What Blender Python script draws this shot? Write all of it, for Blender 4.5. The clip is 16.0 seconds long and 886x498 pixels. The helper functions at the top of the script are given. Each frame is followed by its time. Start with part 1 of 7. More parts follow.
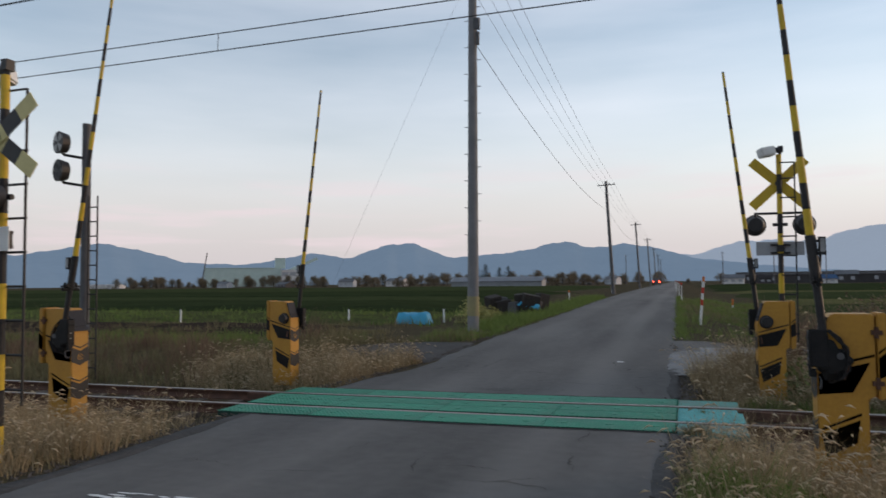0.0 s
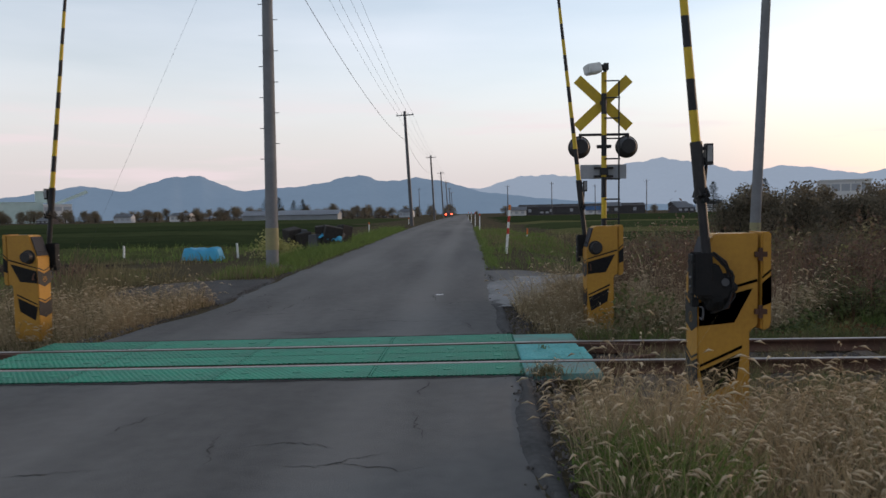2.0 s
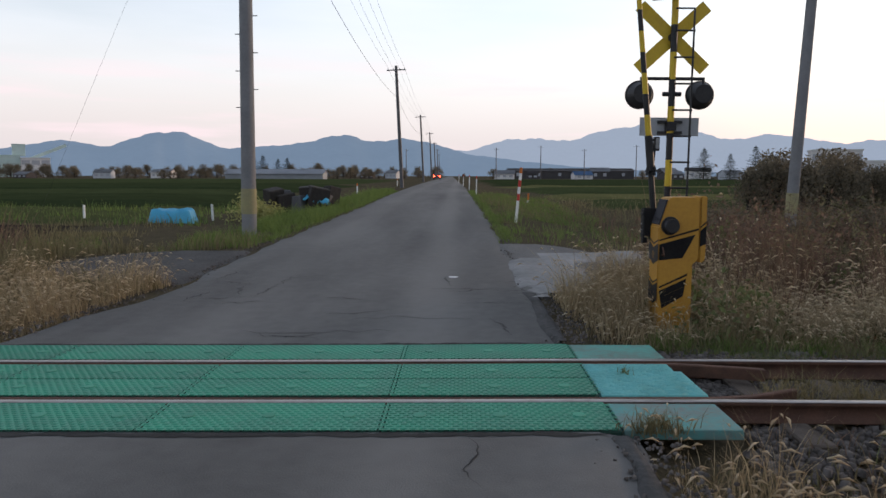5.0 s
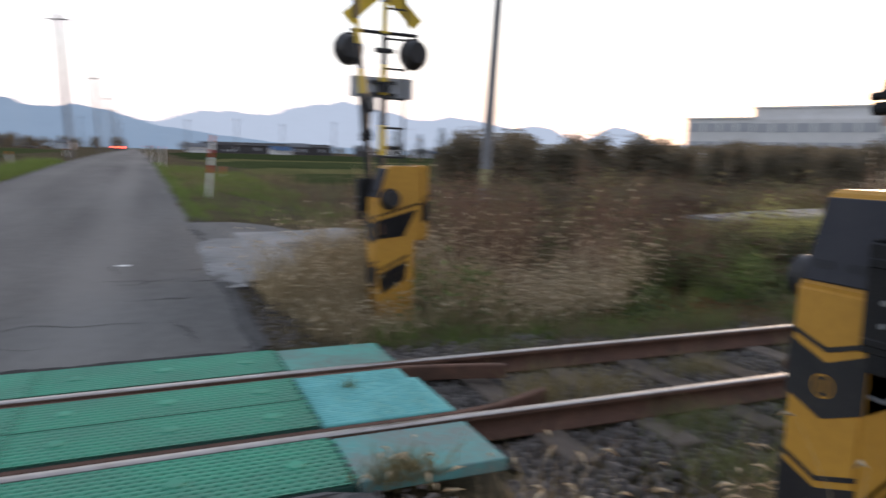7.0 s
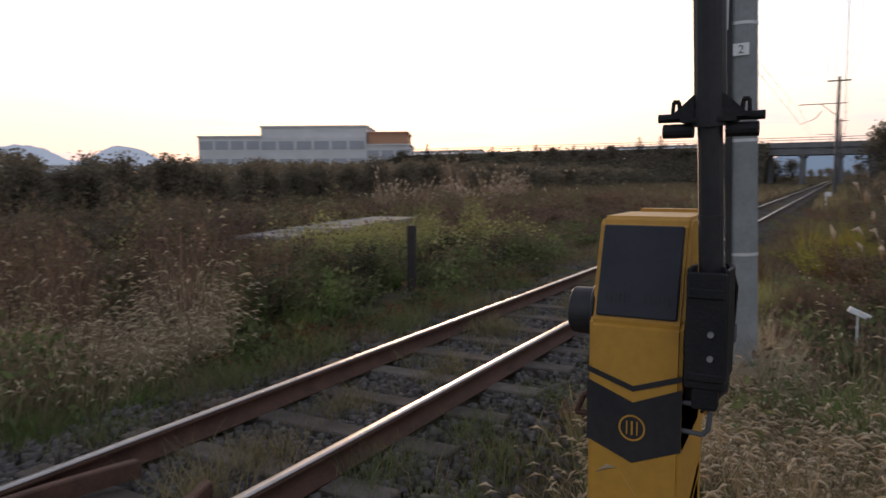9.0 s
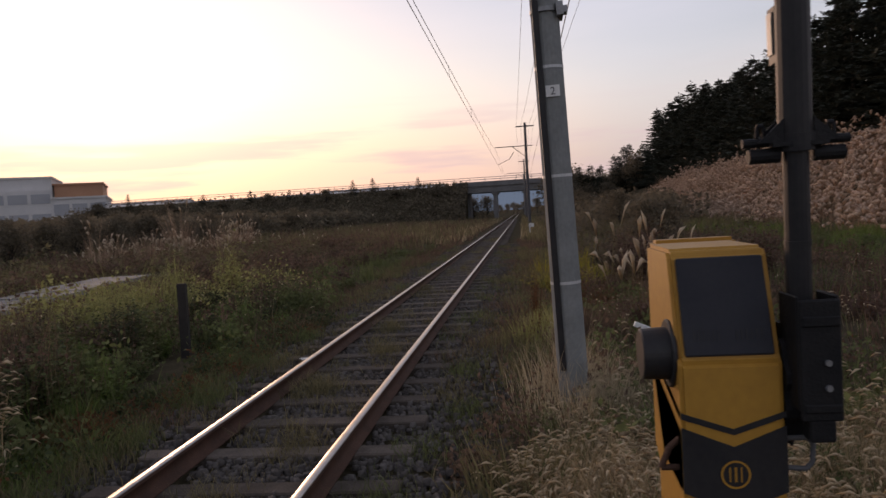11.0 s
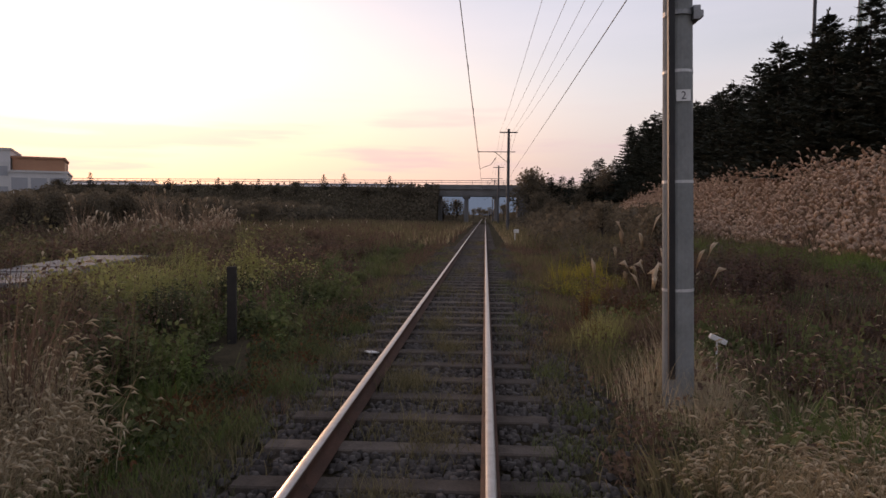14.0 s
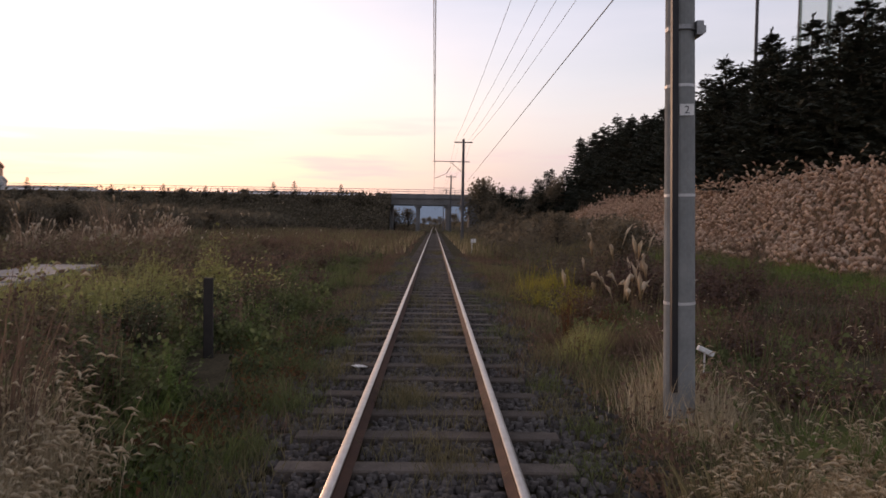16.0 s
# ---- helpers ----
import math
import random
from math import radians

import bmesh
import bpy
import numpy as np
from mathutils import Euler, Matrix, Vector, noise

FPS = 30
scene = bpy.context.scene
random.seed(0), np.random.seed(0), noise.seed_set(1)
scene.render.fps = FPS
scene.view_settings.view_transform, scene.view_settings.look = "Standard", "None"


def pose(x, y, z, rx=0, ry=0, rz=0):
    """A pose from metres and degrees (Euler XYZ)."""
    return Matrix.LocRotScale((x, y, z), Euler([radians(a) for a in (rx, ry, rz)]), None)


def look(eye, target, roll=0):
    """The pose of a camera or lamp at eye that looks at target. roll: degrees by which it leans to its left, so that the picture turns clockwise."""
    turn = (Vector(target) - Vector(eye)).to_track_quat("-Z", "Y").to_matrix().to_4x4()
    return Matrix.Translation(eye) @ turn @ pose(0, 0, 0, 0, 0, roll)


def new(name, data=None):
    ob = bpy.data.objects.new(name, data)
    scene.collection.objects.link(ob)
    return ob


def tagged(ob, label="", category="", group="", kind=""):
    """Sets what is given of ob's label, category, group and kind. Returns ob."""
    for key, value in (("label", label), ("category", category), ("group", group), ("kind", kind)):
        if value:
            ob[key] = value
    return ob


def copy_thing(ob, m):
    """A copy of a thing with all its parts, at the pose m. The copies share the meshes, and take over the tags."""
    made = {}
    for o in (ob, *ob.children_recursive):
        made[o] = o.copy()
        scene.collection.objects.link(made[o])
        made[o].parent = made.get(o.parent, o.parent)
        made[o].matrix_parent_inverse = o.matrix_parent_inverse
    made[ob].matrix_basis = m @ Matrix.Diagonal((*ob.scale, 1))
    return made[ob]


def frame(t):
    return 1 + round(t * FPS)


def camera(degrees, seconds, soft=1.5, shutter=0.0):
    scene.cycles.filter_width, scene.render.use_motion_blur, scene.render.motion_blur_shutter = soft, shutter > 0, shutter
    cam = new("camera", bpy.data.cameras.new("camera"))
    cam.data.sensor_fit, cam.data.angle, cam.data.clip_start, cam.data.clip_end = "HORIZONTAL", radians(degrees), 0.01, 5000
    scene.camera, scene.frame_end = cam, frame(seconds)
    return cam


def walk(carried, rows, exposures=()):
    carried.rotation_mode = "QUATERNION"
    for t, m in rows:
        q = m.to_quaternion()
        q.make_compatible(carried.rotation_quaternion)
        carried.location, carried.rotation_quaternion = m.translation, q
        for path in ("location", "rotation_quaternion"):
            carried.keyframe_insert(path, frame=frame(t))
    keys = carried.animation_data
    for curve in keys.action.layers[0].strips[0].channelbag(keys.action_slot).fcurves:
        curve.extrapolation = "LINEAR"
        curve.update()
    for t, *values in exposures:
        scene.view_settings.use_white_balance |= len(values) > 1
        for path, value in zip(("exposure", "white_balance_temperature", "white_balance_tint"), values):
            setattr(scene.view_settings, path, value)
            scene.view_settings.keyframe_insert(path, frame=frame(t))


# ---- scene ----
cam = camera(64.2, 16.0, shutter=0.4)
EXPOSURES = ((0.0, 1.2, 6750, 17), (0.8, 1.42, 6800, 18), (1.3, 1.42, 6800, 18), (2.0, 1.27, 6800, 18), (2.6, 1.45, 6800, 19), (3.5, 1.46, 6800, 19), (6.4, 1.7, 6900, 21), (7.5, 2.2, 6950, 22), (8.2, 2.2, 6950, 22), (8.6, 1.8, 7000, 23), (9.0, 1.4, 7000, 24), (9.5, 1.15, 7050, 26), (10.1, 0.8, 7150, 28), (12.5, 0.97, 7450, 33), (14.0, 0.97, 7450, 33), (15.0, 1.13, 7450, 33), (16.0, 1.13, 7450, 33))
PATH = [
    (0, (0.344, -9.701, 1.707), (-0.304, -7.811, 1.804), -0.6),
    (0.5, (0.286, -9.516, 1.677), (-0.242, -7.588, 1.702), -0.7),
    (1, (0.126, -9.057, 1.65), (-0.317, -7.109, 1.571), 1.5),
    (1.5, (-0.188, -8.628, 1.644), (-0.428, -6.645, 1.537), -0.3),
    (2, (-0.292, -8.14, 1.593), (-0.378, -6.144, 1.494), -1.1),
    (2.5, (-0.496, -7.67, 1.556), (-0.537, -5.675, 1.424), 0.6),
    (3, (-0.678, -7.17, 1.582), (-0.551, -5.181, 1.414), -1.0),
    (3.5, (-0.733, -6.662, 1.595), (-0.844, -4.669, 1.472), -0.7),
    (4, (-0.857, -6.245, 1.586), (-0.915, -4.252, 1.431), -0.2),
    (4.2, (-0.881, -6.109, 1.607), (-0.917, -4.117, 1.432), 0.2),
    (6.5, (-0.715, -4.461, 1.522), (-0.78, -2.475, 1.295), -0.2),
    (7, (-0.66, -4.118, 1.479), (0.11, -2.291, 1.218), 1.5),
    (7.5, (-0.644, -3.866, 1.492), (0.512, -2.26, 1.2), 0.8),
    (8, (-0.55, -3.58, 1.507), (0.827, -2.151, 1.26), -0.5),
    (8.5, (-0.617, -3.329, 1.494), (0.955, -2.109, 1.294), -0.8),
    (9, (-0.736, -3.042, 1.526), (0.997, -2.064, 1.327), -0.4),
    (9.5, (-0.665, -2.766, 1.509), (1.179, -2.013, 1.327), -0.5),
    (10, (-0.652, -2.499, 1.521), (1.278, -1.993, 1.386), -0.5),
    (10.2, (-0.629, -2.411, 1.552), (1.325, -2.001, 1.43), -2.8),
    (12.3, (-0.762, -1.044, 1.534), (1.235, -0.983, 1.444), -0.4),
    (12.5, (-0.688, -0.943, 1.513), (1.307, -0.847, 1.42), -0.3),
    (13, (-0.61, -0.736, 1.538), (1.382, -0.589, 1.438), -0.3),
    (13.5, (-0.596, -0.698, 1.535), (1.395, -0.545, 1.435), -0.2),
    (14, (-0.627, -0.515, 1.519), (1.367, -0.397, 1.421), 0.5),
    (14.5, (-0.683, -0.301, 1.54), (1.313, -0.238, 1.434), 0.9),
    (15, (-0.643, -0.223, 1.529), (1.353, -0.174, 1.415), 1.1),
    (15.5, (-0.626, -0.185, 1.522), (1.37, -0.143, 1.404), 1.0),
    (16, (-0.504, -0.023, 1.539), (1.495, -0.049, 1.468), 0.9),
]
walk(cam, [(t, look(eye, target, roll)) for t, eye, target, roll in PATH], EXPOSURES)

# ---- world and light ----
world = bpy.data.worlds.new("evening_sky")
scene.world = world
world.use_nodes = True
wn, wl = world.node_tree.nodes, world.node_tree.links
SUN_AZ, SUN_EL = radians(32.5), radians(6.0)
sky = wn.new("ShaderNodeTexSky")
sky.sky_type, sky.sun_disc = "NISHITA", False
sky.sun_elevation, sky.sun_rotation = SUN_EL, radians(90) - SUN_AZ
sky.air_density, sky.dust_density, sky.ozone_density = 1.0, 0.6, 1.6
wtc, wmap = wn.new("ShaderNodeTexCoord"), wn.new("ShaderNodeMapping")
wmap.inputs["Scale"].default_value = (0.9, 0.9, 5.5)
wmap.inputs["Rotation"].default_value = (radians(8), radians(-7), 0)
cl = wn.new("ShaderNodeTexNoise")
cl.inputs["Scale"].default_value, cl.inputs["Detail"].default_value, cl.inputs["Roughness"].default_value = 1.5, 6.0, 0.5
crp = wn.new("ShaderNodeMapRange")
crp.inputs[1].default_value, crp.inputs[2].default_value = 0.3, 0.8
crp.inputs[3].default_value, crp.inputs[4].default_value = 0.04, 0.4
cmix, hmix = wn.new("ShaderNodeMix"), wn.new("ShaderNodeMix")
cmix.data_type = hmix.data_type = "RGBA"
cmix.inputs[7].default_value = (4.6, 4.9, 5.2, 1)
# haze gathers towards the horizon
sepz, hz = wn.new("ShaderNodeSeparateXYZ"), wn.new("ShaderNodeMapRange")
hz.interpolation_type = "SMOOTHSTEP"
hz.inputs[1].default_value, hz.inputs[2].default_value = -0.02, 0.36
hz.inputs[3].default_value, hz.inputs[4].default_value = 0.72, 0.0
# the haze is peach-coloured round the sun and lavender away from it
sdot, smr, scol = wn.new("ShaderNodeVectorMath"), wn.new("ShaderNodeMapRange"), wn.new("ShaderNodeMix")
sdot.operation, smr.interpolation_type, scol.data_type = "DOT_PRODUCT", "SMOOTHSTEP", "RGBA"
sdot.inputs[1].default_value = (math.cos(SUN_AZ), math.sin(SUN_AZ), 0.05)
smr.inputs[1].default_value, smr.inputs[2].default_value = 0.72, 1.0
scol.inputs[6].default_value, scol.inputs[7].default_value = (3.2, 3.17, 3.3, 1), (5.4, 4.25, 2.95, 1)
wl.new(wtc.outputs["Generated"], sdot.inputs[0])
wl.new(sdot.outputs["Value"], smr.inputs[0])
wl.new(smr.outputs[0], scol.inputs[0])
wl.new(scol.outputs[2], hmix.inputs[7])
# dimmer, rosier air right above the horizon, yellow round the sun
bandc, bandz, bandm = wn.new("ShaderNodeMix"), wn.new("ShaderNodeMapRange"), wn.new("ShaderNodeMix")
bandc.data_type = bandm.data_type = "RGBA"
bandz.interpolation_type = "SMOOTHSTEP"
bandz.inputs[1].default_value, bandz.inputs[2].default_value = 0.0, 0.2
bandz.inputs[3].default_value, bandz.inputs[4].default_value = 0.85, 0.0
bandc.inputs[6].default_value, bandc.inputs[7].default_value = (2.1, 2.07, 2.15, 1), (4.4, 3.1, 2.55, 1)
# thin mauve cloud streaks low in the sky
smap, snoise, sramp, sband, smul, smix = wn.new("ShaderNodeMapping"), wn.new("ShaderNodeTexNoise"), wn.new("ShaderNodeMapRange"), wn.new("ShaderNodeMapRange"), wn.new("ShaderNodeMath"), wn.new("ShaderNodeMix")
smap.inputs["Scale"].default_value = (2.2, 2.2, 24.0)
smap.inputs["Location"].default_value = (0.3, 0.1, 0.0)
snoise.inputs["Scale"].default_value, snoise.inputs["Detail"].default_value = 1.6, 4.0
sramp.interpolation_type = sband.interpolation_type = "SMOOTHSTEP"
sramp.inputs[1].default_value, sramp.inputs[2].default_value = 0.5, 0.68
sramp.inputs[4].default_value = 0.6
sband.inputs[1].default_value, sband.inputs[2].default_value = 0.2, 0.07
smul.operation, smix.data_type = "MULTIPLY", "RGBA"
smix.inputs[7].default_value = (3.0, 2.65, 2.8, 1)
wl.new(wtc.outputs["Generated"], smap.inputs["Vector"])
wl.new(smap.outputs[0], snoise.inputs["Vector"])
wl.new(snoise.outputs["Fac"], sramp.inputs[0])
wl.new(smr.outputs[0], bandc.inputs[0])
bgn = wn["Background"]
wl.new(wtc.outputs["Generated"], wmap.inputs["Vector"])
wl.new(wtc.outputs["Generated"], sepz.inputs[0])
wl.new(sepz.outputs["Z"], hz.inputs[0])
wl.new(wmap.outputs[0], cl.inputs["Vector"])
wl.new(cl.outputs["Fac"], crp.inputs[0])
wl.new(crp.outputs[0], cmix.inputs[0])
wl.new(sky.outputs[0], cmix.inputs[6])
wl.new(cmix.outputs[2], hmix.inputs[6])
wl.new(hz.outputs[0], hmix.inputs[0])
wl.new(sepz.outputs["Z"], bandz.inputs[0])
wl.new(sepz.outputs["Z"], sband.inputs[0])
wl.new(bandz.outputs[0], bandm.inputs[0])
wl.new(hmix.outputs[2], bandm.inputs[6])
wl.new(bandc.outputs[2], bandm.inputs[7])
wl.new(sramp.outputs[0], smul.inputs[0])
wl.new(sband.outputs[0], smul.inputs[1])
wl.new(smul.outputs[0], smix.inputs[0])
wl.new(bandm.outputs[2], smix.inputs[6])
wl.new(smix.outputs[2], bgn.inputs["Color"])
bgn.inputs["Strength"].default_value = 0.12

sun_data = bpy.data.lights.new("sun", "SUN")
sun_data.energy, sun_data.angle, sun_data.color = 0.65, radians(12), (1.0, 0.72, 0.48)
sun = new("sun", sun_data)
sun.matrix_world = look((300 * math.cos(SUN_AZ), 300 * math.sin(SUN_AZ), 30), (0, 0, 0))


# ---- materials ----
def mat(name, c1, c2=None, scale=4.0, rough=0.8, metal=0.0, bump=0.0, bscale=None, island=False, obrand=0.0, spec=0.3, fine=0.35, stretch=None):
    """A surface of two colours mixed by noise at two scales, with bump."""
    m = bpy.data.materials.new(name)
    m.use_nodes = True
    n, l = m.node_tree.nodes, m.node_tree.links
    b = n["Principled BSDF"]
    b.inputs["Roughness"].default_value, b.inputs["Metallic"].default_value = rough, metal
    b.inputs["Specular IOR Level"].default_value = spec
    c2 = c2 or tuple(v * 0.7 for v in c1)
    mix = n.new("ShaderNodeMix")
    mix.data_type = "RGBA"
    mix.inputs[6].default_value, mix.inputs[7].default_value = (*c1, 1), (*c2, 1)
    if island:
        g = n.new("ShaderNodeNewGeometry")
        l.new(g.outputs["Random Per Island"], mix.inputs[0])
    else:
        tc, a, d = n.new("ShaderNodeTexCoord"), n.new("ShaderNodeTexNoise"), n.new("ShaderNodeTexNoise")
        a.inputs["Scale"].default_value, a.inputs["Detail"].default_value = scale, 5
        d.inputs["Scale"].default_value, d.inputs["Detail"].default_value = scale * 9, 4
        src = tc.outputs["Object"]
        if stretch:
            mp = n.new("ShaderNodeMapping")
            mp.inputs["Scale"].default_value = stretch
            l.new(src, mp.inputs["Vector"])
            src = mp.outputs[0]
        l.new(src, a.inputs["Vector"]), l.new(tc.outputs["Object"], d.inputs["Vector"])
        f = n.new("ShaderNodeMix")
        f.inputs[0].default_value = fine
        l.new(a.outputs["Fac"], f.inputs[2]), l.new(d.outputs["Fac"], f.inputs[3])
        r = n.new("ShaderNodeMapRange")
        r.inputs[1].default_value, r.inputs[2].default_value = 0.34, 0.66
        l.new(f.outputs[0], r.inputs[0]), l.new(r.outputs[0], mix.inputs[0])
        if bump:
            e, bp = n.new("ShaderNodeTexNoise"), n.new("ShaderNodeBump")
            e.inputs["Scale"].default_value, e.inputs["Detail"].default_value = bscale or scale * 12, 4
            bp.inputs["Strength"].default_value, bp.inputs["Distance"].default_value = bump, 0.01
            l.new(tc.outputs["Object"], e.inputs["Vector"]), l.new(e.outputs["Fac"], bp.inputs["Height"]), l.new(bp.outputs[0], b.inputs["Normal"])
    out = mix.outputs[2]
    if obrand:
        oi, hsv, mr = n.new("ShaderNodeObjectInfo"), n.new("ShaderNodeHueSaturation"), n.new("ShaderNodeMapRange")
        mr.inputs[3].default_value, mr.inputs[4].default_value = 1 - obrand, 1 + obrand
        l.new(oi.outputs["Random"], mr.inputs[0]), l.new(mr.outputs[0], hsv.inputs["Value"]), l.new(out, hsv.inputs["Color"])
        out = hsv.outputs[0]
    l.new(out, b.inputs["Base Color"])
    return m


def leafy(name, c1, c2, trans=0.35):
    """Leaves and blades: colour differs from one to the next, some light passes through."""
    m = mat(name, c1, c2, island=True, rough=0.85, spec=0.15)
    n, l = m.node_tree.nodes, m.node_tree.links
    t, s = n.new("ShaderNodeBsdfTranslucent"), n.new("ShaderNodeMixShader")
    src = n["Principled BSDF"].inputs["Base Color"].links[0].from_socket
    l.new(src, t.inputs["Color"])
    s.inputs[0].default_value = trans
    l.new(n["Principled BSDF"].outputs[0], s.inputs[1]), l.new(t.outputs[0], s.inputs[2])
    l.new(s.outputs[0], n["Material Output"].inputs["Surface"])
    return m


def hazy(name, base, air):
    """A far slope; the haze of miles of lit air is put in as emission."""
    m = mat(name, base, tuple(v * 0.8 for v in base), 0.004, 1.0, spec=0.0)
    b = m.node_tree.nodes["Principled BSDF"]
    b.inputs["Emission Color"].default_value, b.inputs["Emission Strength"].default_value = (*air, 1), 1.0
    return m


def glow(name, colour, strength):
    m = bpy.data.materials.new(name)
    m.use_nodes = True
    b = m.node_tree.nodes["Principled BSDF"]
    b.inputs["Base Color"].default_value = (*colour, 1)
    b.inputs["Emission Color"].default_value, b.inputs["Emission Strength"].default_value = (*colour, 1), strength
    return m


YELLOW = mat("yellow_paint", (0.47, 0.24, 0.036), (0.38, 0.185, 0.03), 3.0, 0.5, bump=0.08, fine=0.5)
SIGN_YELLOW = mat("sign_yellow", (0.62, 0.42, 0.03), (0.48, 0.31, 0.03), 4.0, 0.5)
PALE_YELLOW = mat("faded_yellow", (0.62, 0.55, 0.26), (0.5, 0.43, 0.2), 5.0, 0.6)
BLACK = mat("black_paint", (0.012, 0.012, 0.015), (0.03, 0.028, 0.028), 5.0, 0.5)
BLACKPLATE = mat("black_plate", (0.02, 0.021, 0.028), (0.03, 0.03, 0.036), 8.0, 0.7)
MACHINE = mat("greasy_black_metal", (0.007, 0.0075, 0.009), (0.017, 0.016, 0.016), 9.0, 0.6, 0.0, bump=0.3, spec=0.2)
STEEL = mat("grey_steel", (0.3, 0.31, 0.32), (0.2, 0.2, 0.2), 6.0, 0.5, 0.6)
ASPHALT = mat("asphalt", (0.088, 0.085, 0.081), (0.15, 0.145, 0.137), 0.7, 0.9, bump=0.4, bscale=90, fine=0.25, spec=0.12, stretch=(1.0, 0.22, 1.0))


def wheel_wear(m, centre, half, amount):
    """A paler strip worn by wheels along the lane, fading out to both sides."""
    n, l = m.node_tree.nodes, m.node_tree.links
    b = n["Principled BSDF"]
    src = b.inputs["Base Color"].links[0].from_socket
    tc, sep, sub, absn, mr, mix = n.new("ShaderNodeTexCoord"), n.new("ShaderNodeSeparateXYZ"), n.new("ShaderNodeMath"), n.new("ShaderNodeMath"), n.new("ShaderNodeMapRange"), n.new("ShaderNodeMix")
    sub.operation, absn.operation, mr.interpolation_type, mix.data_type = "SUBTRACT", "ABSOLUTE", "SMOOTHSTEP", "RGBA"
    sub.inputs[1].default_value = centre
    mr.inputs[1].default_value, mr.inputs[2].default_value, mr.inputs[3].default_value, mr.inputs[4].default_value = 0.05, half, amount, 0.0
    mix.inputs[7].default_value = (0.2, 0.193, 0.18, 1)
    l.new(tc.outputs["Object"], sep.inputs[0]), l.new(sep.outputs["X"], sub.inputs[0]), l.new(sub.outputs[0], absn.inputs[0])
    l.new(absn.outputs[0], mr.inputs[0]), l.new(mr.outputs[0], mix.inputs[0]), l.new(src, mix.inputs[6]), l.new(mix.outputs[2], b.inputs["Base Color"])


wheel_wear(ASPHALT, -1.2, 0.55, 0.42)
wheel_wear(ASPHALT, -3.6, 0.6, 0.25)
CONCRETE = mat("pole_concrete", (0.25, 0.26, 0.255), (0.17, 0.178, 0.175), 3.0, 0.85, bump=0.2)
ROADPOLE = mat("grey_weathered_concrete", (0.21, 0.21, 0.215), (0.15, 0.15, 0.155), 2.0, 0.85, bump=0.2)
SLEEVE = mat("faded_sleeve", (0.3, 0.265, 0.13), (0.22, 0.2, 0.12), 3.0, 0.8)
PATHWAY = mat("pale_path_concrete", (0.27, 0.265, 0.26), (0.17, 0.168, 0.165), 1.2, 0.85, bump=0.4, spec=0.15)
APRON = mat("worn_concrete", (0.23, 0.225, 0.22), (0.1, 0.098, 0.095), 1.2, 0.6, bump=0.4, spec=0.15)
TARMAC = mat("dark_gravelly_tarmac", (0.1, 0.097, 0.094), (0.052, 0.051, 0.049), 2.0, 0.95, bump=1.0, bscale=45, spec=0.08, fine=0.5)
GREEN_PANEL = mat("green_crossing_panel", (0.022, 0.29, 0.175), (0.045, 0.21, 0.14), 2.0, 0.6, obrand=0.12)
TEAL_PANEL = mat("teal_end_panel", (0.05, 0.32, 0.26), (0.12, 0.16, 0.14), 1.8, 0.65, bump=0.3)
CYAN_PANEL = mat("pale_turquoise_panel", (0.13, 0.46, 0.45), (0.09, 0.33, 0.31), 6.0, 0.6, bump=0.9, bscale=28, stretch=(1.0, 0.3, 1.0))
PANEL_HOLES = mat("dark_green_rubber", (0.012, 0.06, 0.042), (0.02, 0.045, 0.035), 3.0, 0.8)
WORN_PANEL = mat("worn_grey_panel", (0.17, 0.17, 0.16), (0.07, 0.29, 0.27), 2.5, 0.8, bump=0.3)
RUST = mat("rusty_rail", (0.125, 0.062, 0.042), (0.07, 0.038, 0.027), 6.0, 0.8, 0.2, bump=0.3)
RAILTOP = mat("polished_rail_head", (0.42, 0.39, 0.37), (0.32, 0.28, 0.25), 10.0, 0.36, 1.0)
SLEEPER = mat("weathered_sleeper", (0.148, 0.122, 0.102), (0.075, 0.06, 0.05), 5.0, 0.95, bump=0.6, obrand=0.25, spec=0.1)
STONE = mat("ballast_stone", (0.055, 0.048, 0.043), (0.14, 0.125, 0.115), island=True, rough=0.95, spec=0.1)
SOIL = mat("weedy_soil", (0.05, 0.044, 0.028), (0.105, 0.085, 0.056), 2.4, 1.0, bump=1.0, bscale=30, spec=0.0, fine=0.55)
WIRE = mat("wire", (0.03, 0.03, 0.032), (0.05, 0.05, 0.05), 3.0, 0.6)
WHITE = mat("white_paint", (0.75, 0.75, 0.73), (0.6, 0.6, 0.58), 5.0, 0.6)
RED = mat("red_paint", (0.5, 0.03, 0.02), (0.4, 0.03, 0.02), 5.0, 0.5)
TARP = mat("blue_tarp", (0.03, 0.26, 0.42), (0.05, 0.34, 0.5), 3.0, 0.5, bump=0.5)
BARK = mat("bark", (0.05, 0.04, 0.032), (0.03, 0.025, 0.02), 6.0, 0.9, bump=0.6)
LENS = mat("dark_red_lens", (0.05, 0.006, 0.006), (0.03, 0.005, 0.005), 5.0, 0.25)
BOARDGREY = mat("pale_grey_board", (0.33, 0.34, 0.36), (0.25, 0.26, 0.275), 3.0, 0.5)
DARKGREY = mat("dark_grey_plate", (0.1, 0.1, 0.105), (0.07, 0.07, 0.075), 5.0, 0.6)
TIMBER = mat("dark_timber", (0.028, 0.024, 0.022), (0.045, 0.038, 0.033), 8.0, 0.9, bump=0.5)
PALEDRY = leafy("bleached_grass", (0.62, 0.52, 0.36), (0.36, 0.28, 0.18), 0.4)
DRY = leafy("dry_grass", (0.5, 0.4, 0.25), (0.24, 0.175, 0.1))
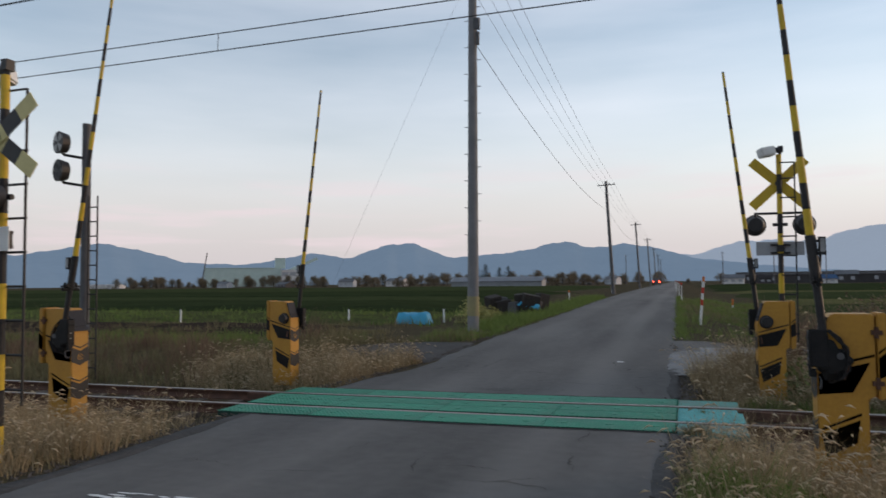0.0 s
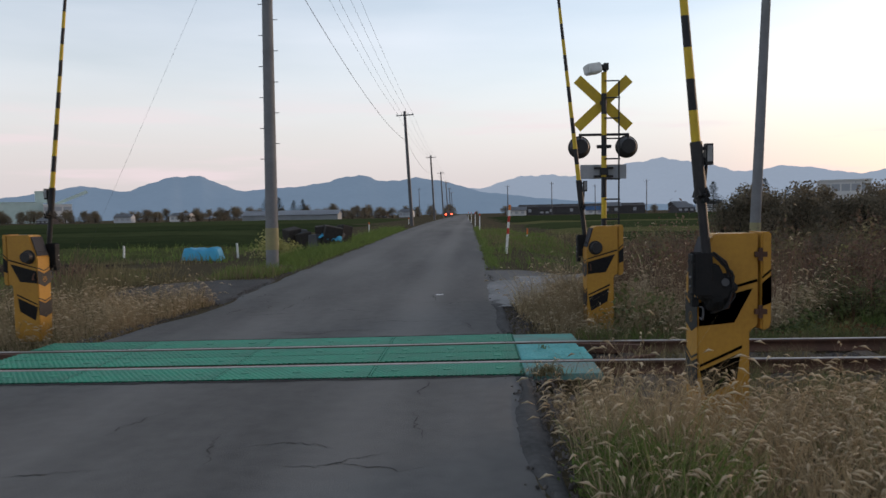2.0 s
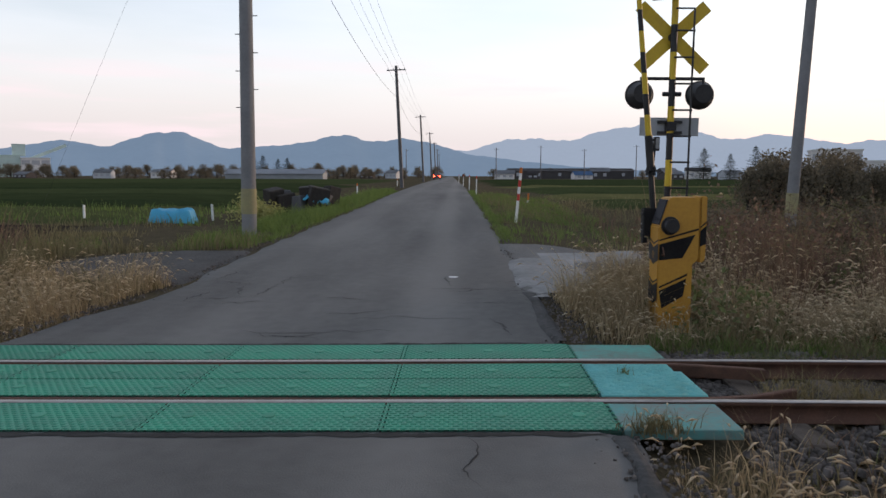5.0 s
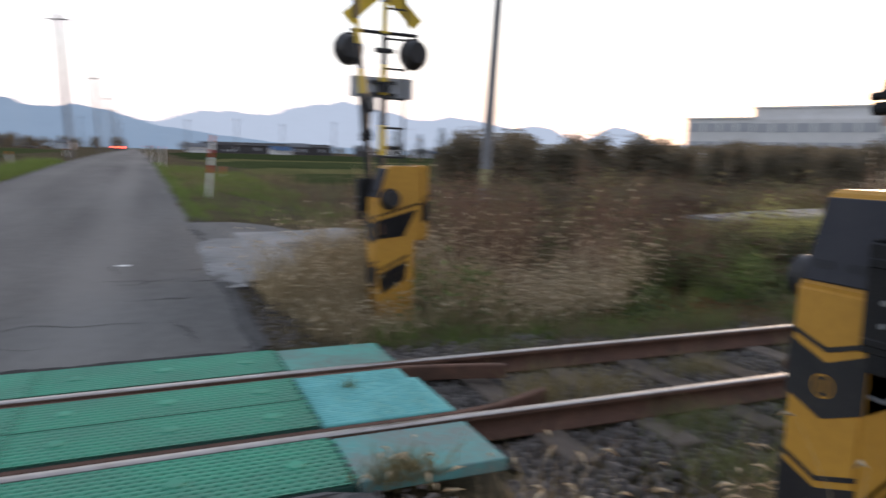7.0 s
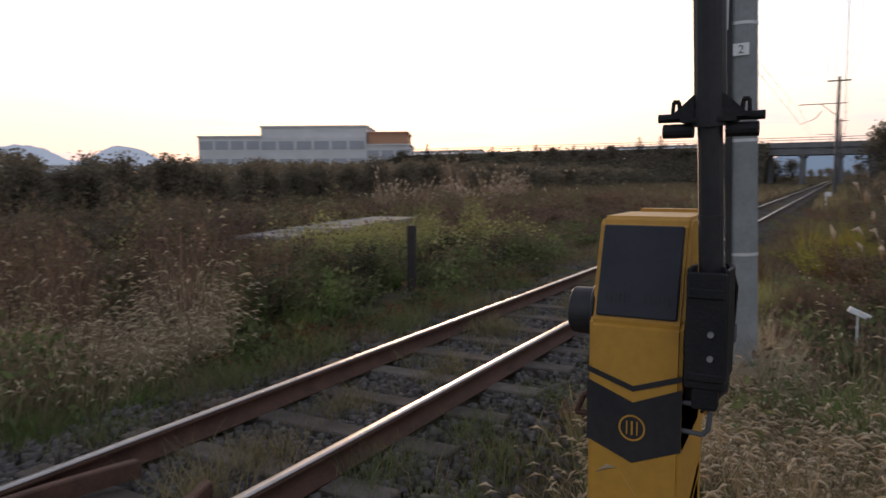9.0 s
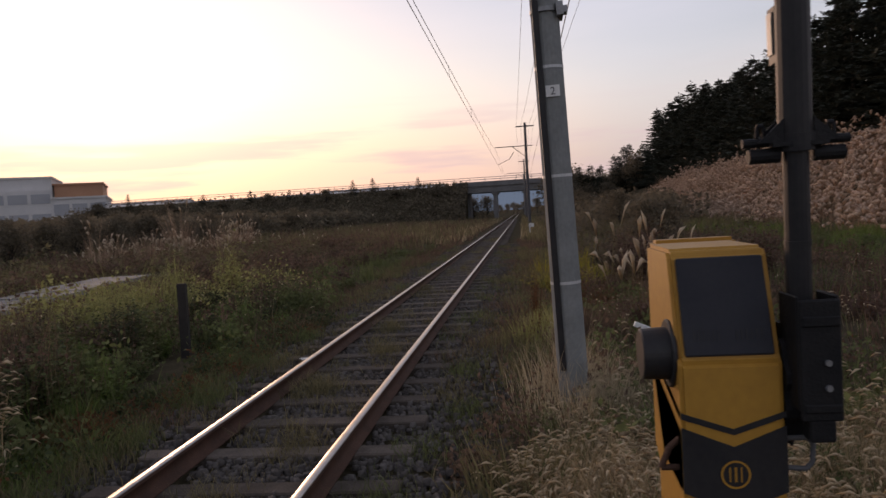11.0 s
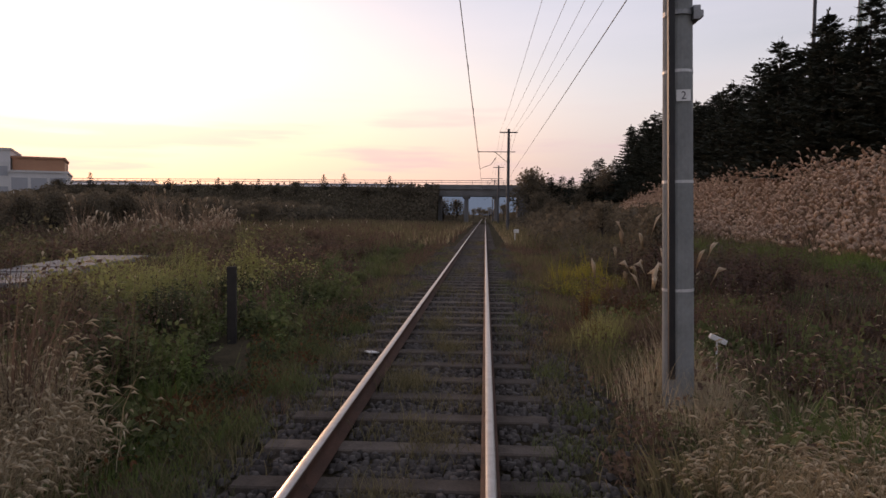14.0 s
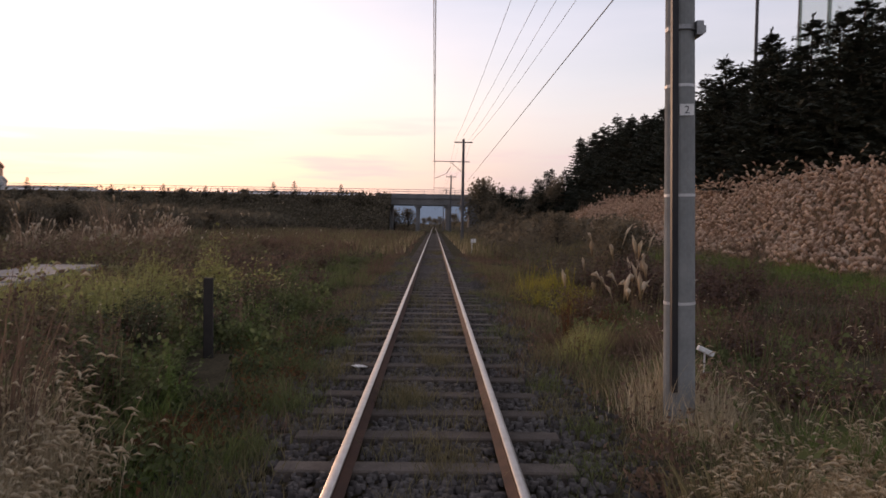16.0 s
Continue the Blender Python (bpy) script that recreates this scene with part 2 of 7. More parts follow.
SEED = leafy("grass_seed_head", (0.72, 0.61, 0.44), (0.48, 0.37, 0.24), 0.45)
GREEN = leafy("green_grass", (0.18, 0.205, 0.085), (0.085, 0.1, 0.04))
LUSH = leafy("lush_grass", (0.18, 0.245, 0.07), (0.1, 0.145, 0.04))
OLIVE = leafy("olive_weed", (0.25, 0.215, 0.115), (0.115, 0.1, 0.053))
RUSSET = leafy("russet_weed", (0.23, 0.15, 0.105), (0.11, 0.073, 0.052))
LIME = leafy("yellow_green_weed", (0.42, 0.4, 0.16), (0.23, 0.23, 0.085))
GOLD = leafy("goldenrod_flower", (0.45, 0.36, 0.06), (0.2, 0.2, 0.055))
PLUME = leafy("pampas_plume", (0.8, 0.65, 0.52), (0.55, 0.42, 0.33), 0.5)
BANK = leafy("tan_reed", (0.48, 0.35, 0.25), (0.26, 0.175, 0.12), 0.4)
DARKGREEN = leafy("dark_green_leaf", (0.085, 0.105, 0.045), (0.04, 0.05, 0.024), 0.25)
DARKRUSSET = leafy("dark_russet_leaf", (0.16, 0.098, 0.075), (0.075, 0.048, 0.04), 0.3)
AUTUMN = leafy("autumn_leaf", (0.2, 0.09, 0.04), (0.09, 0.05, 0.028), 0.35)
WHITEPLUME = leafy("white_plume", (0.7, 0.6, 0.46), (0.52, 0.42, 0.31), 0.5)
HEDGE = leafy("dark_leaf", (0.21, 0.172, 0.118), (0.105, 0.09, 0.065), 0.45)
NEEDLE = leafy("conifer_needle", (0.058, 0.066, 0.05), (0.03, 0.036, 0.027), 0.15)


# ---- builders ----
def bm_box(bm, x0, x1, y0, y1, z0, z1, m=None):
    """A box added to a bmesh; returns its vertices."""
    c = ((x0 + x1) / 2, (y0 + y1) / 2, (z0 + z1) / 2)
    t = Matrix.Translation(c) @ Matrix.Diagonal((x1 - x0, y1 - y0, z1 - z0, 1))
    return bmesh.ops.create_cube(bm, size=1, matrix=(m or Matrix()) @ t)["verts"]


def bm_tube(bm, a, b, r0, r1=None, seg=10):
    """A capped round bar from a to b."""
    a, b = Vector(a), Vector(b)
    d = b - a
    m = Matrix.Translation((a + b) / 2) @ d.to_track_quat("Z", "Y").to_matrix().to_4x4()
    return bmesh.ops.create_cone(bm, cap_ends=True, segments=seg, radius1=r0, radius2=r0 if r1 is None else r1, depth=d.length, matrix=m)["verts"]


def bevelled(bm, width=0.006, seg=1):
    bmesh.ops.bevel(bm, geom=list(bm.edges), offset=width, segments=seg, affect="EDGES", clamp_overlap=True)
    return bm


def part(name, bm, material, parent=None, label="", smooth=False):
    """Links a bmesh as one mesh object under a thing or a part."""
    me = bpy.data.meshes.new(name)
    bm.to_mesh(me)
    bm.free()
    for mm in material if isinstance(material, (list, tuple)) else [material]:
        me.materials.append(mm)
    if smooth:
        me.shade_smooth()
    ob = new(name, me)
    if parent:
        ob.parent = parent
    if label:
        ob["label"] = label
    return ob


def base(name, m, label, category, group=""):
    """An Empty at a thing's base."""
    ob = new(name)
    ob.empty_display_size = 0.1
    ob.matrix_world = m
    return tagged(ob, label, category, group)


def raw_mesh(name, verts, faces_n, loops, material):
    """A mesh from arrays: verts (n,3), faces_n corners a face, loops the corner indices."""
    me = bpy.data.meshes.new(name)
    me.vertices.add(len(verts))
    me.vertices.foreach_set("co", np.asarray(verts, np.float32).ravel())
    me.loops.add(len(loops))
    me.loops.foreach_set("vertex_index", np.asarray(loops, np.int32))
    starts = np.concatenate([[0], np.cumsum(faces_n)[:-1]]).astype(np.int32)
    me.polygons.add(len(faces_n))
    me.polygons.foreach_set("loop_start", starts)
    me.update(calc_edges=True)
    for mm in material if isinstance(material, (list, tuple)) else [material]:
        me.materials.append(mm)
    return me


rng = np.random.default_rng(7)


def patchy(x, y, s=1.0):
    """Uneven growth between 0 and 1 over a place."""
    v = np.sin(x * 1.3 * s + 2 * np.sin(y * 0.9 * s)) + np.sin(y * 1.7 * s + 1.5 * np.sin(x * 0.7 * s) + 1) + 0.6 * np.sin(x * 4.1 * s - y * 3.3 * s)
    return np.clip(0.5 + v / 5.0, 0, 1)


def tuft(pts):
    """Height factor and outward lean of blades that stand in tufts (columns 3 and 4)."""
    if pts.shape[1] < 5:
        return np.ones(len(pts)), rng.uniform(0, 2 * np.pi, len(pts))
    return pts[:, 3], pts[:, 4] + rng.normal(0, 0.7, len(pts))


def low(pts):
    """Growth stays low on the near side of the footpath."""
    d = 9.2 + 0.17 * (pts[:, 0] - 14) - pts[:, 1]
    near = (pts[:, 0] > 8.5) & (pts[:, 0] < 21) & (d > 0) & (d < 4)
    return np.where(near, 0.25 + 0.75 * np.clip((d - 1.1) / 2.7, 0, 1), 1.0)


def blades(pts, h, w, lean=0.35, seg=3, droop=0.0):
    """Tapered bent blades rooted at pts: vertices and loops of quads and a tip."""
    n = len(pts)
    h = np.broadcast_to(h, n) * rng.uniform(0.5, 1.3, n) * (0.55 + 0.8 * patchy(pts[:, 0], pts[:, 1])) * low(pts)
    grow, az = tuft(pts)
    h, face = h * grow, rng.uniform(0, 2 * np.pi, n)
    bend = rng.uniform(0.3, 1.0, n) * lean
    t = np.linspace(0, 1, seg + 1)
    out = (bend * h)[:, None] * t**2
    up = h[:, None] * (t - (droop * bend)[:, None] * t**3)
    cx = pts[:, 0, None] + np.cos(az)[:, None] * out
    cy = pts[:, 1, None] + np.sin(az)[:, None] * out
    cz = pts[:, 2, None] + up
    half = 0.5 * w * (1 - 0.85 * t)[None] * rng.uniform(0.7, 1.3, n)[:, None]
    wx, wy = np.cos(face)[:, None] * half, np.sin(face)[:, None] * half
    a, b = np.stack([cx - wx, cy - wy, cz], -1), np.stack([cx + wx, cy + wy, cz], -1)
    v = np.stack([a, b], 2).reshape(n, -1, 3)
    k = np.arange(seg)
    q = np.stack([2 * k, 2 * k + 1, 2 * k + 3, 2 * k + 2], -1).ravel()
    loops = (np.arange(n)[:, None] * (2 * seg + 2) + q).ravel()
    tips = np.stack([cx[:, -1], cy[:, -1], cz[:, -1]], -1)
    return v.reshape(-1, 3), loops, tips, az


def heads(tips, az, length, r, droop=0.8):
    """Spindle-shaped seed heads that hang over from the tips."""
    n = len(tips)
    ln = length * rng.uniform(0.7, 1.25, n)
    side_ = rng.uniform(-0.5, 0.5, n)
    d = np.stack([np.cos(az + side_) * droop, np.sin(az + side_) * droop, np.full(n, 0.75 - droop) + rng.uniform(-0.2, 0.3, n)], -1)
    d2 = np.stack([np.cos(az + side_) * droop, np.sin(az + side_) * droop, d[:, 2] - 0.45], -1)
    p1, p2 = tips + d * (ln * 0.5)[:, None], tips + d * (ln * 0.5)[:, None] + d2 * (ln * 0.5)[:, None]
    side = np.stack([-np.sin(az), np.cos(az), np.zeros(n)], -1) * r
    upv = np.array([0, 0, r])
    v = np.stack([tips, p1 + side, p1 + upv, p1 - side, p1 - upv, p2], 1).reshape(-1, 3)
    q = np.array([0, 1, 2, 0, 2, 3, 0, 3, 4, 0, 4, 1, 5, 2, 1, 5, 3, 2, 5, 4, 3, 5, 1, 4])
    return v, (np.arange(n)[:, None] * 6 + q).ravel()


def grass(name, pts, h, w, material, label, lean=0.35, droop=0.0, head=None, share=0.5, category="grass"):
    """A stand of grass as one uncountable thing; head: (length, radius, droop, material) of seed heads."""
    v, lp, tips, az = blades(pts, h, w, lean, 3 if w < 0.0075 else 2, droop)
    nf = np.full(len(lp) // 4, 4)
    mats, slot = [material], np.zeros(len(nf), np.int32)
    if head:
        pick = rng.random(len(tips)) < share
        hv, hl = heads(tips[pick], az[pick], *head[:3])
        lp = np.concatenate([lp, hl + len(v)])
        v = np.concatenate([v, hv])
        slot = np.concatenate([slot, np.ones(len(hl) // 3, np.int32)])
        nf = np.concatenate([nf, np.full(len(hl) // 3, 3)])
        mats.append(head[3])
    me = raw_mesh(name, v, nf, lp, mats)
    me.polygons.foreach_set("material_index", slot)
    return tagged(new(name, me), label, category, kind="stuff")


# ---- lie of the land ----
def step(a, b, v):
    t = np.clip((v - a) / (b - a), 0, 1)
    return t * t * (3 - 2 * t)


def road_z(y):
    y = np.asarray(y, float)
    return np.where(y > 0, 0.8 * (1 - np.exp(-np.maximum(y - 1.5, 0) / 24)), 0.03 * np.maximum(-4.0 - y, 0) * np.exp(-np.maximum(-10 - y, 0) / 8))


def road_left(y):
    return -5.6 + 0.09 * np.clip(-y - 1.5, 0, 6) + 0.75 * step(0.9, 4.6, y) + 0.5 * step(2, 24, y) - 0.012 * np.maximum(y, 0)


def road_right(y):
    return 0.22 - 0.01 * np.maximum(y, 0) + 0.3 * step(-5.5, -9, y)


def track_z(x):
    """The track climbs a little from the west up to the crossing."""
    return 0.014 * np.minimum(np.asarray(x, float) - 0.5, 0) * np.exp(np.minimum(np.asarray(x, float), 0) / 14)


def mouth_right(y):
    return 2.0 * np.sqrt(np.clip((y - 3.6) * (9.2 - y) / 7.8, 0, 1))


def mouth_left(y):
    return 3.0 * np.sqrt(np.clip((y - 4.4) * (8.0 - y) / 3.3, 0, 1))


def ground_z(x, y):
    x, y = np.asarray(x, float), np.asarray(y, float)
    rz = road_z(y) + track_z(x) * step(8, 1, np.abs(y)) * step(-9, -5.5, x)
    off = np.maximum(np.maximum(road_left(y) - mouth_left(y) - x, x - road_right(y) - mouth_right(y)), 0)
    far = np.where(y > 0, rz - 0.32 * step(0.4, 3.5, off), rz - 0.35 * step(0.8, 5.0, off))
    path_off = np.abs(y - 9.2 - 0.17 * (x - 14))
    far = far + 0.3 * np.exp(-((path_off / 2.2) ** 2)) * step(7, 12, x) * step(27, 20, x)
    bank = (3.9 * step(-15.2, -21.5, y) * step(6, 22, x)) + 3.0 * step(-60, -300, y)
    bed = -0.2 + track_z(x)
    k = step(3.6, 1.5, np.abs(y)) * np.where(off > 0, 1, 0)
    z = far * (1 - k) + bed * k
    wav = 0.05 * np.sin(x * 0.9 + y * 0.31) * np.sin(y * 0.7 - x * 0.2) * step(1.0, 4.0, off) * step(2.0, 4.0, np.abs(y))
    return z + bank + wav - 0.03 - 0.012 * (off <= 0)


def on_ground(xy):
    return np.column_stack([xy, ground_z(xy[:, 0], xy[:, 1])])


def spread(lo, hi, a, step0, far_step):
    """Grid lines, close together between lo and hi, and ever wider out to a."""
    mid = list(np.arange(lo, hi + 1e-6, step0))
    d, s = hi, step0
    while d < a:
        s = min(s * 1.25, far_step)
        d += s
        mid.append(d)
    d, s = lo, step0
    while d > -a:
        s = min(s * 1.25, far_step)
        d -= s
        mid.insert(0, d)
    return np.array(mid)


gx, gy = spread(-14, 50, 4600, 0.5, 500), spread(-26, 40, 4600, 0.5, 500)
X, Y = np.meshgrid(gx, gy)
nx, ny = len(gx), len(gy)
gi = np.arange(nx * ny).reshape(ny, nx)
quads = np.stack([gi[:-1, :-1], gi[:-1, 1:], gi[1:, 1:], gi[1:, :-1]], -1).reshape(-1)
me = raw_mesh("ground", np.stack([X, Y, ground_z(X, Y)], -1).reshape(-1, 3), np.full(len(quads) // 4, 4), quads, SOIL)
me.shade_smooth()
tagged(new("ground", me), "weedy brown and green soil of the fields and verges", "ground", kind="structure")


# ---- road and crossing ----
def ribbon(name, ys, left, right, zf, material, n=9, lift=0.0, wob=0.0):
    """A strip between two edges, with rough outer edges."""
    ys = np.asarray(ys, float)
    L = left(ys) + wob * np.sin(ys * 3.1) * np.sin(ys * 1.3 + 1)
    R = right(ys) + wob * np.sin(ys * 2.7 + 2) * np.sin(ys * 1.1)
    t = np.linspace(0, 1, n)
    xs = L[:, None] * (1 - t) + R[:, None] * t
    yy = np.repeat(ys[:, None], n, 1)
    zz = zf(xs, yy) + lift
    zz[:, [0, -1]] -= 0.05
    if name == "pavement":
        zz[[0, -1]] -= 0.05
    g = np.arange(len(ys) * n).reshape(-1, n)
    q = np.stack([g[:-1, :-1], g[:-1, 1:], g[1:, 1:], g[1:, :-1]], -1).reshape(-1)
    me = raw_mesh(name, np.stack([xs, yy, zz], -1).reshape(-1, 3), np.full(len(q) // 4, 4), q, material)
    me.shade_smooth()
    return new(name, me)


def road_surface(x, y):
    return road_z(y) + track_z(x) * step(8, 1, np.abs(y)) - 0.012


tagged(ribbon("road", np.concatenate([np.arange(-40, -14, 1.0), np.linspace(-14, -1.18, 65)]), road_left, road_right, road_surface, ASPHALT, 25, 0, 0.07), "worn grey asphalt lane with tar streaks", "road", kind="structure")
tagged(ribbon("road", np.concatenate([np.arange(1.16, 40, 0.3), np.arange(40, 900, 5.0)]), road_left, road_right, road_surface, ASPHALT, 25, 0, 0.07), "worn grey asphalt lane running to the mountains", "road", kind="structure")
tagged(ribbon("pavement", np.linspace(3.62, 9.18, 30), lambda y: road_right(y) - 0.3, lambda y: road_right(y) + mouth_right(y), road_surface, ASPHALT, 8, 0.004, 0.05), "grey asphalt mouth of the side lane", "pavement", kind="structure")


def worn_patch(y0, y1, left, right, lift, seed, label):
    """A patch of pale worn concrete with a broken outline."""
    ys = np.arange(y0, y1, 0.04)
    r = np.random.default_rng(seed)
    def rough(a):
        return np.convolve(r.normal(size=len(ys) + 14), np.hanning(15) / 4.0, "valid")[: len(ys)] * a + r.uniform(-0.02, 0.02, len(ys))
    taper = 0.45 * np.clip(1 - (ys - y0) / 0.7, 0, 1) ** 2 + 0.25 * np.clip(1 - (y1 - ys) / 0.4, 0, 1) ** 2
    la, ra = rough(0.07) + taper, rough(0.05) - taper
    return tagged(ribbon("concrete_patch", ys, lambda y: left + la, lambda y: right + ra, road_surface, APRON, 7, lift), label, "pavement", kind="structure")


worn_patch(3.7, 6.95, -0.18, 1.35, 0.009, 21, "pale worn concrete patch at the side lane's mouth")
worn_patch(3.45, 4.1, -0.05, 0.5, 0.008, 22, "broken pale concrete at the lane's edge")
# the side lane runs on towards the footpath
lx = np.arange(0.6, 4.2, 0.3)
lw = np.linspace(-0.95, 0.95, 7)
LX, LW = np.meshgrid(lx, lw, indexing="ij")
LY = 9.2 + 0.17 * (LX - 14) + LW * (1 + 0.06 * np.sin(LX * 3.3))
LZ = np.maximum(ground_z(LX, LY) + 0.035, road_surface(LX, LY) * (LX < 2) - 0.05 * (LX >= 2)) - 0.06 * (np.abs(LW) > 0.9)
g = np.arange(LX.size).reshape(LX.shape)
q = np.stack([g[:-1, :-1], g[1:, :-1], g[1:, 1:], g[:-1, 1:]], -1).reshape(-1)
tagged(new("side_lane", raw_mesh("side_lane", np.stack([LX, LY, LZ], -1).reshape(-1, 3), np.full(len(q) // 4, 4), q, APRON)), "pale gravelly side lane behind the barrier", "pavement", kind="structure")
tagged(ribbon("pavement", np.linspace(4.45, 7.95, 20), lambda y: road_left(y) - mouth_left(y), lambda y: road_left(y) + 0.12, road_surface, TARMAC, 12, 0.006, 0.05), "dark asphalt mouth of a side lane", "pavement", kind="structure")


def shoulder(name, y0, y1, edge, inner, material, lift, label, seed, reach=0.03):
    """A ragged strip of darker tarmac along a lane edge."""
    ys = np.arange(y0, y1, 0.06)
    r = np.random.default_rng(seed)
    wob = np.convolve(r.normal(size=len(ys) + 24), np.hanning(25) / 5.0, "valid")[: len(ys)] * 0.12 + r.uniform(-0.012, 0.012, len(ys))
    ob = ribbon(name, ys, lambda y: edge(y) - inner + wob, lambda y: edge(y) + reach, road_surface, material, 5, lift)
    return tagged(ob, label, "road", kind="structure")


shoulder("road_shoulder", -12, -1.25, road_right, 0.2, TARMAC, 0.006, "dark crumbling gravelly edge of the lane", 5)
shoulder("road_shoulder", 1.3, 3.8, road_right, 0.22, TARMAC, 0.006, "dark crumbling edge of the lane", 6)
shoulder("road_shoulder", -12, -1.25, lambda y: road_left(y) + 0.25, 0.3, TARMAC, 0.006, "dark crumbling edge of the lane", 7)
RAIL_Y = 0.5665


def rail(y, name="rail"):
    """A flat-bottomed rail: rusty foot and web, polished head."""
    top = base("rail", Matrix(), "rusty steel rail with a polished head", "rail", "rails of the single track")
    xs = np.concatenate([np.arange(-120, -8, 4.0), np.arange(-8, 60, 1.0), np.arange(60, 480, 10.0)])

    def sweep(prof):
        m = len(prof)
        v = np.array([[(x, y + a, track_z(x) + b) for a, b in prof] for x in xs]).reshape(-1, 3)
        g = np.arange(len(xs) * m).reshape(-1, m)
        nxt = np.roll(g, -1, 1)
        return v, np.stack([g[:-1], nxt[:-1], nxt[1:], g[1:]], -1).reshape(-1)

    v, q = sweep([(-0.061, -0.153), (0.061, -0.153), (0.061, -0.142), (0.009, -0.125), (0.009, -0.045), (0.031, -0.034), (0.031, -0.008), (-0.031, -0.008), (-0.031, -0.034), (-0.009, -0.045), (-0.009, -0.125), (-0.061, -0.142)])
    new("rail_body", raw_mesh("rail_body", v, np.full(len(q) // 4, 4), q, RUST)).parent = top
    v, q = sweep([(-0.0325, -0.008), (0.0325, -0.008), (0.029, -0.001), (0.0, 0.0), (-0.029, -0.001)])
    new("rail_head", raw_mesh("rail_head", v, np.full(len(q) // 4, 4), q, RAILTOP)).parent = top
    return top


rail(RAIL_Y)
rail(-RAIL_Y)

# check rails beside the crossing's inner panels, bent inward at the end
for s in (1, -1):
    b = bmesh.new()
    ring = None
    for xa, ya, up, wd in ((-6.6, 0.475, 0.0, 0.028), (-2.0, 0.475, 0.0, 0.028), (1.0, 0.475, 0.0, 0.028), (1.3, 0.42, 0.0, 0.03), (1.55, 0.335, 0.008, 0.032), (1.7, 0.275, 0.012, 0.034)):
        z = float(track_z(xa)) - 0.012 + up
        cur = [b.verts.new((xa, s * ya + dy, z + dz)) for dy, dz in ((-wd, -0.1), (wd, -0.1), (wd, -0.008), (wd * 0.7, 0), (-wd * 0.7, 0), (-wd, -0.008))]
        if ring:
            for j in range(6):
                b.faces.new((ring[j], ring[(j + 1) % 6], cur[(j + 1) % 6], cur[j]))
        else:
            b.faces.new(cur[::-1])
        ring = cur
    b.faces.new(ring)
    bmesh.ops.recalc_face_normals(b, faces=b.faces)
    tagged(part("check_rail", b, RUST), "rusty check rail bent inwards at its end", "rail", "check rails")

# sleepers
sl = bmesh.new()
bm_box(sl, -0.1, 0.1, -1.05, 1.05, -0.14, 0.0)
bevelled(sl, 0.012)
SLEEPER_ME = bpy.data.meshes.new("sleeper")
sl.to_mesh(SLEEPER_ME)
sl.free()
SLEEPER_ME.materials.append(SLEEPER)
for k in range(200):
    x = -13.13 + 0.70 * k
    if -6.6 < x < 0.95:
        continue
    ob = new("sleeper", SLEEPER_ME)
    ob.matrix_world = pose(x + random.uniform(-0.03, 0.03), random.uniform(-0.03, 0.03), track_z(x) - 0.148 + random.uniform(-0.008, 0.004), 0, 0, random.uniform(-1.2, 1.2))
    tagged(ob, "weathered wooden sleeper bedded in ballast", "sleeper", "sleepers of the track")


DECK = base("crossing_deck", Matrix(), "green rubber level crossing deck laid between and beside the rails", "crossing deck")
cap = bmesh.new()
bmesh.ops.create_cone(cap, cap_ends=True, segments=12, radius1=0.05, radius2=0.044, depth=0.014)
CAP_ME = bpy.data.meshes.new("bolt_cap")
cap.to_mesh(CAP_ME)
cap.free()
CAP_ME.materials.append(GREEN_PANEL)


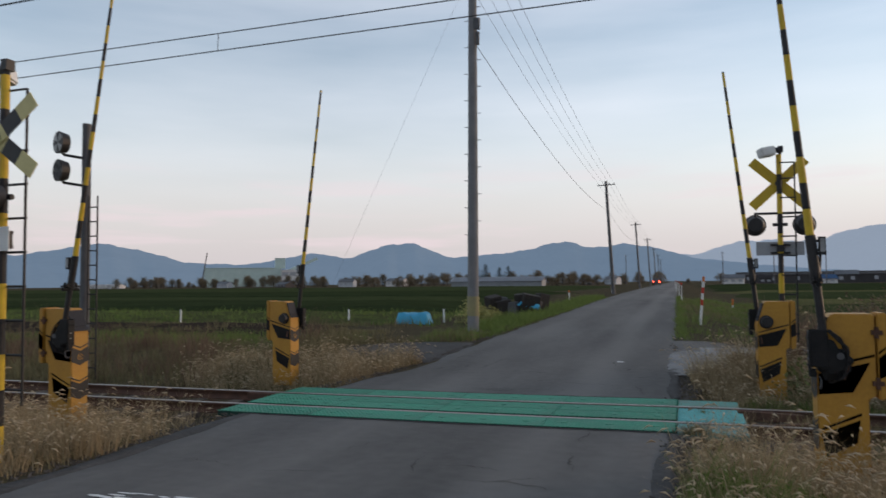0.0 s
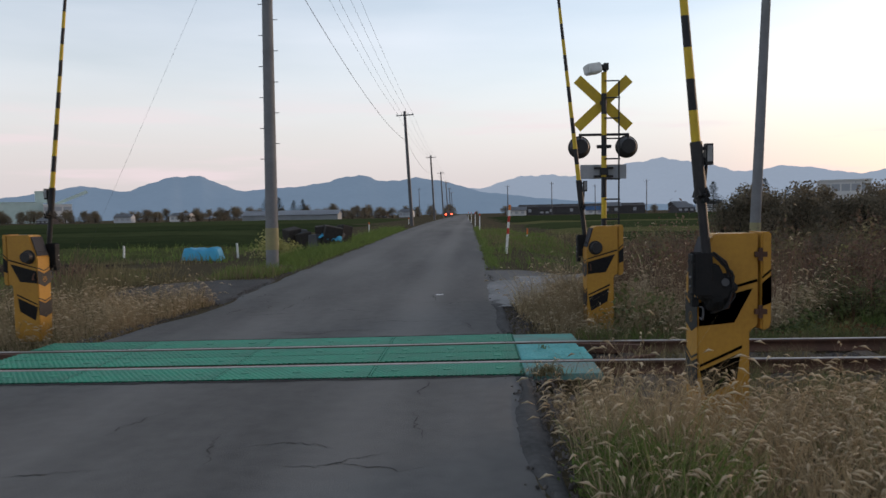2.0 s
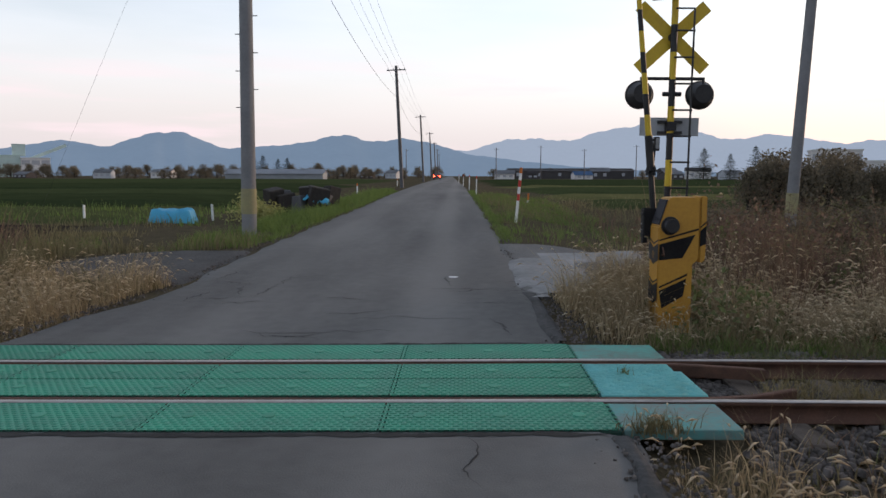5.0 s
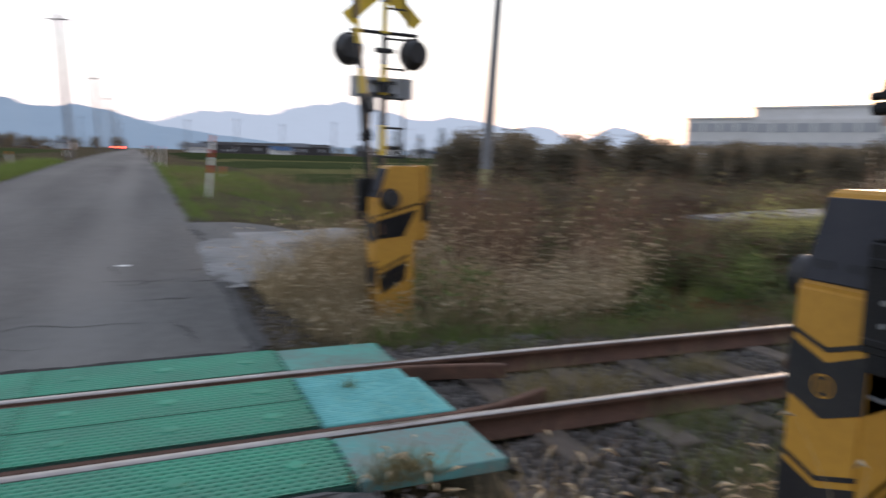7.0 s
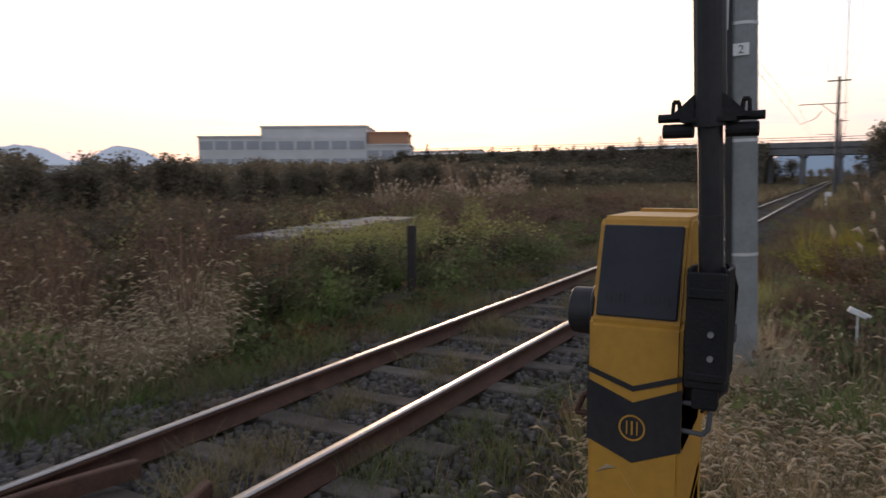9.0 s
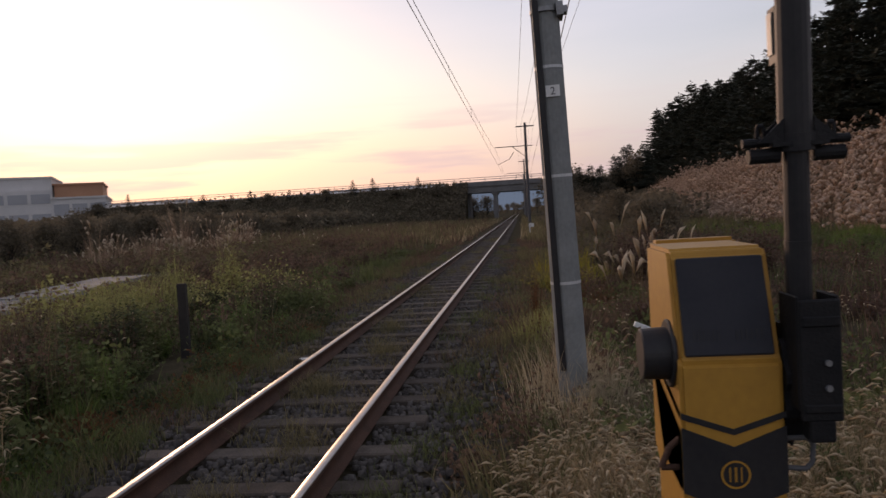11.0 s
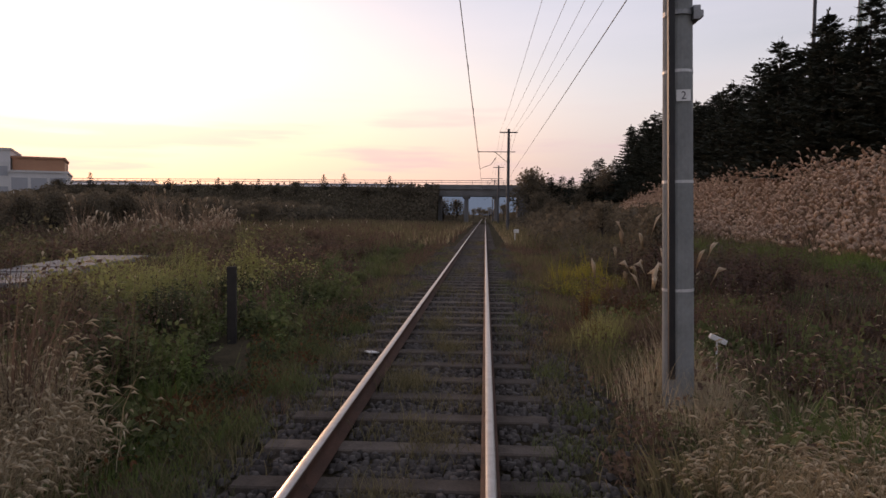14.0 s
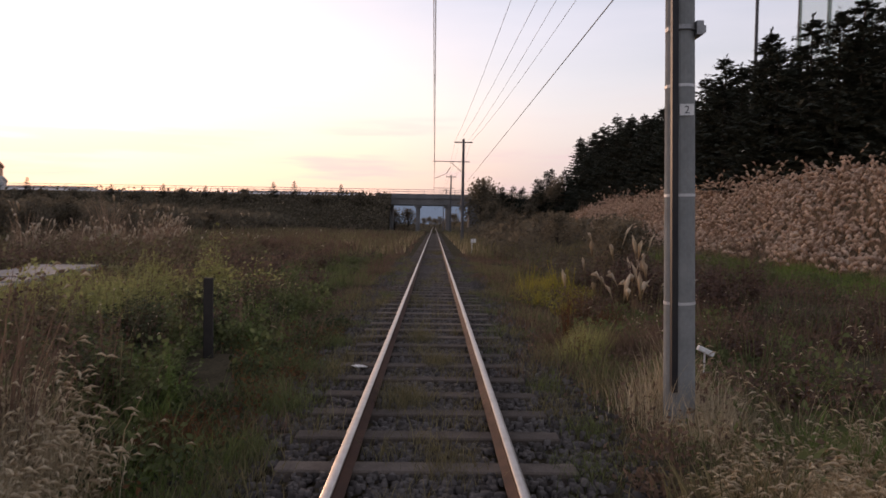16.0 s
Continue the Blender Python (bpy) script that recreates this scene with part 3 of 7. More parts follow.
def panel(x0, x1, y0, y1, material, label="", ribs=True):
    """A rubber crossing panel with rows of raised bars across it."""
    th = 0.05
    hx, hy = (x1 - x0) / 2 - 0.006, (y1 - y0) / 2 - 0.004
    b = bmesh.new()
    bm_box(b, -hx, hx, -hy, hy, -th - 0.03, -0.012)
    bevelled(b, 0.006)
    top = part("crossing_panel", b, PANEL_HOLES if ribs else material, DECK, label)
    top.matrix_world = pose((x0 + x1) / 2, (y0 + y1) / 2, float(track_z((x0 + x1) / 2)), 0, -math.degrees(math.atan2(float(track_z(x1) - track_z(x0)), x1 - x0)), 0)
    if ribs:
        rows, cols = max(2, round(2 * hy / 0.042)), max(2, round(2 * hx / 0.062))
        xs, ys = np.meshgrid(np.arange(cols), np.arange(rows))
        cx = -hx + (xs + 0.5 + 0.25 * (ys % 2 * 2 - 1)) * 2 * hx / cols
        cy = -hy + (ys + 0.5) * 2 * hy / rows
        c = np.stack([cx.ravel(), cy.ravel()], -1)
        a, bb = 0.5 * 2 * hx / cols, 0.5 * 2 * hy / rows
        # a honeycomb of raised bars round sunken holes
        o = [(-a, -bb), (a, -bb), (a, bb), (-a, bb)]
        i = [(-a * 0.62, -bb * 0.5), (a * 0.62, -bb * 0.5), (a * 0.62, bb * 0.5), (-a * 0.62, bb * 0.5)]
        off = np.array([(*p, 0.0) for p in o] + [(*p, 0.0) for p in i] + [(*p, -0.011) for p in i])
        v = (np.pad(c, ((0, 0), (0, 1)))[:, None] + off).reshape(-1, 3)
        q = np.array([0, 1, 5, 4, 1, 2, 6, 5, 2, 3, 7, 6, 3, 0, 4, 7, 4, 5, 9, 8, 5, 6, 10, 9, 6, 7, 11, 10, 7, 4, 8, 11])
        lp = (np.arange(len(c))[:, None] * 12 + q).ravel()
        rb = new("tread_ribs", raw_mesh("tread_ribs", v, np.full(len(lp) // 4, 4), lp, material))
        rb.parent = top
        tagged(rb, kind="stuff")
        for sx in (-0.7, 0.0, 0.7):
            for ly in ((-0.3, 0.3) if hy > 0.4 else (0.0,)):
                ob = new("bolt_cap", CAP_ME)
                ob.parent = top
                ob.location = (sx * hx, ly, 0.0)
    return top


SEAMS = [-6.0, -4.55, -2.95, -1.36, 0.2]
for xa, xb in zip(SEAMS, SEAMS[1:]):
    panel(xa, xb, -1.17, -0.615, GREEN_PANEL)
    panel(xa, xb, -0.44, -0.003, GREEN_PANEL)
    panel(xa, xb, 0.003, 0.44, GREEN_PANEL)
    panel(xa, xb, 0.615, 1.15, GREEN_PANEL)
for ya, yb, xe in ((-0.44, 0.21, 1.0), (0.213, 0.44, 0.945)):
    board = panel(0.2, xe, ya, yb, CYAN_PANEL, "pale turquoise ridged board with broken edge", False)
    ridge_v, ridge_n = [], int((yb - ya) / 0.034)
    for k in range(ridge_n):
        yy = -(yb - ya) / 2 + (k + 0.5) * (yb - ya) / ridge_n
        xa = -(xe - 0.2) / 2 + 0.01
        while xa < (xe - 0.2) / 2 - 0.03:
            xb = min(xa + random.uniform(0.05, 0.3), (xe - 0.2) / 2 - 0.008)
            ridge_v += [(xa, yy - 0.009, -0.0115), (xb, yy - 0.009, -0.0115), (xb, yy + 0.009, -0.0115), (xa, yy + 0.009, -0.0115), (xa + 0.004, yy - 0.005, -0.0065), (xb - 0.004, yy - 0.005, -0.0065), (xb - 0.004, yy + 0.005, -0.0065), (xa + 0.004, yy + 0.005, -0.0065)]
            xa = xb + random.choice((0.002, 0.002, 0.012))
    nr = len(ridge_v) // 8
    q = (np.arange(nr)[:, None] * 8 + np.array([4, 5, 6, 7, 0, 1, 5, 4, 1, 2, 6, 5, 2, 3, 7, 6, 3, 0, 4, 7])).ravel()
    rb = new("tread_ribs", raw_mesh("tread_ribs", ridge_v, np.full(nr * 5, 4), q, CYAN_PANEL))
    rb.parent = board
    tagged(rb, kind="stuff")
panel(0.2, 0.98, -1.15, -0.615, WORN_PANEL, "worn grey panel with turquoise remains", False)
panel(0.2, 0.99, 0.615, 1.15, TEAL_PANEL, "teal end panel stained grey with dirt", False)


# ---- barrier machines ----
def barrier(x, y, sx, sy, z0, label, ln, top_z=5.3, turn=0):
    """A barrier machine with its raised arm. Front at local x 0, arm on the local -y side; sx, sy mirror it."""
    top = base("barrier", pose(x, y, z0, 0, 0, turn), label, "barrier", "crossing barriers")
    flip = sx * sy < 0

    def put(pname, bm, material, parent=top, lab="", smooth=False):
        for v in bm.verts:
            v.co.x *= sx
            v.co.y *= sy
        if flip:
            bmesh.ops.reverse_faces(bm, faces=bm.faces)
        return part(pname, bm, material, parent, lab, smooth)

    def prism(prof, y0, y1, bev=0.012):
        b = bmesh.new()
        f = b.faces.new([b.verts.new((a, y0, c)) for a, c in prof])
        r = bmesh.ops.extrude_face_region(b, geom=[f])
        for e in r["geom"]:
            if isinstance(e, bmesh.types.BMVert):
                e.co.y = y1
        bmesh.ops.recalc_face_normals(b, faces=b.faces)
        if bev:
            bevelled(b, bev, 2)
        return b

    put("body", prism([(0, -0.15), (0, 1.09), (0.02, 1.11), (0.11, 1.40), (0.135, 1.42), (0.465, 1.42), (0.465, 0.71), (0.40, 0.67), (0.40, -0.15)], -0.145, 0.145), YELLOW)
    cab = put("cabinet", prism([(0.478, 0.68), (0.478, 1.43), (0.555, 1.43), (0.555, 0.72), (0.53, 0.68)], -0.165, 0.12), YELLOW)
    b = bmesh.new()
    for zz in (0.82, 1.26):
        b = bmesh.new()
        bm_tube(b, (0.472, -0.162, zz - 0.05), (0.472, -0.162, zz + 0.05), 0.018, seg=8)
        bm_box(b, 0.43, 0.52, -0.172, -0.145, zz - 0.02, zz + 0.02)
        put("hinge", b, RUST, cab, "rusty steel hinge")
    # sloping black cover on the front
    sl = Vector((0.09, 0, 0.29)).normalized()
    nn = Vector((-sl.z, 0, sl.x))
    b = bmesh.new()
    rot = Matrix(((sl.x, 0, nn.x, 0.018), (0, -1, 0, 0), (sl.z, 0, nn.z, 1.108), (0, 0, 0, 1)))
    bm_box(b, 0.0, 0.295, -0.125, 0.125, 0.0, 0.016, rot)
    bevelled(b, 0.004)
    cover = put("front_cover", b, BLACKPLATE, top, "matt black sloping cover with louvres")
    b = bmesh.new()
    for k in range(6):
        for s in (-1, 1):
            yy = s * (0.025 + 0.014 * k)
            bm_box(b, 0.045, 0.075, yy - 0.002, yy + 0.002, 0.0165, 0.0185, rot)
    tagged(put("louvres", b, BLACK, cover), kind="stuff")
    # chevron bands on the front, and their continuation down the sides
    def chevron(z_side, z_mid, h):
        b = bmesh.new()
        e = -0.0035
        for s in (-1, 1):
            vs = [b.verts.new(p) for p in ((e, 0, z_mid), (e, s * 0.147, z_side), (e, s * 0.147, z_side + h), (e, 0, z_mid + h))]
            b.faces.new(vs if s < 0 else vs[::-1])
        bmesh.ops.remove_doubles(b, verts=b.verts, dist=1e-5)
        bmesh.ops.solidify(b, geom=list(b.faces), thickness=0.003)
        bmesh.ops.recalc_face_normals(b, faces=b.faces)
        return b
    put("chevron_line", chevron(0.93, 0.88, 0.018), BLACK)
    put("chevron_band", chevron(0.71, 0.65, 0.195), BLACK)
    put("chevron_line", chevron(0.485, 0.43, 0.018), BLACK)
    put("chevron_band", chevron(0.25, 0.195, 0.21), BLACK)
    b = bmesh.new()
    seg = 28
    ring = [[b.verts.new((-0.0075, r * math.cos(2 * math.pi * k / seg), 0.765 + r * math.sin(2 * math.pi * k / seg))) for k in range(seg)] for r in (0.036, 0.042)]
    for k in range(seg):
        b.faces.new((ring[0][k], ring[0][(k + 1) % seg], ring[1][(k + 1) % seg], ring[1][k]))
    for q in ((-0.018, -0.014, -0.022, 0.022, 0), (0.014, 0.018, -0.022, 0.022, 0)):
        b.faces.new([b.verts.new((-0.0075, q[i], 0.765 + q[j])) for i, j in ((0, 2), (1, 2), (1, 3), (0, 3))])
    b.faces.new([b.verts.new((-0.0075, yy, 0.765 + zz)) for yy, zz in ((-0.003, -0.022), (0.003, -0.022), (0.003, 0.022), (-0.003, 0.022))])
    bmesh.ops.recalc_face_normals(b, faces=b.faces)
    put("emblem", b, YELLOW, top, "small yellow ring emblem")
    # diagonal stripes on both flanks
    for s in (-1, 1):
        for poly in ([(0.012, 0.89), (0.012, 0.71), (0.28, 0.735), (0.42, 1.0)], [(0.012, 0.945), (0.012, 0.927), (0.455, 1.05), (0.455, 1.072)], [(0.02, 0.36), (0.06, 0.16), (0.30, 0.30), (0.33, 0.50)], [(0.02, 0.41), (0.02, 0.39), (0.34, 0.535), (0.34, 0.56)], [(0.482, 1.04), (0.482, 0.86), (0.551, 0.89), (0.551, 1.10)], [(0.482, 1.09), (0.482, 1.07), (0.551, 1.13), (0.551, 1.15)]):
            yy = s * 0.148 if poly[0][0] < 0.4 else (-0.168 if s < 0 else 0.123)
            b = bmesh.new()
            b.faces.new([b.verts.new((a, yy, c)) for a, c in poly])
            bmesh.ops.solidify(b, geom=list(b.faces), thickness=0.002)
            bmesh.ops.recalc_face_normals(b, faces=b.faces)
            put("flank_stripe", b, BLACK)
    # round cap of the shaft on the track side
    b = bmesh.new()
    bm_tube(b, (0.13, 0.14, 1.1), (0.13, 0.235, 1.1), 0.082, 0.078, 24)
    bm_tube(b, (0.13, 0.14, 1.1), (0.13, 0.155, 1.1), 0.105, 0.105, 24)
    bevelled(b, 0.004)
    put("shaft_cap", b, BLACK)
    # drive on the other side
    drive = put("drive_housing", prism([(-0.058, 0.98), (-0.058, 1.2), (0.12, 1.2), (0.17, 1.1), (0.14, 0.96), (0.05, 0.93)], -0.27, -0.165, 0.012), MACHINE, top, "greasy black drive housing")
    for c in ((-0.06, 0.075, -0.277, -0.266, 0.96, 1.285), (-0.06, 0.075, -0.171, -0.162, 0.96, 1.285), (-0.075, -0.061, -0.275, -0.164, 0.935, 1.275), (-0.072, -0.02, -0.255, -0.185, 0.875, 0.94), (-0.082, -0.074, -0.27, -0.17, 1.2, 1.23), (-0.082, -0.074, -0.27, -0.17, 0.96, 0.985)):
        b = bmesh.new()
        bm_box(b, *c)
        bevelled(b, 0.005)
        put("channel_plate", b, MACHINE, drive)
    for k in range(9):
        b = bmesh.new()
        j = [random.uniform(-0.018, 0.018) for _ in range(10)]
        pts = [Vector((0.09 + j[0], -0.18 - 0.01 * k, 1.27 + j[1])), Vector((0.17 + j[2], -0.2 - 0.009 * k, 1.2 + j[3])), Vector((0.225 + j[4], -0.21 - 0.006 * k, 1.1 + 2 * j[5])), Vector((0.235 + j[6], -0.21 - 0.005 * k, 0.97 + 2 * j[7])), Vector((0.19 + j[8], -0.2 - 0.006 * k, 0.87 + j[9])), Vector((0.1 + j[0], -0.19, 0.83 + j[2]))]
        for p, q in zip(pts, pts[1:]):
            bm_tube(b, p, q, 0.0055, seg=6)
        put("cable", b, RUST if k % 4 == 1 else BLACK, drive, "thin tangled cable")
    b = bmesh.new()
    rim, hub = [], []
    for k in range(36):
        a = 2 * math.pi * k / 36
        r = 0.128 + (0.016 if k % 4 < 2 else 0.0) + 0.012 * math.sin(3 * a + 1)
        rim.append((0.125 + r * math.cos(a), 1.0 + 1.12 * r * math.sin(a)))
        hub.append((0.125 + 0.6 * r * math.cos(a), 1.0 + 0.66 * r * math.sin(a)))
    rings = [[b.verts.new((px, yy, pz)) for px, pz in pts] for yy, pts in ((-0.149, rim), (-0.225, rim), (-0.255, hub))]
    for lo, hi in zip(rings, rings[1:]):
        for k in range(36):
            b.faces.new((lo[k], lo[(k + 1) % 36], hi[(k + 1) % 36], hi[k]))
    b.faces.new(rings[-1])
    b.faces.new(rings[0][::-1])
    bmesh.ops.recalc_face_normals(b, faces=b.faces)
    gear = put("gear_case", b, MACHINE, drive, "round greasy gear case with a lobed rim")
    for k in range(8):
        a = math.pi * k / 4 + 0.2
        b = bmesh.new()
        bm_tube(b, (0.125 + 0.1 * math.cos(a), -0.22, 1.0 + 0.11 * math.sin(a)), (0.125 + 0.1 * math.cos(a), -0.245, 1.0 + 0.11 * math.sin(a)), 0.014, seg=6)
        put("case_bolt", b, MACHINE, gear)
    b = bmesh.new()
    bm_tube(b, (0.17, -0.25, 1.06), (0.17, -0.272, 1.06), 0.03, 0.03, 14)
    put("shaft_end", b, DARKGREY, gear)
    for zz in (1.03, 1.1):
        b = bmesh.new()
        bm_tube(b, (-0.072, -0.235, zz), (-0.086, -0.235, zz), 0.009, seg=8)
        put("bolt", b, STEEL, drive, "pale bolt head")
    b = bmesh.new()
    pts = [(0.02, -0.14, 0.775), (0.02, -0.205, 0.77), (0.02, -0.222, 0.79), (0.02, -0.226, 0.845), (0.02, -0.21, 0.862), (0.02, -0.14, 0.862)]
    for p, q in zip(pts, pts[1:]):
        bm_tube(b, p, q, 0.008, seg=8)
    put("handle", b, DARKGREY, top, "bent dark steel handle")
    b = bmesh.new()
    for p, q in (((0.05, 0.14, 0.86), (0.05, 0.175, 0.83)), ((0.05, 0.175, 0.83), (0.05, 0.2, 0.77)), ((0.05, 0.2, 0.77), (0.05, 0.14, 0.77))):
        bm_tube(b, p, q, 0.01, seg=8)
    put("bracket", b, RUST, top, "rusty bent bracket")
    # the raised arm
    arm = new("arm")
    arm.parent = top
    def at(z, dy=-0.213):
        return (0.055 - ln * (z - 1.2), dy + 0.022 * min(z - 1.2, 0.9), z)
    b = bmesh.new()
    bm_tube(b, at(0.95), at(1.75), 0.035, 0.035, 16)
    bm_tube(b, at(1.74), at(2.12), 0.046, 0.045, 16)
    bm_tube(b, at(1.69), at(1.74), 0.051, 0.051, 16)
    bm_tube(b, at(1.42), at(1.435), 0.037, 0.037, 16)
    put("arm_holder", b, BLACK, arm)
    b = bmesh.new()
    x, yc, z = at(1.705)
    bm_tube(b, (x, yc - 0.145, z + 0.012), (x, yc + 0.145, z + 0.012), 0.013, seg=10)
    bm_box(b, x - 0.045, x + 0.045, yc - 0.075, yc + 0.075, z - 0.004, z + 0.008)
    for s in (-1, 1):
        bm_tube(b, (x, yc + s * 0.045, z - 0.026), (x, yc + s * 0.13, z - 0.026), 0.021, seg=12)
        for e in (-0.03, 0.03):
            vs = [b.verts.new((x + e + d, yc + s * p, z + q)) for d in (-0.003, 0.003) for p, q in ((0.04, 0.006), (0.11, 0.01), (0.04, 0.075))]
            for f in ((0, 1, 2), (5, 4, 3), (0, 3, 4, 1), (1, 4, 5, 2), (2, 5, 3, 0)):
                b.faces.new([vs[i] for i in f])
        for w in (-0.011, 0.011):
            bm_tube(b, (x, yc + s * 0.095 + w, z + 0.01), (x, yc + s * 0.095 + w * 0.7, z + 0.058), 0.006, seg=8)
        bm_tube(b, (x, yc + s * 0.095 - 0.009, z + 0.058), (x, yc + s * 0.095 + 0.009, z + 0.058), 0.007, seg=8)
    bmesh.ops.recalc_face_normals(b, faces=b.faces)
    put("breakaway_joint", b, MACHINE, arm, "black bolted breakaway joint")
    b = bmesh.new()
    x, yc_lock, z = at(1.95)
    bm_tube(b, (x + 0.05, yc_lock, z - 0.16), (x + 0.065, yc_lock, z + 0.02), 0.011, seg=6)
    bm_tube(b, (x + 0.06, yc_lock, z + 0.02), (x + 0.02, yc_lock, z - 0.02), 0.012, seg=6)
    put("arm_lock", b, MACHINE, arm)
    b = bmesh.new()
    bm_box(b, x + 0.05, x + 0.105, yc_lock - 0.03, yc_lock + 0.03, z - 0.005, z + 0.155)
    bm_tube(b, (x, yc_lock, z + 0.04), (x + 0.06, yc_lock, z + 0.04), 0.012, seg=6)
    bm_tube(b, (x, yc_lock, z + 0.12), (x + 0.06, yc_lock, z + 0.12), 0.012, seg=6)
    lamp_box = put("arm_lamp", b, BLACK, arm)
    for yy in (-0.033, 0.033):
        b = bmesh.new()
        bm_box(b, x + 0.06, x + 0.097, yc_lock + yy - 0.003, yc_lock + yy + 0.003, z + 0.02, z + 0.14)
        put("reflector", b, STEEL, lamp_box, "pale grey reflector")
    b = bmesh.new()
    zs = list(np.arange(2.12, top_z, 0.235)) + [top_z]
    rings = []
    for z in zs:
        c, r = Vector(at(z)), 0.036 - 0.005 * (z - 2.1)
        rings.append([b.verts.new(c + Vector((r * math.cos(math.pi * j / 6), r * math.sin(math.pi * j / 6), 0))) for j in range(12)])
    for k, (lo, hi) in enumerate(zip(rings, rings[1:])):
        for j in range(12):
            f = b.faces.new((lo[j], lo[(j + 1) % 12], hi[(j + 1) % 12], hi[j]))
            f.material_index = k % 2
    b.faces.new(rings[-1])
    put("striped_pole", b, [SIGN_YELLOW, BLACK], arm, "pole banded yellow and black")
    return top


barrier(1.425, -2.50, 1, 1, -0.02, "yellow barrier machine with black chevrons, arm raised, in dry grass", 0.085, 5.6, 0)
barrier(1.38, 2.55, 1, -1, -0.05, "yellow barrier machine with black stripes, arm raised, beside the far rail", 0.103, 5.2, 3)
barrier(-6.66, 2.05, -1, -1, -0.02, "yellow barrier machine with black stripes, arm raised, by the lane", 0.122, 5.45, -3)
barrier(-7.44, -2.2, -1, 1, 0.0, "yellow barrier machine, arm raised, standing in pale grass", 0.165, 5.9, 0)


# ---- crossing signals ----
def crossing_signal(x, y, z0, facing, label, banded, lamps=(-0.4, 0.4), cross_z=3.4, lean=0.0):
    """A post with crossbuck, two lamps on a bar, a board, a ladder and a floodlight; facing: -1 or 1 along y."""
    top = base("crossing_signal", pose(x, y, z0, 0, lean, 0), label, "crossing signal", "crossing signals")
    s = facing
    b = bmesh.new()
    rings = [[b.verts.new((0.045 * math.cos(math.pi * j / 6), 0.045 * math.sin(math.pi * j / 6), z)) for j in range(12)] for z in np.arange(-0.3, 4.0, 0.35)]
    for k, (lo, hi) in enumerate(zip(rings, rings[1:])):
        for j in range(12):
            f = b.faces.new((lo[j], lo[(j + 1) % 12], hi[(j + 1) % 12], hi[j]))
            f.material_index = (1 + k) % 2
    b.faces.new(rings[-1])
    part("post", b, [SIGN_YELLOW, BLACK], top)
    for i, a in enumerate((36, -36) if banded else (43, -43)):
        b = bmesh.new()
        m = Matrix.Translation((0, s * (0.075 + 0.012 * i), cross_z)) @ Matrix.Rotation(radians(a), 4, "Y")
        cuts = [-0.6, -0.36, -0.13, 0.13, 0.36, 0.6] if banded else [-0.6, 0.6]
        for j, (u, v) in enumerate(zip(cuts, cuts[1:])):
            vs = bm_box(b, u, v, -0.005, 0.005, -0.085, 0.085, m)
            for f in {f for w in vs for f in w.link_faces}:
                f.material_index = j % 2
        part("crossbuck_board", b, [PALE_YELLOW if banded else SIGN_YELLOW, BLACK], top)
    b = bmesh.new()
    bm_tube(b, (0, s * 0.02, cross_z), (0, s * 0.11, cross_z), 0.06, seg=12)
    part("clamp", b, BLACK, top)
    b = bmesh.new()
    bm_tube(b, (min(lamps) - 0.02, 0, 2.86), (max(lamps) + 0.02, 0, 2.86), 0.022, seg=8)
    bm_tube(b, (-0.12, 0, 2.66), (0.12, 0, 2.66), 0.03, seg=8)
    part("lamp_bar", b, BLACK, top)
    for lx in lamps:
        lamp = new("lamp")
        lamp.parent = top
        lamp.location = (lx, s * 0.14 if len(lamps) == 1 else 0, 2.66)
        b = bmesh.new()
        bm_tube(b, (0, -s * 0.08, 0), (0, s * 0.1, 0), 0.12, 0.175, 28)
        bm_tube(b, (0, s * 0.1, 0), (0, s * 0.115, 0), 0.19, 0.19, 28)
        bm_tube(b, (0, -s * 0.02, 0.1), (0, -s * 0.02, 0.2), 0.02, seg=8)
        part("lamp_case", b, BLACK, lamp)
        b = bmesh.new()
        bm_tube(b, (0, s * 0.112, 0), (0, s * 0.125, 0), 0.12, 0.11, 28)
        part("lens", b, LENS, lamp, "dark unlit red lens")
        b = bmesh.new()
        seg = 14
        for k in range(seg):
            a0, a1 = math.pi * k / seg, math.pi * (k + 1) / seg
            p = [(0.165 * math.cos(a), s * 0.115, 0.165 * math.sin(a)) for a in (a0, a1)] + [(0.16 * math.cos(a), s * (0.15 + 0.15 * math.sin(a)), 0.16 * math.sin(a)) for a in (a1, a0)]
            b.faces.new([b.verts.new(q) for q in p])
        bmesh.ops.remove_doubles(b, verts=b.verts, dist=1e-4)
        bmesh.ops.solidify(b, geom=list(b.faces), thickness=0.004)
        part("hood", b, BLACK, lamp)
    b = bmesh.new()
    bm_box(b, -0.39 if len(lamps) > 1 else -0.16, 0.39 if len(lamps) > 1 else 0.16, s * 0.06 - 0.006, s * 0.06 + 0.006, 2.12, 2.36)
    bevelled(b, 0.003)
    part("board", b, BOARDGREY if not banded else WHITE, top, "pale grey rectangular board")
    b = bmesh.new()
    for zz in (2.16, 2.3):
        bm_box(b, -0.16, 0.16, s * 0.06 - s * 0.03 - 0.02, s * 0.06 - s * 0.03 + 0.02, zz - 0.018, zz + 0.018)
    bm_box(b, -0.06, 0.06, -0.065, 0.065, 2.18, 2.3)
    part("board_bracket", b, BLACK, top)
    b = bmesh.new()
    bm_tube(b, (0.24, -s * 0.05, 0.6), (0.24, -s * 0.05, 3.75), 0.014, seg=6)
    bm_tube(b, (0.24, -s * 0.05, 3.75), (0.0, -s * 0.05, 3.75), 0.012, seg=6)
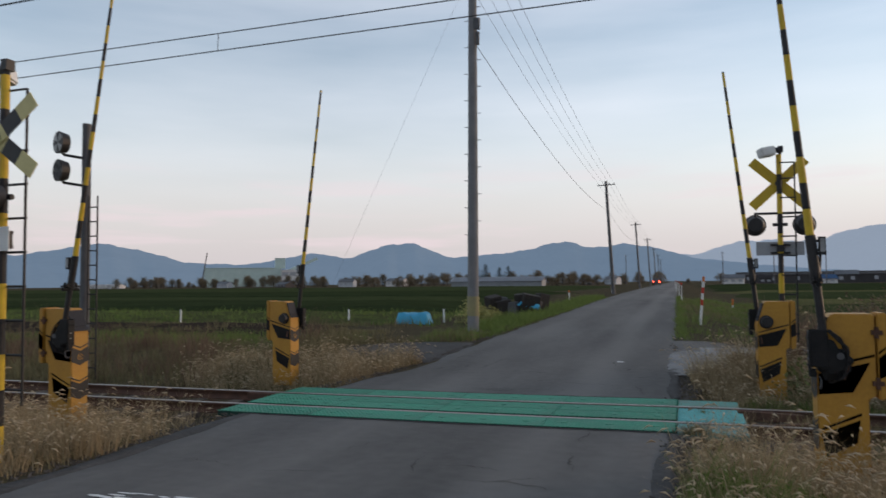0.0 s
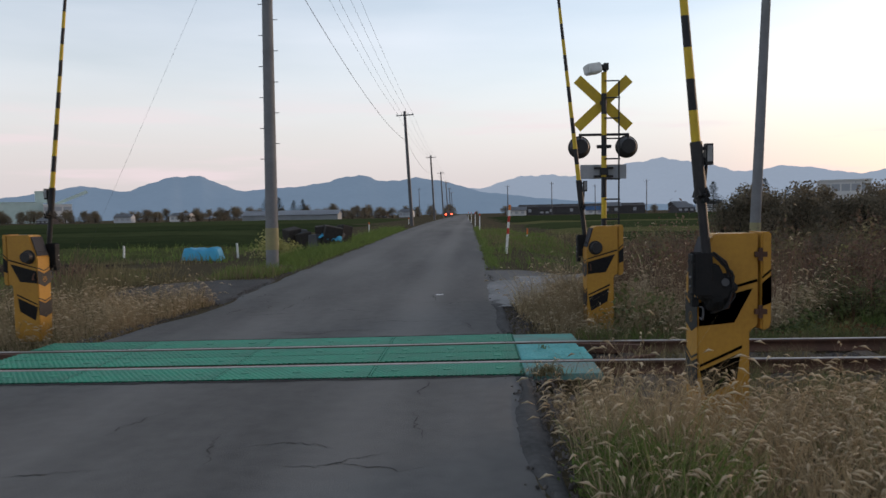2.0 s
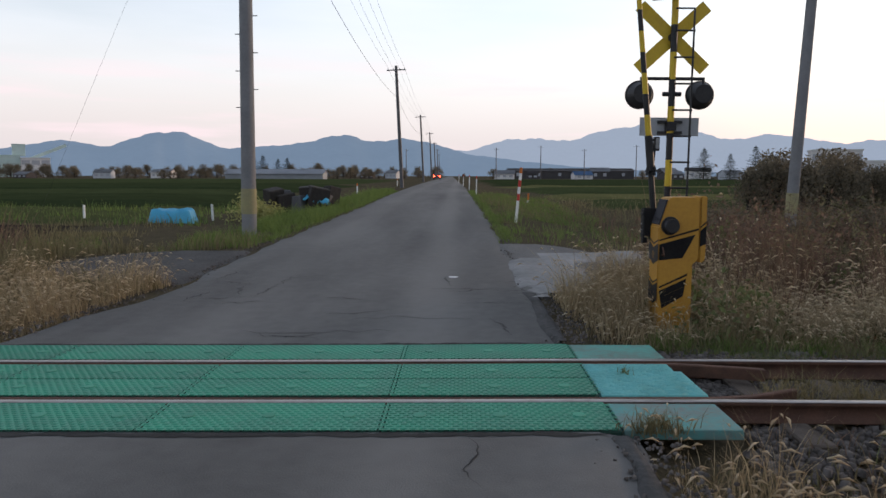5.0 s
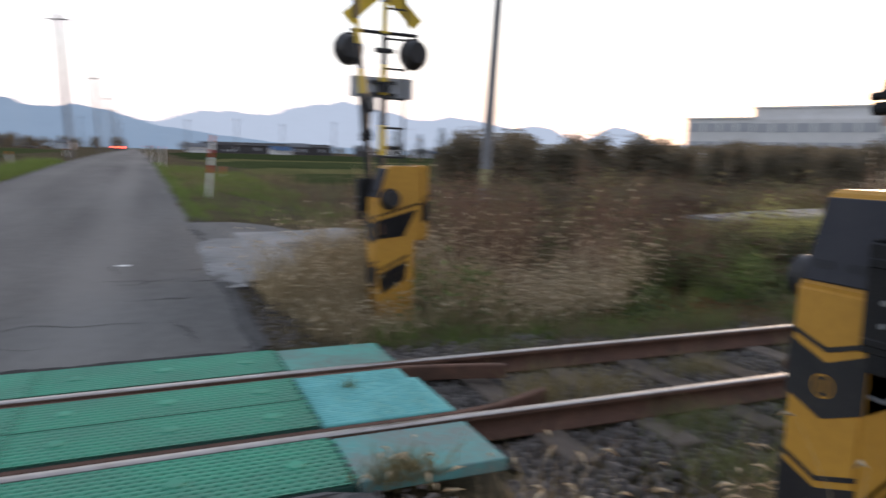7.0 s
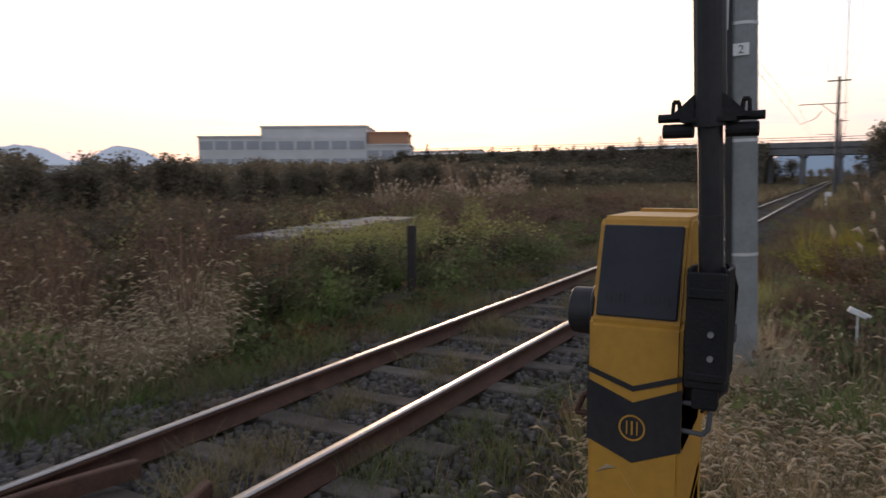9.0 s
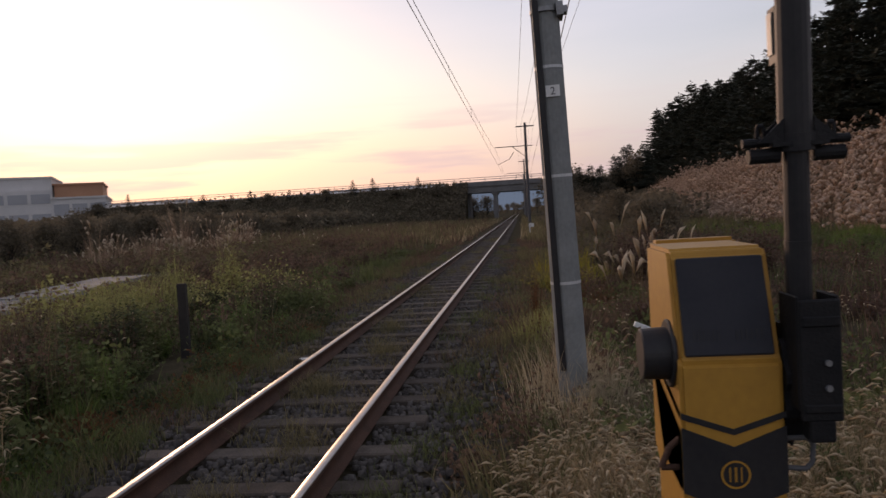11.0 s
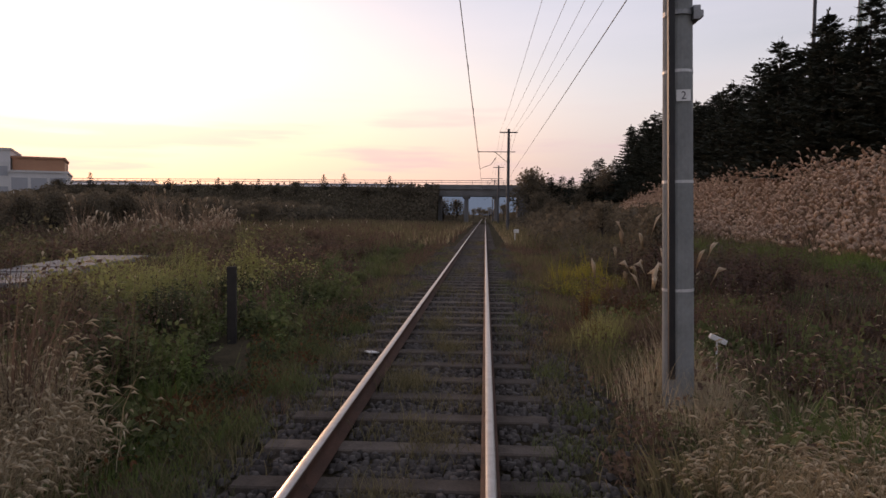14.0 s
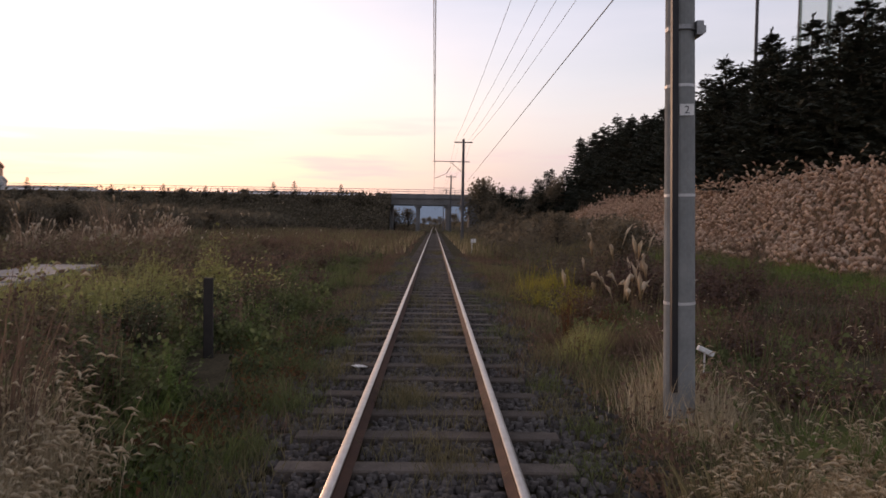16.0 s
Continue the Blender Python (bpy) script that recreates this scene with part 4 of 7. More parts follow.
    for k in range(9):
        zz = 0.75 + 0.34 * k
        bm_tube(b, (0.0, -s * 0.05, zz), (0.26, -s * 0.05, zz), 0.013, seg=6)
    part("ladder", b, BLACK, top)
    fl = new("floodlight")
    fl.parent = top
    b = bmesh.new()
    bm_tube(b, (0.02, 0, 3.9), (0.02, 0, 4.02), 0.03, seg=8)
    bm_tube(b, (0.02, 0, 3.98), (-0.12, -s * 0.06, 3.98), 0.05, 0.05, 10)
    bm_box(b, -0.01, 0.07, -0.05, 0.05, 3.94, 4.05)
    part("bracket", b, BLACK, fl)
    b = bmesh.new()
    m = Matrix.Translation((-0.2, -s * 0.12, 3.93)) @ Matrix.Rotation(radians(-12), 4, "Y") @ Matrix.Rotation(radians(25), 4, "Z")
    bm_box(b, -0.14, 0.12, -0.1, 0.1, -0.075, 0.09, m)
    bevelled(b, 0.02, 2)
    part("lamp_head", b, WHITE, fl, "white lamp housing")
    return top


crossing_signal(1.92, 3.98, 0.02, 1, "crossing signal post with yellow crossbuck, black lamps and ladder", False, lean=0.5)
crossing_signal(-6.09, -4.48, -0.05, -1, "crossing signal post with banded crossbuck and dark red lamp", True, (0.0,), 3.24)

# lamp post with two lamps and a ladder behind the western barrier
lp = base("signal_post", pose(-11.9, 2.2, -0.25), "grey post with two warning lamps and a ladder", "signal post")
b = bmesh.new()
bm_tube(b, (0, 0, -0.3), (0, 0, 5.5), 0.1, 0.09, 14)
part("post", b, DARKGREY, lp)
for zz, mm in ((5.05, WHITE), (4.45, DARKGREY)):
    b = bmesh.new()
    bm_tube(b, (-0.05, -0.05, zz - 0.3), (-0.33, -0.3, zz - 0.25), 0.03, seg=8)
    bm_tube(b, (-0.33, -0.3, zz - 0.25), (-0.36, -0.3, zz), 0.03, seg=8)
    part("bracket", b, BLACK, lp)
    lamp = new("lamp")
    lamp.parent = lp
    b = bmesh.new()
    bm_tube(b, (-0.3, -0.25, zz), (-0.36, -0.42, zz), 0.2, 0.24, 24)
    part("lamp_case", b, BLACK, lamp)
    b = bmesh.new()
    for k in range(4):
        a = math.pi / 4 + math.pi / 2 * k
        d = Vector((-0.06, -0.17, 0)).normalized()
        sd = Vector((-d.y, d.x, 0))
        c = Vector((-0.362, -0.425, zz))
        pts = [c] + [c + 0.22 * (math.cos(t) * sd + math.sin(t) * Vector((0, 0, 1))) for t in (a - 0.4, a, a + 0.4)]
        b.faces.new([b.verts.new(p) for p in pts])
    bmesh.ops.solidify(b, geom=list(b.faces), thickness=0.004)
    part("lamp_face", b, mm, lamp)
b = bmesh.new()
for xx in (0.18, 0.42):
    bm_tube(b, (xx, -0.1, 0.0), (xx, -0.1, 3.9), 0.018, seg=6)
for k in range(12):
    bm_tube(b, (0.18, -0.1, 0.25 + 0.31 * k), (0.42, -0.1, 0.25 + 0.31 * k), 0.014, seg=6)
for zz in (0.8, 2.0, 3.2):
    bm_tube(b, (0.0, 0, zz), (0.2, -0.1, zz), 0.014, seg=6)
part("ladder", b, BLACK, lp)


# ---- poles and wires ----
def gz(x, y):
    return float(ground_z(x, y))


def pole(x, y, h, r0, r1, label, arms=(), steps=0, lean=(0, 0), material=CONCRETE, band=False):
    """A tapered utility pole; arms: (height, half length, along y?) crossarms with insulators."""
    top = base("utility_pole", pose(x, y, gz(x, y) - 0.2, lean[0], lean[1], 0), label, "utility pole", "utility poles")
    b = bmesh.new()
    bm_tube(b, (0, 0, 0), (0, 0, h), r0, r1, 20)
    part("shaft", b, material, top, smooth=False)
    for z, half, along in arms:
        b = bmesh.new()
        d = Vector((0, 1, 0)) if along else Vector((1, 0, 0))
        n = Vector((d.y, d.x, 0)) * (r1 + 0.04)
        a, c = -d * half + n, d * half + n
        bm_box(b, min(a.x, c.x) - 0.03, max(a.x, c.x) + 0.03, min(a.y, c.y) - 0.03, max(a.y, c.y) + 0.03, z - 0.04, z + 0.04)
        arm = part("crossarm", b, DARKGREY, top)
        for k in (-0.92, -0.35, 0.35, 0.92):
            b = bmesh.new()
            p = d * half * k + n
            bm_tube(b, (p.x, p.y, z + 0.04), (p.x, p.y, z + 0.16), 0.04, 0.025, 8)
            part("insulator", b, WHITE, arm)
    if steps:
        for k in range(steps):
            b = bmesh.new()
            z, s = 3.2 + 0.42 * k, 1 if k % 2 else -1
            bm_tube(b, (s * r1, 0, z), (s * (r0 + 0.09), 0, z), 0.011, seg=6)
            part("step_bolt", b, DARKGREY, top)
    if band:
        b = bmesh.new()
        bm_tube(b, (0, 0, 0.7), (0, 0, 1.3), r0 + 0.006, r0 + 0.004, 20)
        part("warning_sleeve", b, SLEEVE, top, "faded yellow warning sleeve")
    return top


def wire(points, r=0.008, sag=0.0, label="thin dark overhead wire", group="overhead wires", seg=14):
    """A sagging wire hung from point to point."""
    cu = bpy.data.curves.new("overhead_wire", "CURVE")
    cu.dimensions, cu.bevel_depth, cu.bevel_resolution = "3D", r, 1
    pts = []
    for a, c in zip(points, points[1:]):
        a, c = Vector(a), Vector(c)
        for k in range(seg + 1):
            t = k / seg
            pts.append(a.lerp(c, t) - Vector((0, 0, sag * 4 * t * (1 - t))))
    sp = cu.splines.new("POLY")
    sp.points.add(len(pts) - 1)
    for p, q in zip(sp.points, pts):
        p.co = (*q, 1)
    cu.materials.append(WIRE)
    return tagged(new("overhead_wire", cu), label, "wire", group)


ROADPOLES = [(-5.87, 11.2), (-5.3, 50.0), (-5.85, 95.0), (-6.2, 135.0), (-6.8, 178.0), (-7.5, 225.0), (-8.3, 275.0)]
pole(*ROADPOLES[0], 12.6, 0.175, 0.12, "tall grey concrete utility pole with step bolts and a yellow sleeve", ((12.0, 0.75, False), (11.2, 0.5, True)), 21, (0, 0.6), ROADPOLE, band=True)
for px, py in ROADPOLES[1:]:
    pole(px, py, 9.6, 0.15, 0.11, "slim utility pole with a crossarm beside the lane", ((9.3, 0.7, False),), 0, (0, -2.6), DARKGREY)
for k, dx in enumerate((-0.69, -0.26, 0.26, 0.69)):
    tops = [(ROADPOLES[0][0] + 0.12 + dx, ROADPOLES[0][1], gz(*ROADPOLES[0]) + 12.0)] + [(px - 0.42 + dx * 0.93, py, gz(px, py) + 9.25) for px, py in ROADPOLES[1:]]
    wire(tops, 0.007, 0.5)
wire([(-5.7, 11.2, 9.2), (-5.6, 50.0, 7.6), (-6.1, 95.0, 7.6), (-6.5, 135, 7.6)], 0.011, 0.8)
# stay wire of the tall pole
wire([(-5.8, 11.2, 11.5), (-14.5, 17.0, 0.2)], 0.003, 0.0, "thin stay wire of the pole")
b = bmesh.new()
bm_box(b, -5.72, -5.52, 11.08, 11.2, 9.6, 9.95)
bm_tube(b, (-5.58, 11.1, 9.1), (-5.58, 11.1, 9.5), 0.06, seg=10)
tagged(part("cable_box", b, DARKGREY), "small dark cable box on the utility pole", "cable box")

pole(9.0, 15.7, 11.0, 0.17, 0.13, "leaning grey concrete pole among shrubs", (), 0, (0, 2.6), ROADPOLE, band=True)

PLATE_STEEL = mat("bright_band_steel", (0.6, 0.6, 0.6), (0.45, 0.45, 0.45), 5.0, 0.5, 0.3)
# pole beside the track with metal bands and a number plate
tp = base("track_pole", pose(5.95, -2.318, -0.25, -1.6, -0.5, 0), "grey concrete track pole with bands and a cable", "utility pole", "track poles")
b = bmesh.new()
bm_tube(b, (0, 0, 0), (0, 0, 9.3), 0.142, 0.105, 24)
part("shaft", b, CONCRETE, tp)
for zz in (1.09, 2.07, 3.05):
    b = bmesh.new()
    r = 0.1455 - 0.004 * zz
    bm_tube(b, (0, 0, zz), (0, 0, zz + 0.026), r, r, 24)
    part("metal_band", b, PLATE_STEEL, tp)
b = bmesh.new()
bm_box(b, -0.14, -0.085, 0.06, 0.115, 0.3, 9.0)
part("cable_cover", b, BLACK, tp, "black cable cover")
b = bmesh.new()
bm_box(b, -0.148, -0.141, -0.075, 0.05, 2.79, 2.89)
plate = part("small_plate", b, WHITE, tp, "small white plate with a dark numeral")
fc = bpy.data.curves.new("plate_mark", "FONT")
fc.body, fc.size, fc.align_x, fc.extrude = "2", 0.098, "CENTER", 0.001
fo = bpy.data.objects.new("plate_mark", fc)
fm = bpy.data.meshes.new_from_object(fo)
bpy.data.objects.remove(fo)
b = bmesh.new()
b.from_mesh(fm)
bmesh.ops.transform(b, matrix=Matrix.Translation((-0.1495, -0.0125, 2.806)) @ Matrix.Rotation(radians(-90), 4, "Z") @ Matrix.Rotation(radians(90), 4, "X"), verts=b.verts)
part("plate_mark", b, DARKGREY, plate)
b = bmesh.new()
bm_box(b, -0.15, 0.1, -0.16, -0.1, 3.5, 3.62)
bm_tube(b, (-0.02, 0, 3.55), (-0.02, 0, 3.59), 0.134, 0.134, 20)
bm_box(b, -0.1, 0.02, -0.2, -0.15, 3.53, 3.59)
part("clamp", b, STEEL, tp)


def mast(x, name="catenary_mast", h=9.3):
    """A line-side mast with a bracket over the track and a top crossarm."""
    top = base("catenary_mast", pose(x, -2.5, -0.25), "grey catenary mast with bracket and crossarm", "mast", "catenary masts")
    b = bmesh.new()
    bm_tube(b, (0, 0, 0), (0, 0, h), 0.15, 0.11, 16)
    part("shaft", b, DARKGREY, top)
    b = bmesh.new()
    bm_box(b, -0.05, 0.05, -0.8, 0.8, h - 0.35, h - 0.25)
    part("crossarm", b, DARKGREY, top)
    b = bmesh.new()
    bm_tube(b, (0, -0.6, 7.3), (0, 2.7, 7.3), 0.035, seg=8)
    bm_tube(b, (0, 0, 6.3), (0, 1.2, 7.3), 0.025, seg=8)
    bm_tube(b, (0, 1.1, 6.8), (0, 1.5, 6.2), 0.03, seg=8)
    bm_tube(b, (0, 1.5, 6.2), (0, 2.5, 5.8), 0.02, seg=8)
    part("bracket", b, DARKGREY, top)
    return top


for x in (62, 108, 152, 196, -45):
    mast(x)
wire([(-45, 0.02, 5.65), (62, 0.0, 5.5), (105, 0, 5.5), (150, 0, 5.5), (195, 0, 5.5)], 0.009, 0.0, "contact wire over the track", "catenary wires", 4)
wire([(-45, 0.05, 6.4), (62, 0.05, 6.6), (105, 0.05, 6.6), (150, 0.05, 6.6), (195, 0.05, 6.6)], 0.009, 0.62, "messenger wire over the track", "catenary wires", 30)
def messenger(x):
    t = (x + 45) / 107
    return 6.4 + 0.2 * t - 0.62 * 4 * t * (1 - t)
for x in (-16, -6.9, 2.2, 11.3, 20.4, 29.5, 38.6, 47.7):
    wire([(x, 0.03, messenger(x) - 0.0), (x, 0.01, 5.65 - 0.15 * (x + 45) / 107)], 0.006, 0, "short dropper between the track wires", "wire droppers", 1)
for ya, yb in ((-3.2, -4.7), (-2.85, -4.0), (-2.15, -3.45), (-1.75, -2.5)):
    wire([(-45, yb - 1.0, 8.6), (5.7, yb, 8.9), (62, ya, 8.85), (105, ya, 8.85), (150, ya, 8.85)], 0.008, 0.5)
wire([(-45, -3.0, 5.5), (62, -3.0, 5.5), (105, -3.0, 5.5), (150, -3.0, 5.5)], 0.011, 0.12)


# ---- loose small things by the track and lane ----
b = bmesh.new()
bm_box(b, -0.06, 0.06, -0.06, 0.06, -0.3, 1.04)
bevelled(b, 0.01)
wp = part("wooden_post", b, TIMBER)
wp.matrix_world = pose(8.85, 2.95, gz(8.85, 2.95) + 0.02, 0, 1.5, 12)
tagged(wp, "short dark wooden post among green weeds", "post")
b = bmesh.new()
bm_box(b, -0.025, 0.025, -0.11, 0.11, 0.0, 0.06, Matrix.Rotation(radians(24), 4, "X"))
bm_tube(b, (0, 0, -0.45), (0, 0, 0.05), 0.012, seg=6)
bevelled(b, 0.006)
ob = part("track_marker", b, WHITE)
ob.matrix_world = pose(7.75, -3.24, 0.06, 0, 0, 10)
tagged(ob, "small white track marker leaning in dark weeds", "marker")
b = bmesh.new()
bm_box(b, -0.03, 0.03, -0.03, 0.03, -0.6, 0.75)
bm_box(b, -0.02, 0.05, -0.25, 0.06, 0.72, 0.95)
ob = part("track_marker", b, WHITE)
ob.matrix_world = pose(42.0, -2.3, gz(42, -2.3), 0, 0, 0)
tagged(ob, "white track marker post beside the rails", "marker")
b = bmesh.new()
bm_box(b, -0.1, 0.08, -0.06, 0.07, 0, 0.012)
ob = part("paper_scrap", b, WHITE)
ob.matrix_world = pose(7.75, 0.83, -0.15, 4, 3, 30)
tagged(ob, "scrap of white paper on the ballast", "scrap")


def striped_stake(x, y, h, bands, lean, label, r=0.04):
    """A roadside stake with coloured bands."""
    top = base("roadside_stake", pose(x, y, gz(x, y) - 0.05, *lean), label, "stake", "roadside stakes")
    z = 0.0
    for frac, m in bands:
        b = bmesh.new()
        bm_tube(b, (0, 0, z), (0, 0, z + h * frac), r, seg=10)
        part("stake_band", b, m, top)
        z += h * frac
    return top


ORANGE = mat("orange_plastic", (0.6, 0.16, 0.02), (0.5, 0.12, 0.02), 5.0, 0.5)
striped_stake(0.75, 14.4, 1.6, ((0.42, WHITE), (0.12, RED), (0.12, WHITE), (0.12, RED), (0.12, WHITE), (0.1, ORANGE)), (0, 5, 0), "leaning white and red snow stake by the lane")
for y in (33, 44, 60, 80):
    striped_stake(0.75 - 0.02 * y, y, 1.1, ((0.85, WHITE), (0.15, RED)), (0, 1, 0), "white roadside delineator post", 0.03)
striped_stake(2.6, 30, 0.55, ((0.4, WHITE), (0.6, ORANGE)), (0, 3, 0), "short orange marker in the field")
for x, y in ((-21.5, 17), (-17.2, 17.5), (-13.5, 18), (-9.4, 18.8), (-26, 16)):
    striped_stake(x, y, 0.62, ((1.0, WHITE),), (random.uniform(-4, 4), random.uniform(-4, 4), 0), "white field peg standing in grass")
for y in (40, 70):
    striped_stake(-7.4, y, 0.8, ((0.8, WHITE), (0.2, ORANGE)), (0, 0, 0), "short white verge marker")


def tarp_heap(x, y, lx, ly, h, mats, label):
    """A heap under a sheet: a sagging box with folds."""
    top = base("tarp_heap", pose(x, y, gz(x, y) - 0.03, 0, 0, 8), label, "tarp heap")
    b = bmesh.new()
    bmesh.ops.create_grid(b, x_segments=22, y_segments=14, size=1)
    for v in b.verts:
        e = max(abs(v.co.x), abs(v.co.y))
        hh = h * float(step(1.0, 0.78, e)) * (1 + 0.12 * math.sin(5 * v.co.x + 2) * math.cos(4 * v.co.y))
        v.co = Vector((v.co.x * lx / 2, v.co.y * ly / 2, hh + 0.03 * noise.noise(v.co * 4)))
    part("sheet", b, mats, top, smooth=True)
    return top


tarp_heap(-10.3, 17.6, 1.45, 1.0, 0.44, TARP, "heap covered by a bright blue tarpaulin")
th = base("junk_heap", pose(-6.9, 21.5, gz(-6.9, 21.5)), "dark heap of farm junk with blue sheets", "junk heap")
for k in range(9):
    b = bmesh.new()
    sx, sz = random.uniform(0.4, 0.8), random.uniform(0.6, 1.1)
    bm_box(b, -sx / 2, sx / 2, -0.25, 0.25, 0, sz)
    bevelled(b, 0.03)
    ob = part("crate", b, (TIMBER, DARKGREY, TIMBER)[k % 3], th)
    ob.location = (-1.0 + 0.25 * k, random.uniform(-0.3, 0.3), -0.05)
    ob.rotation_euler = (random.uniform(-0.2, 0.2), random.uniform(-0.25, 0.25), random.uniform(0, 1.5))

for k, dx in enumerate((-0.7, 0.35, 0.9)):
    b = bmesh.new()
    bmesh.ops.create_grid(b, x_segments=8, y_segments=6, size=0.5)
    for v in b.verts:
        v.co = Vector((v.co.x * 0.7, v.co.y * 0.7, 0.16 * noise.noise(v.co * 3 + Vector((k, 0, 0))) - 0.5 * max(0, abs(v.co.x) - 0.3) - 0.6 * max(0, abs(v.co.y) - 0.3)))
    bmesh.ops.solidify(b, geom=list(b.faces), thickness=0.012)
    ob = part("blue_sheet", b, TARP, th, "crumpled blue sheet", smooth=True)
    ob.location = (dx, -0.2, (0.72, 0.62, 0.5)[k])
    ob.scale = (0.6, 0.6, 0.9)

# small parts of worn road paint
FLECKS = [(-1.02, -0.86, 4.9, 5.02), (0.05, 0.22, 4.75, 4.85)]
for k in range(22):
    fx, fy = -4.35 + 1.5 * random.random(), -5.22 + 0.09 * (k % 4) + random.uniform(-0.02, 0.02)
    FLECKS.append((fx, fx + random.uniform(0.08, 0.26), fy, fy + random.uniform(0.025, 0.06)))
for x0, x1, y0, y1 in FLECKS:
    b = bmesh.new()
    n = 12
    c = Vector(((x0 + x1) / 2, (y0 + y1) / 2, 0))
    vs = []
    for k in range(n):
        a = 2 * math.pi * k / n
        px, py = c.x + (x1 - x0) / 2 * math.cos(a) * random.uniform(0.75, 1.15), c.y + (y1 - y0) / 2 * math.sin(a) * random.uniform(0.7, 1.2)
        vs.append(b.verts.new((px, py, float(road_surface(px, py)) + 0.006)))
    b.faces.new(vs)
    ob = part("paint_remnant", b, WHITE)
    tagged(ob, "worn remnant of white road paint", "road paint", kind="structure")
TAR = mat("old_tar", (0.03, 0.029, 0.028), (0.055, 0.053, 0.05), 6.0, 0.9, bump=0.5, spec=0.1)
for yc, x0, x1, seed in ((-1.225, -5.6, 0.15, 3), (1.2, -5.4, 0.1, 4), (1.75, -3.3, -1.3, 10), (2.35, -2.2, -0.6, 12)):
    r = np.random.default_rng(seed)
    xs = np.arange(x0, x1, 0.05)
    wob = np.convolve(r.normal(size=len(xs) + 8), np.hanning(9) / 3.0, "valid")[: len(xs)]
    fade = np.clip(np.minimum(xs - x0, x1 - xs) / 0.4, 0.02, 1)
    near = abs(yc) < 1.3
    mid = yc + (0.012 if near else 0.09) * wob
    half = fade * np.clip((0.024 if near else 0.004) * (1 + 0.8 * np.abs(np.roll(wob, 3)) + r.uniform(-0.4, 0.4, len(xs))), 0.003, 0.09)
    v = []
    for xx, mm, hh in zip(xs, mid, half):
        v += [(xx, mm - hh, float(road_surface(xx, mm)) + 0.005), (xx, mm + hh, float(road_surface(xx, mm)) + 0.005)]
    i = np.arange(len(xs) - 1) * 2
    q = np.stack([i, i + 2, i + 3, i + 1], -1).reshape(-1)
    tagged(new("tar_seam", raw_mesh("tar_seam", v, np.full(len(q) // 4, 4), q, TAR)), "ragged dark tar seam in the asphalt", "crack", kind="structure")
for k in range(34):
    # cracks in the asphalt
    b = bmesh.new()
    x, y = random.uniform(-5, -0.2), random.choice((random.uniform(-6.5, -1.5), random.uniform(1.4, 5.0)))
    a, prev = random.uniform(-0.4, 0.4) + (math.pi / 2 if k % 3 == 0 else 0), None
    a0 = a
    for j in range(19):
        w = (0.0055 if y < 0 else 0.011) * (1 - abs(j - 9) / 10) * random.uniform(0.4, 1.4)
        nx_, ny_ = -math.sin(a) * w, math.cos(a) * w
        cur = [b.verts.new((x + s * nx_, y + s * ny_, float(road_surface(x, y)) + 0.004)) for s in (-1, 1)]
        if prev:
            b.faces.new((prev[0], cur[0], cur[1], prev[1]))
        prev = cur
        a = a0 + random.uniform(-0.95, 0.95)
        x, y = x + 0.05 * math.cos(a), y + 0.05 * math.sin(a)
    bmesh.ops.recalc_face_normals(b, faces=b.faces)
    tagged(part("road_crack", b, TAR), "thin dark crack in the asphalt", "crack", kind="structure")

# ballast
def stones(pts, r):
    n = len(pts)
    d = np.array([(-1, -1, -0.7), (1, -1, -0.7), (1, 1, -0.7), (-1, 1, -0.7), (-0.8, -0.8, 0.7), (0.8, -0.8, 0.7), (0.8, 0.8, 0.7), (-0.8, 0.8, 0.7)])
    jit = d[None] * rng.uniform(0.45, 1.2, (n, 8, 3)) * (r * rng.uniform(0.55, 1.3, n))[:, None, None]
    a = rng.uniform(0, 2 * np.pi, n)
    ca, sa = np.cos(a)[:, None], np.sin(a)[:, None]
    x, y = jit[..., 0] * ca - jit[..., 1] * sa, jit[..., 0] * sa + jit[..., 1] * ca
    v = np.stack([x, y, jit[..., 2]], -1) + pts[:, None]
    q = np.array([4, 5, 6, 7, 0, 1, 5, 4, 1, 2, 6, 5, 2, 3, 7, 6, 3, 0, 4, 7])
    return v.reshape(-1, 3), (np.arange(n)[:, None] * 8 + q).ravel()


n = 38000
sx = 1.0 + rng.random(n) ** 1.6 * 36
sy = rng.normal(0, 0.88, n)
sy = np.where(np.abs(sy) > 1.75, rng.uniform(-1.6, 1.6, n), sy)
inner = np.abs(sy) < 1.08
on_sleeper = np.abs(((sx + 13.13) / 0.70 + 0.5) % 1 - 0.5) * 0.70 < 0.115
ok = ~((np.abs(np.abs(sy) - RAIL_Y) < 0.07)) & ~(inner & on_sleeper & (rng.random(n) < 0.86)) & ~((sx < 1.15) & inner)
sz = -0.185 + track_z(sx) + rng.uniform(-0.015, 0.02, n) - 0.06 * np.maximum(np.abs(sy) - 1.2, 0)
v, lp = stones(np.column_stack([sx, sy, sz])[ok], 0.024)
tagged(new("ballast", raw_mesh("ballast", v, np.full(len(lp) // 4, 4), lp, STONE)), "grey-brown crushed stone ballast", "ballast", kind="stuff")


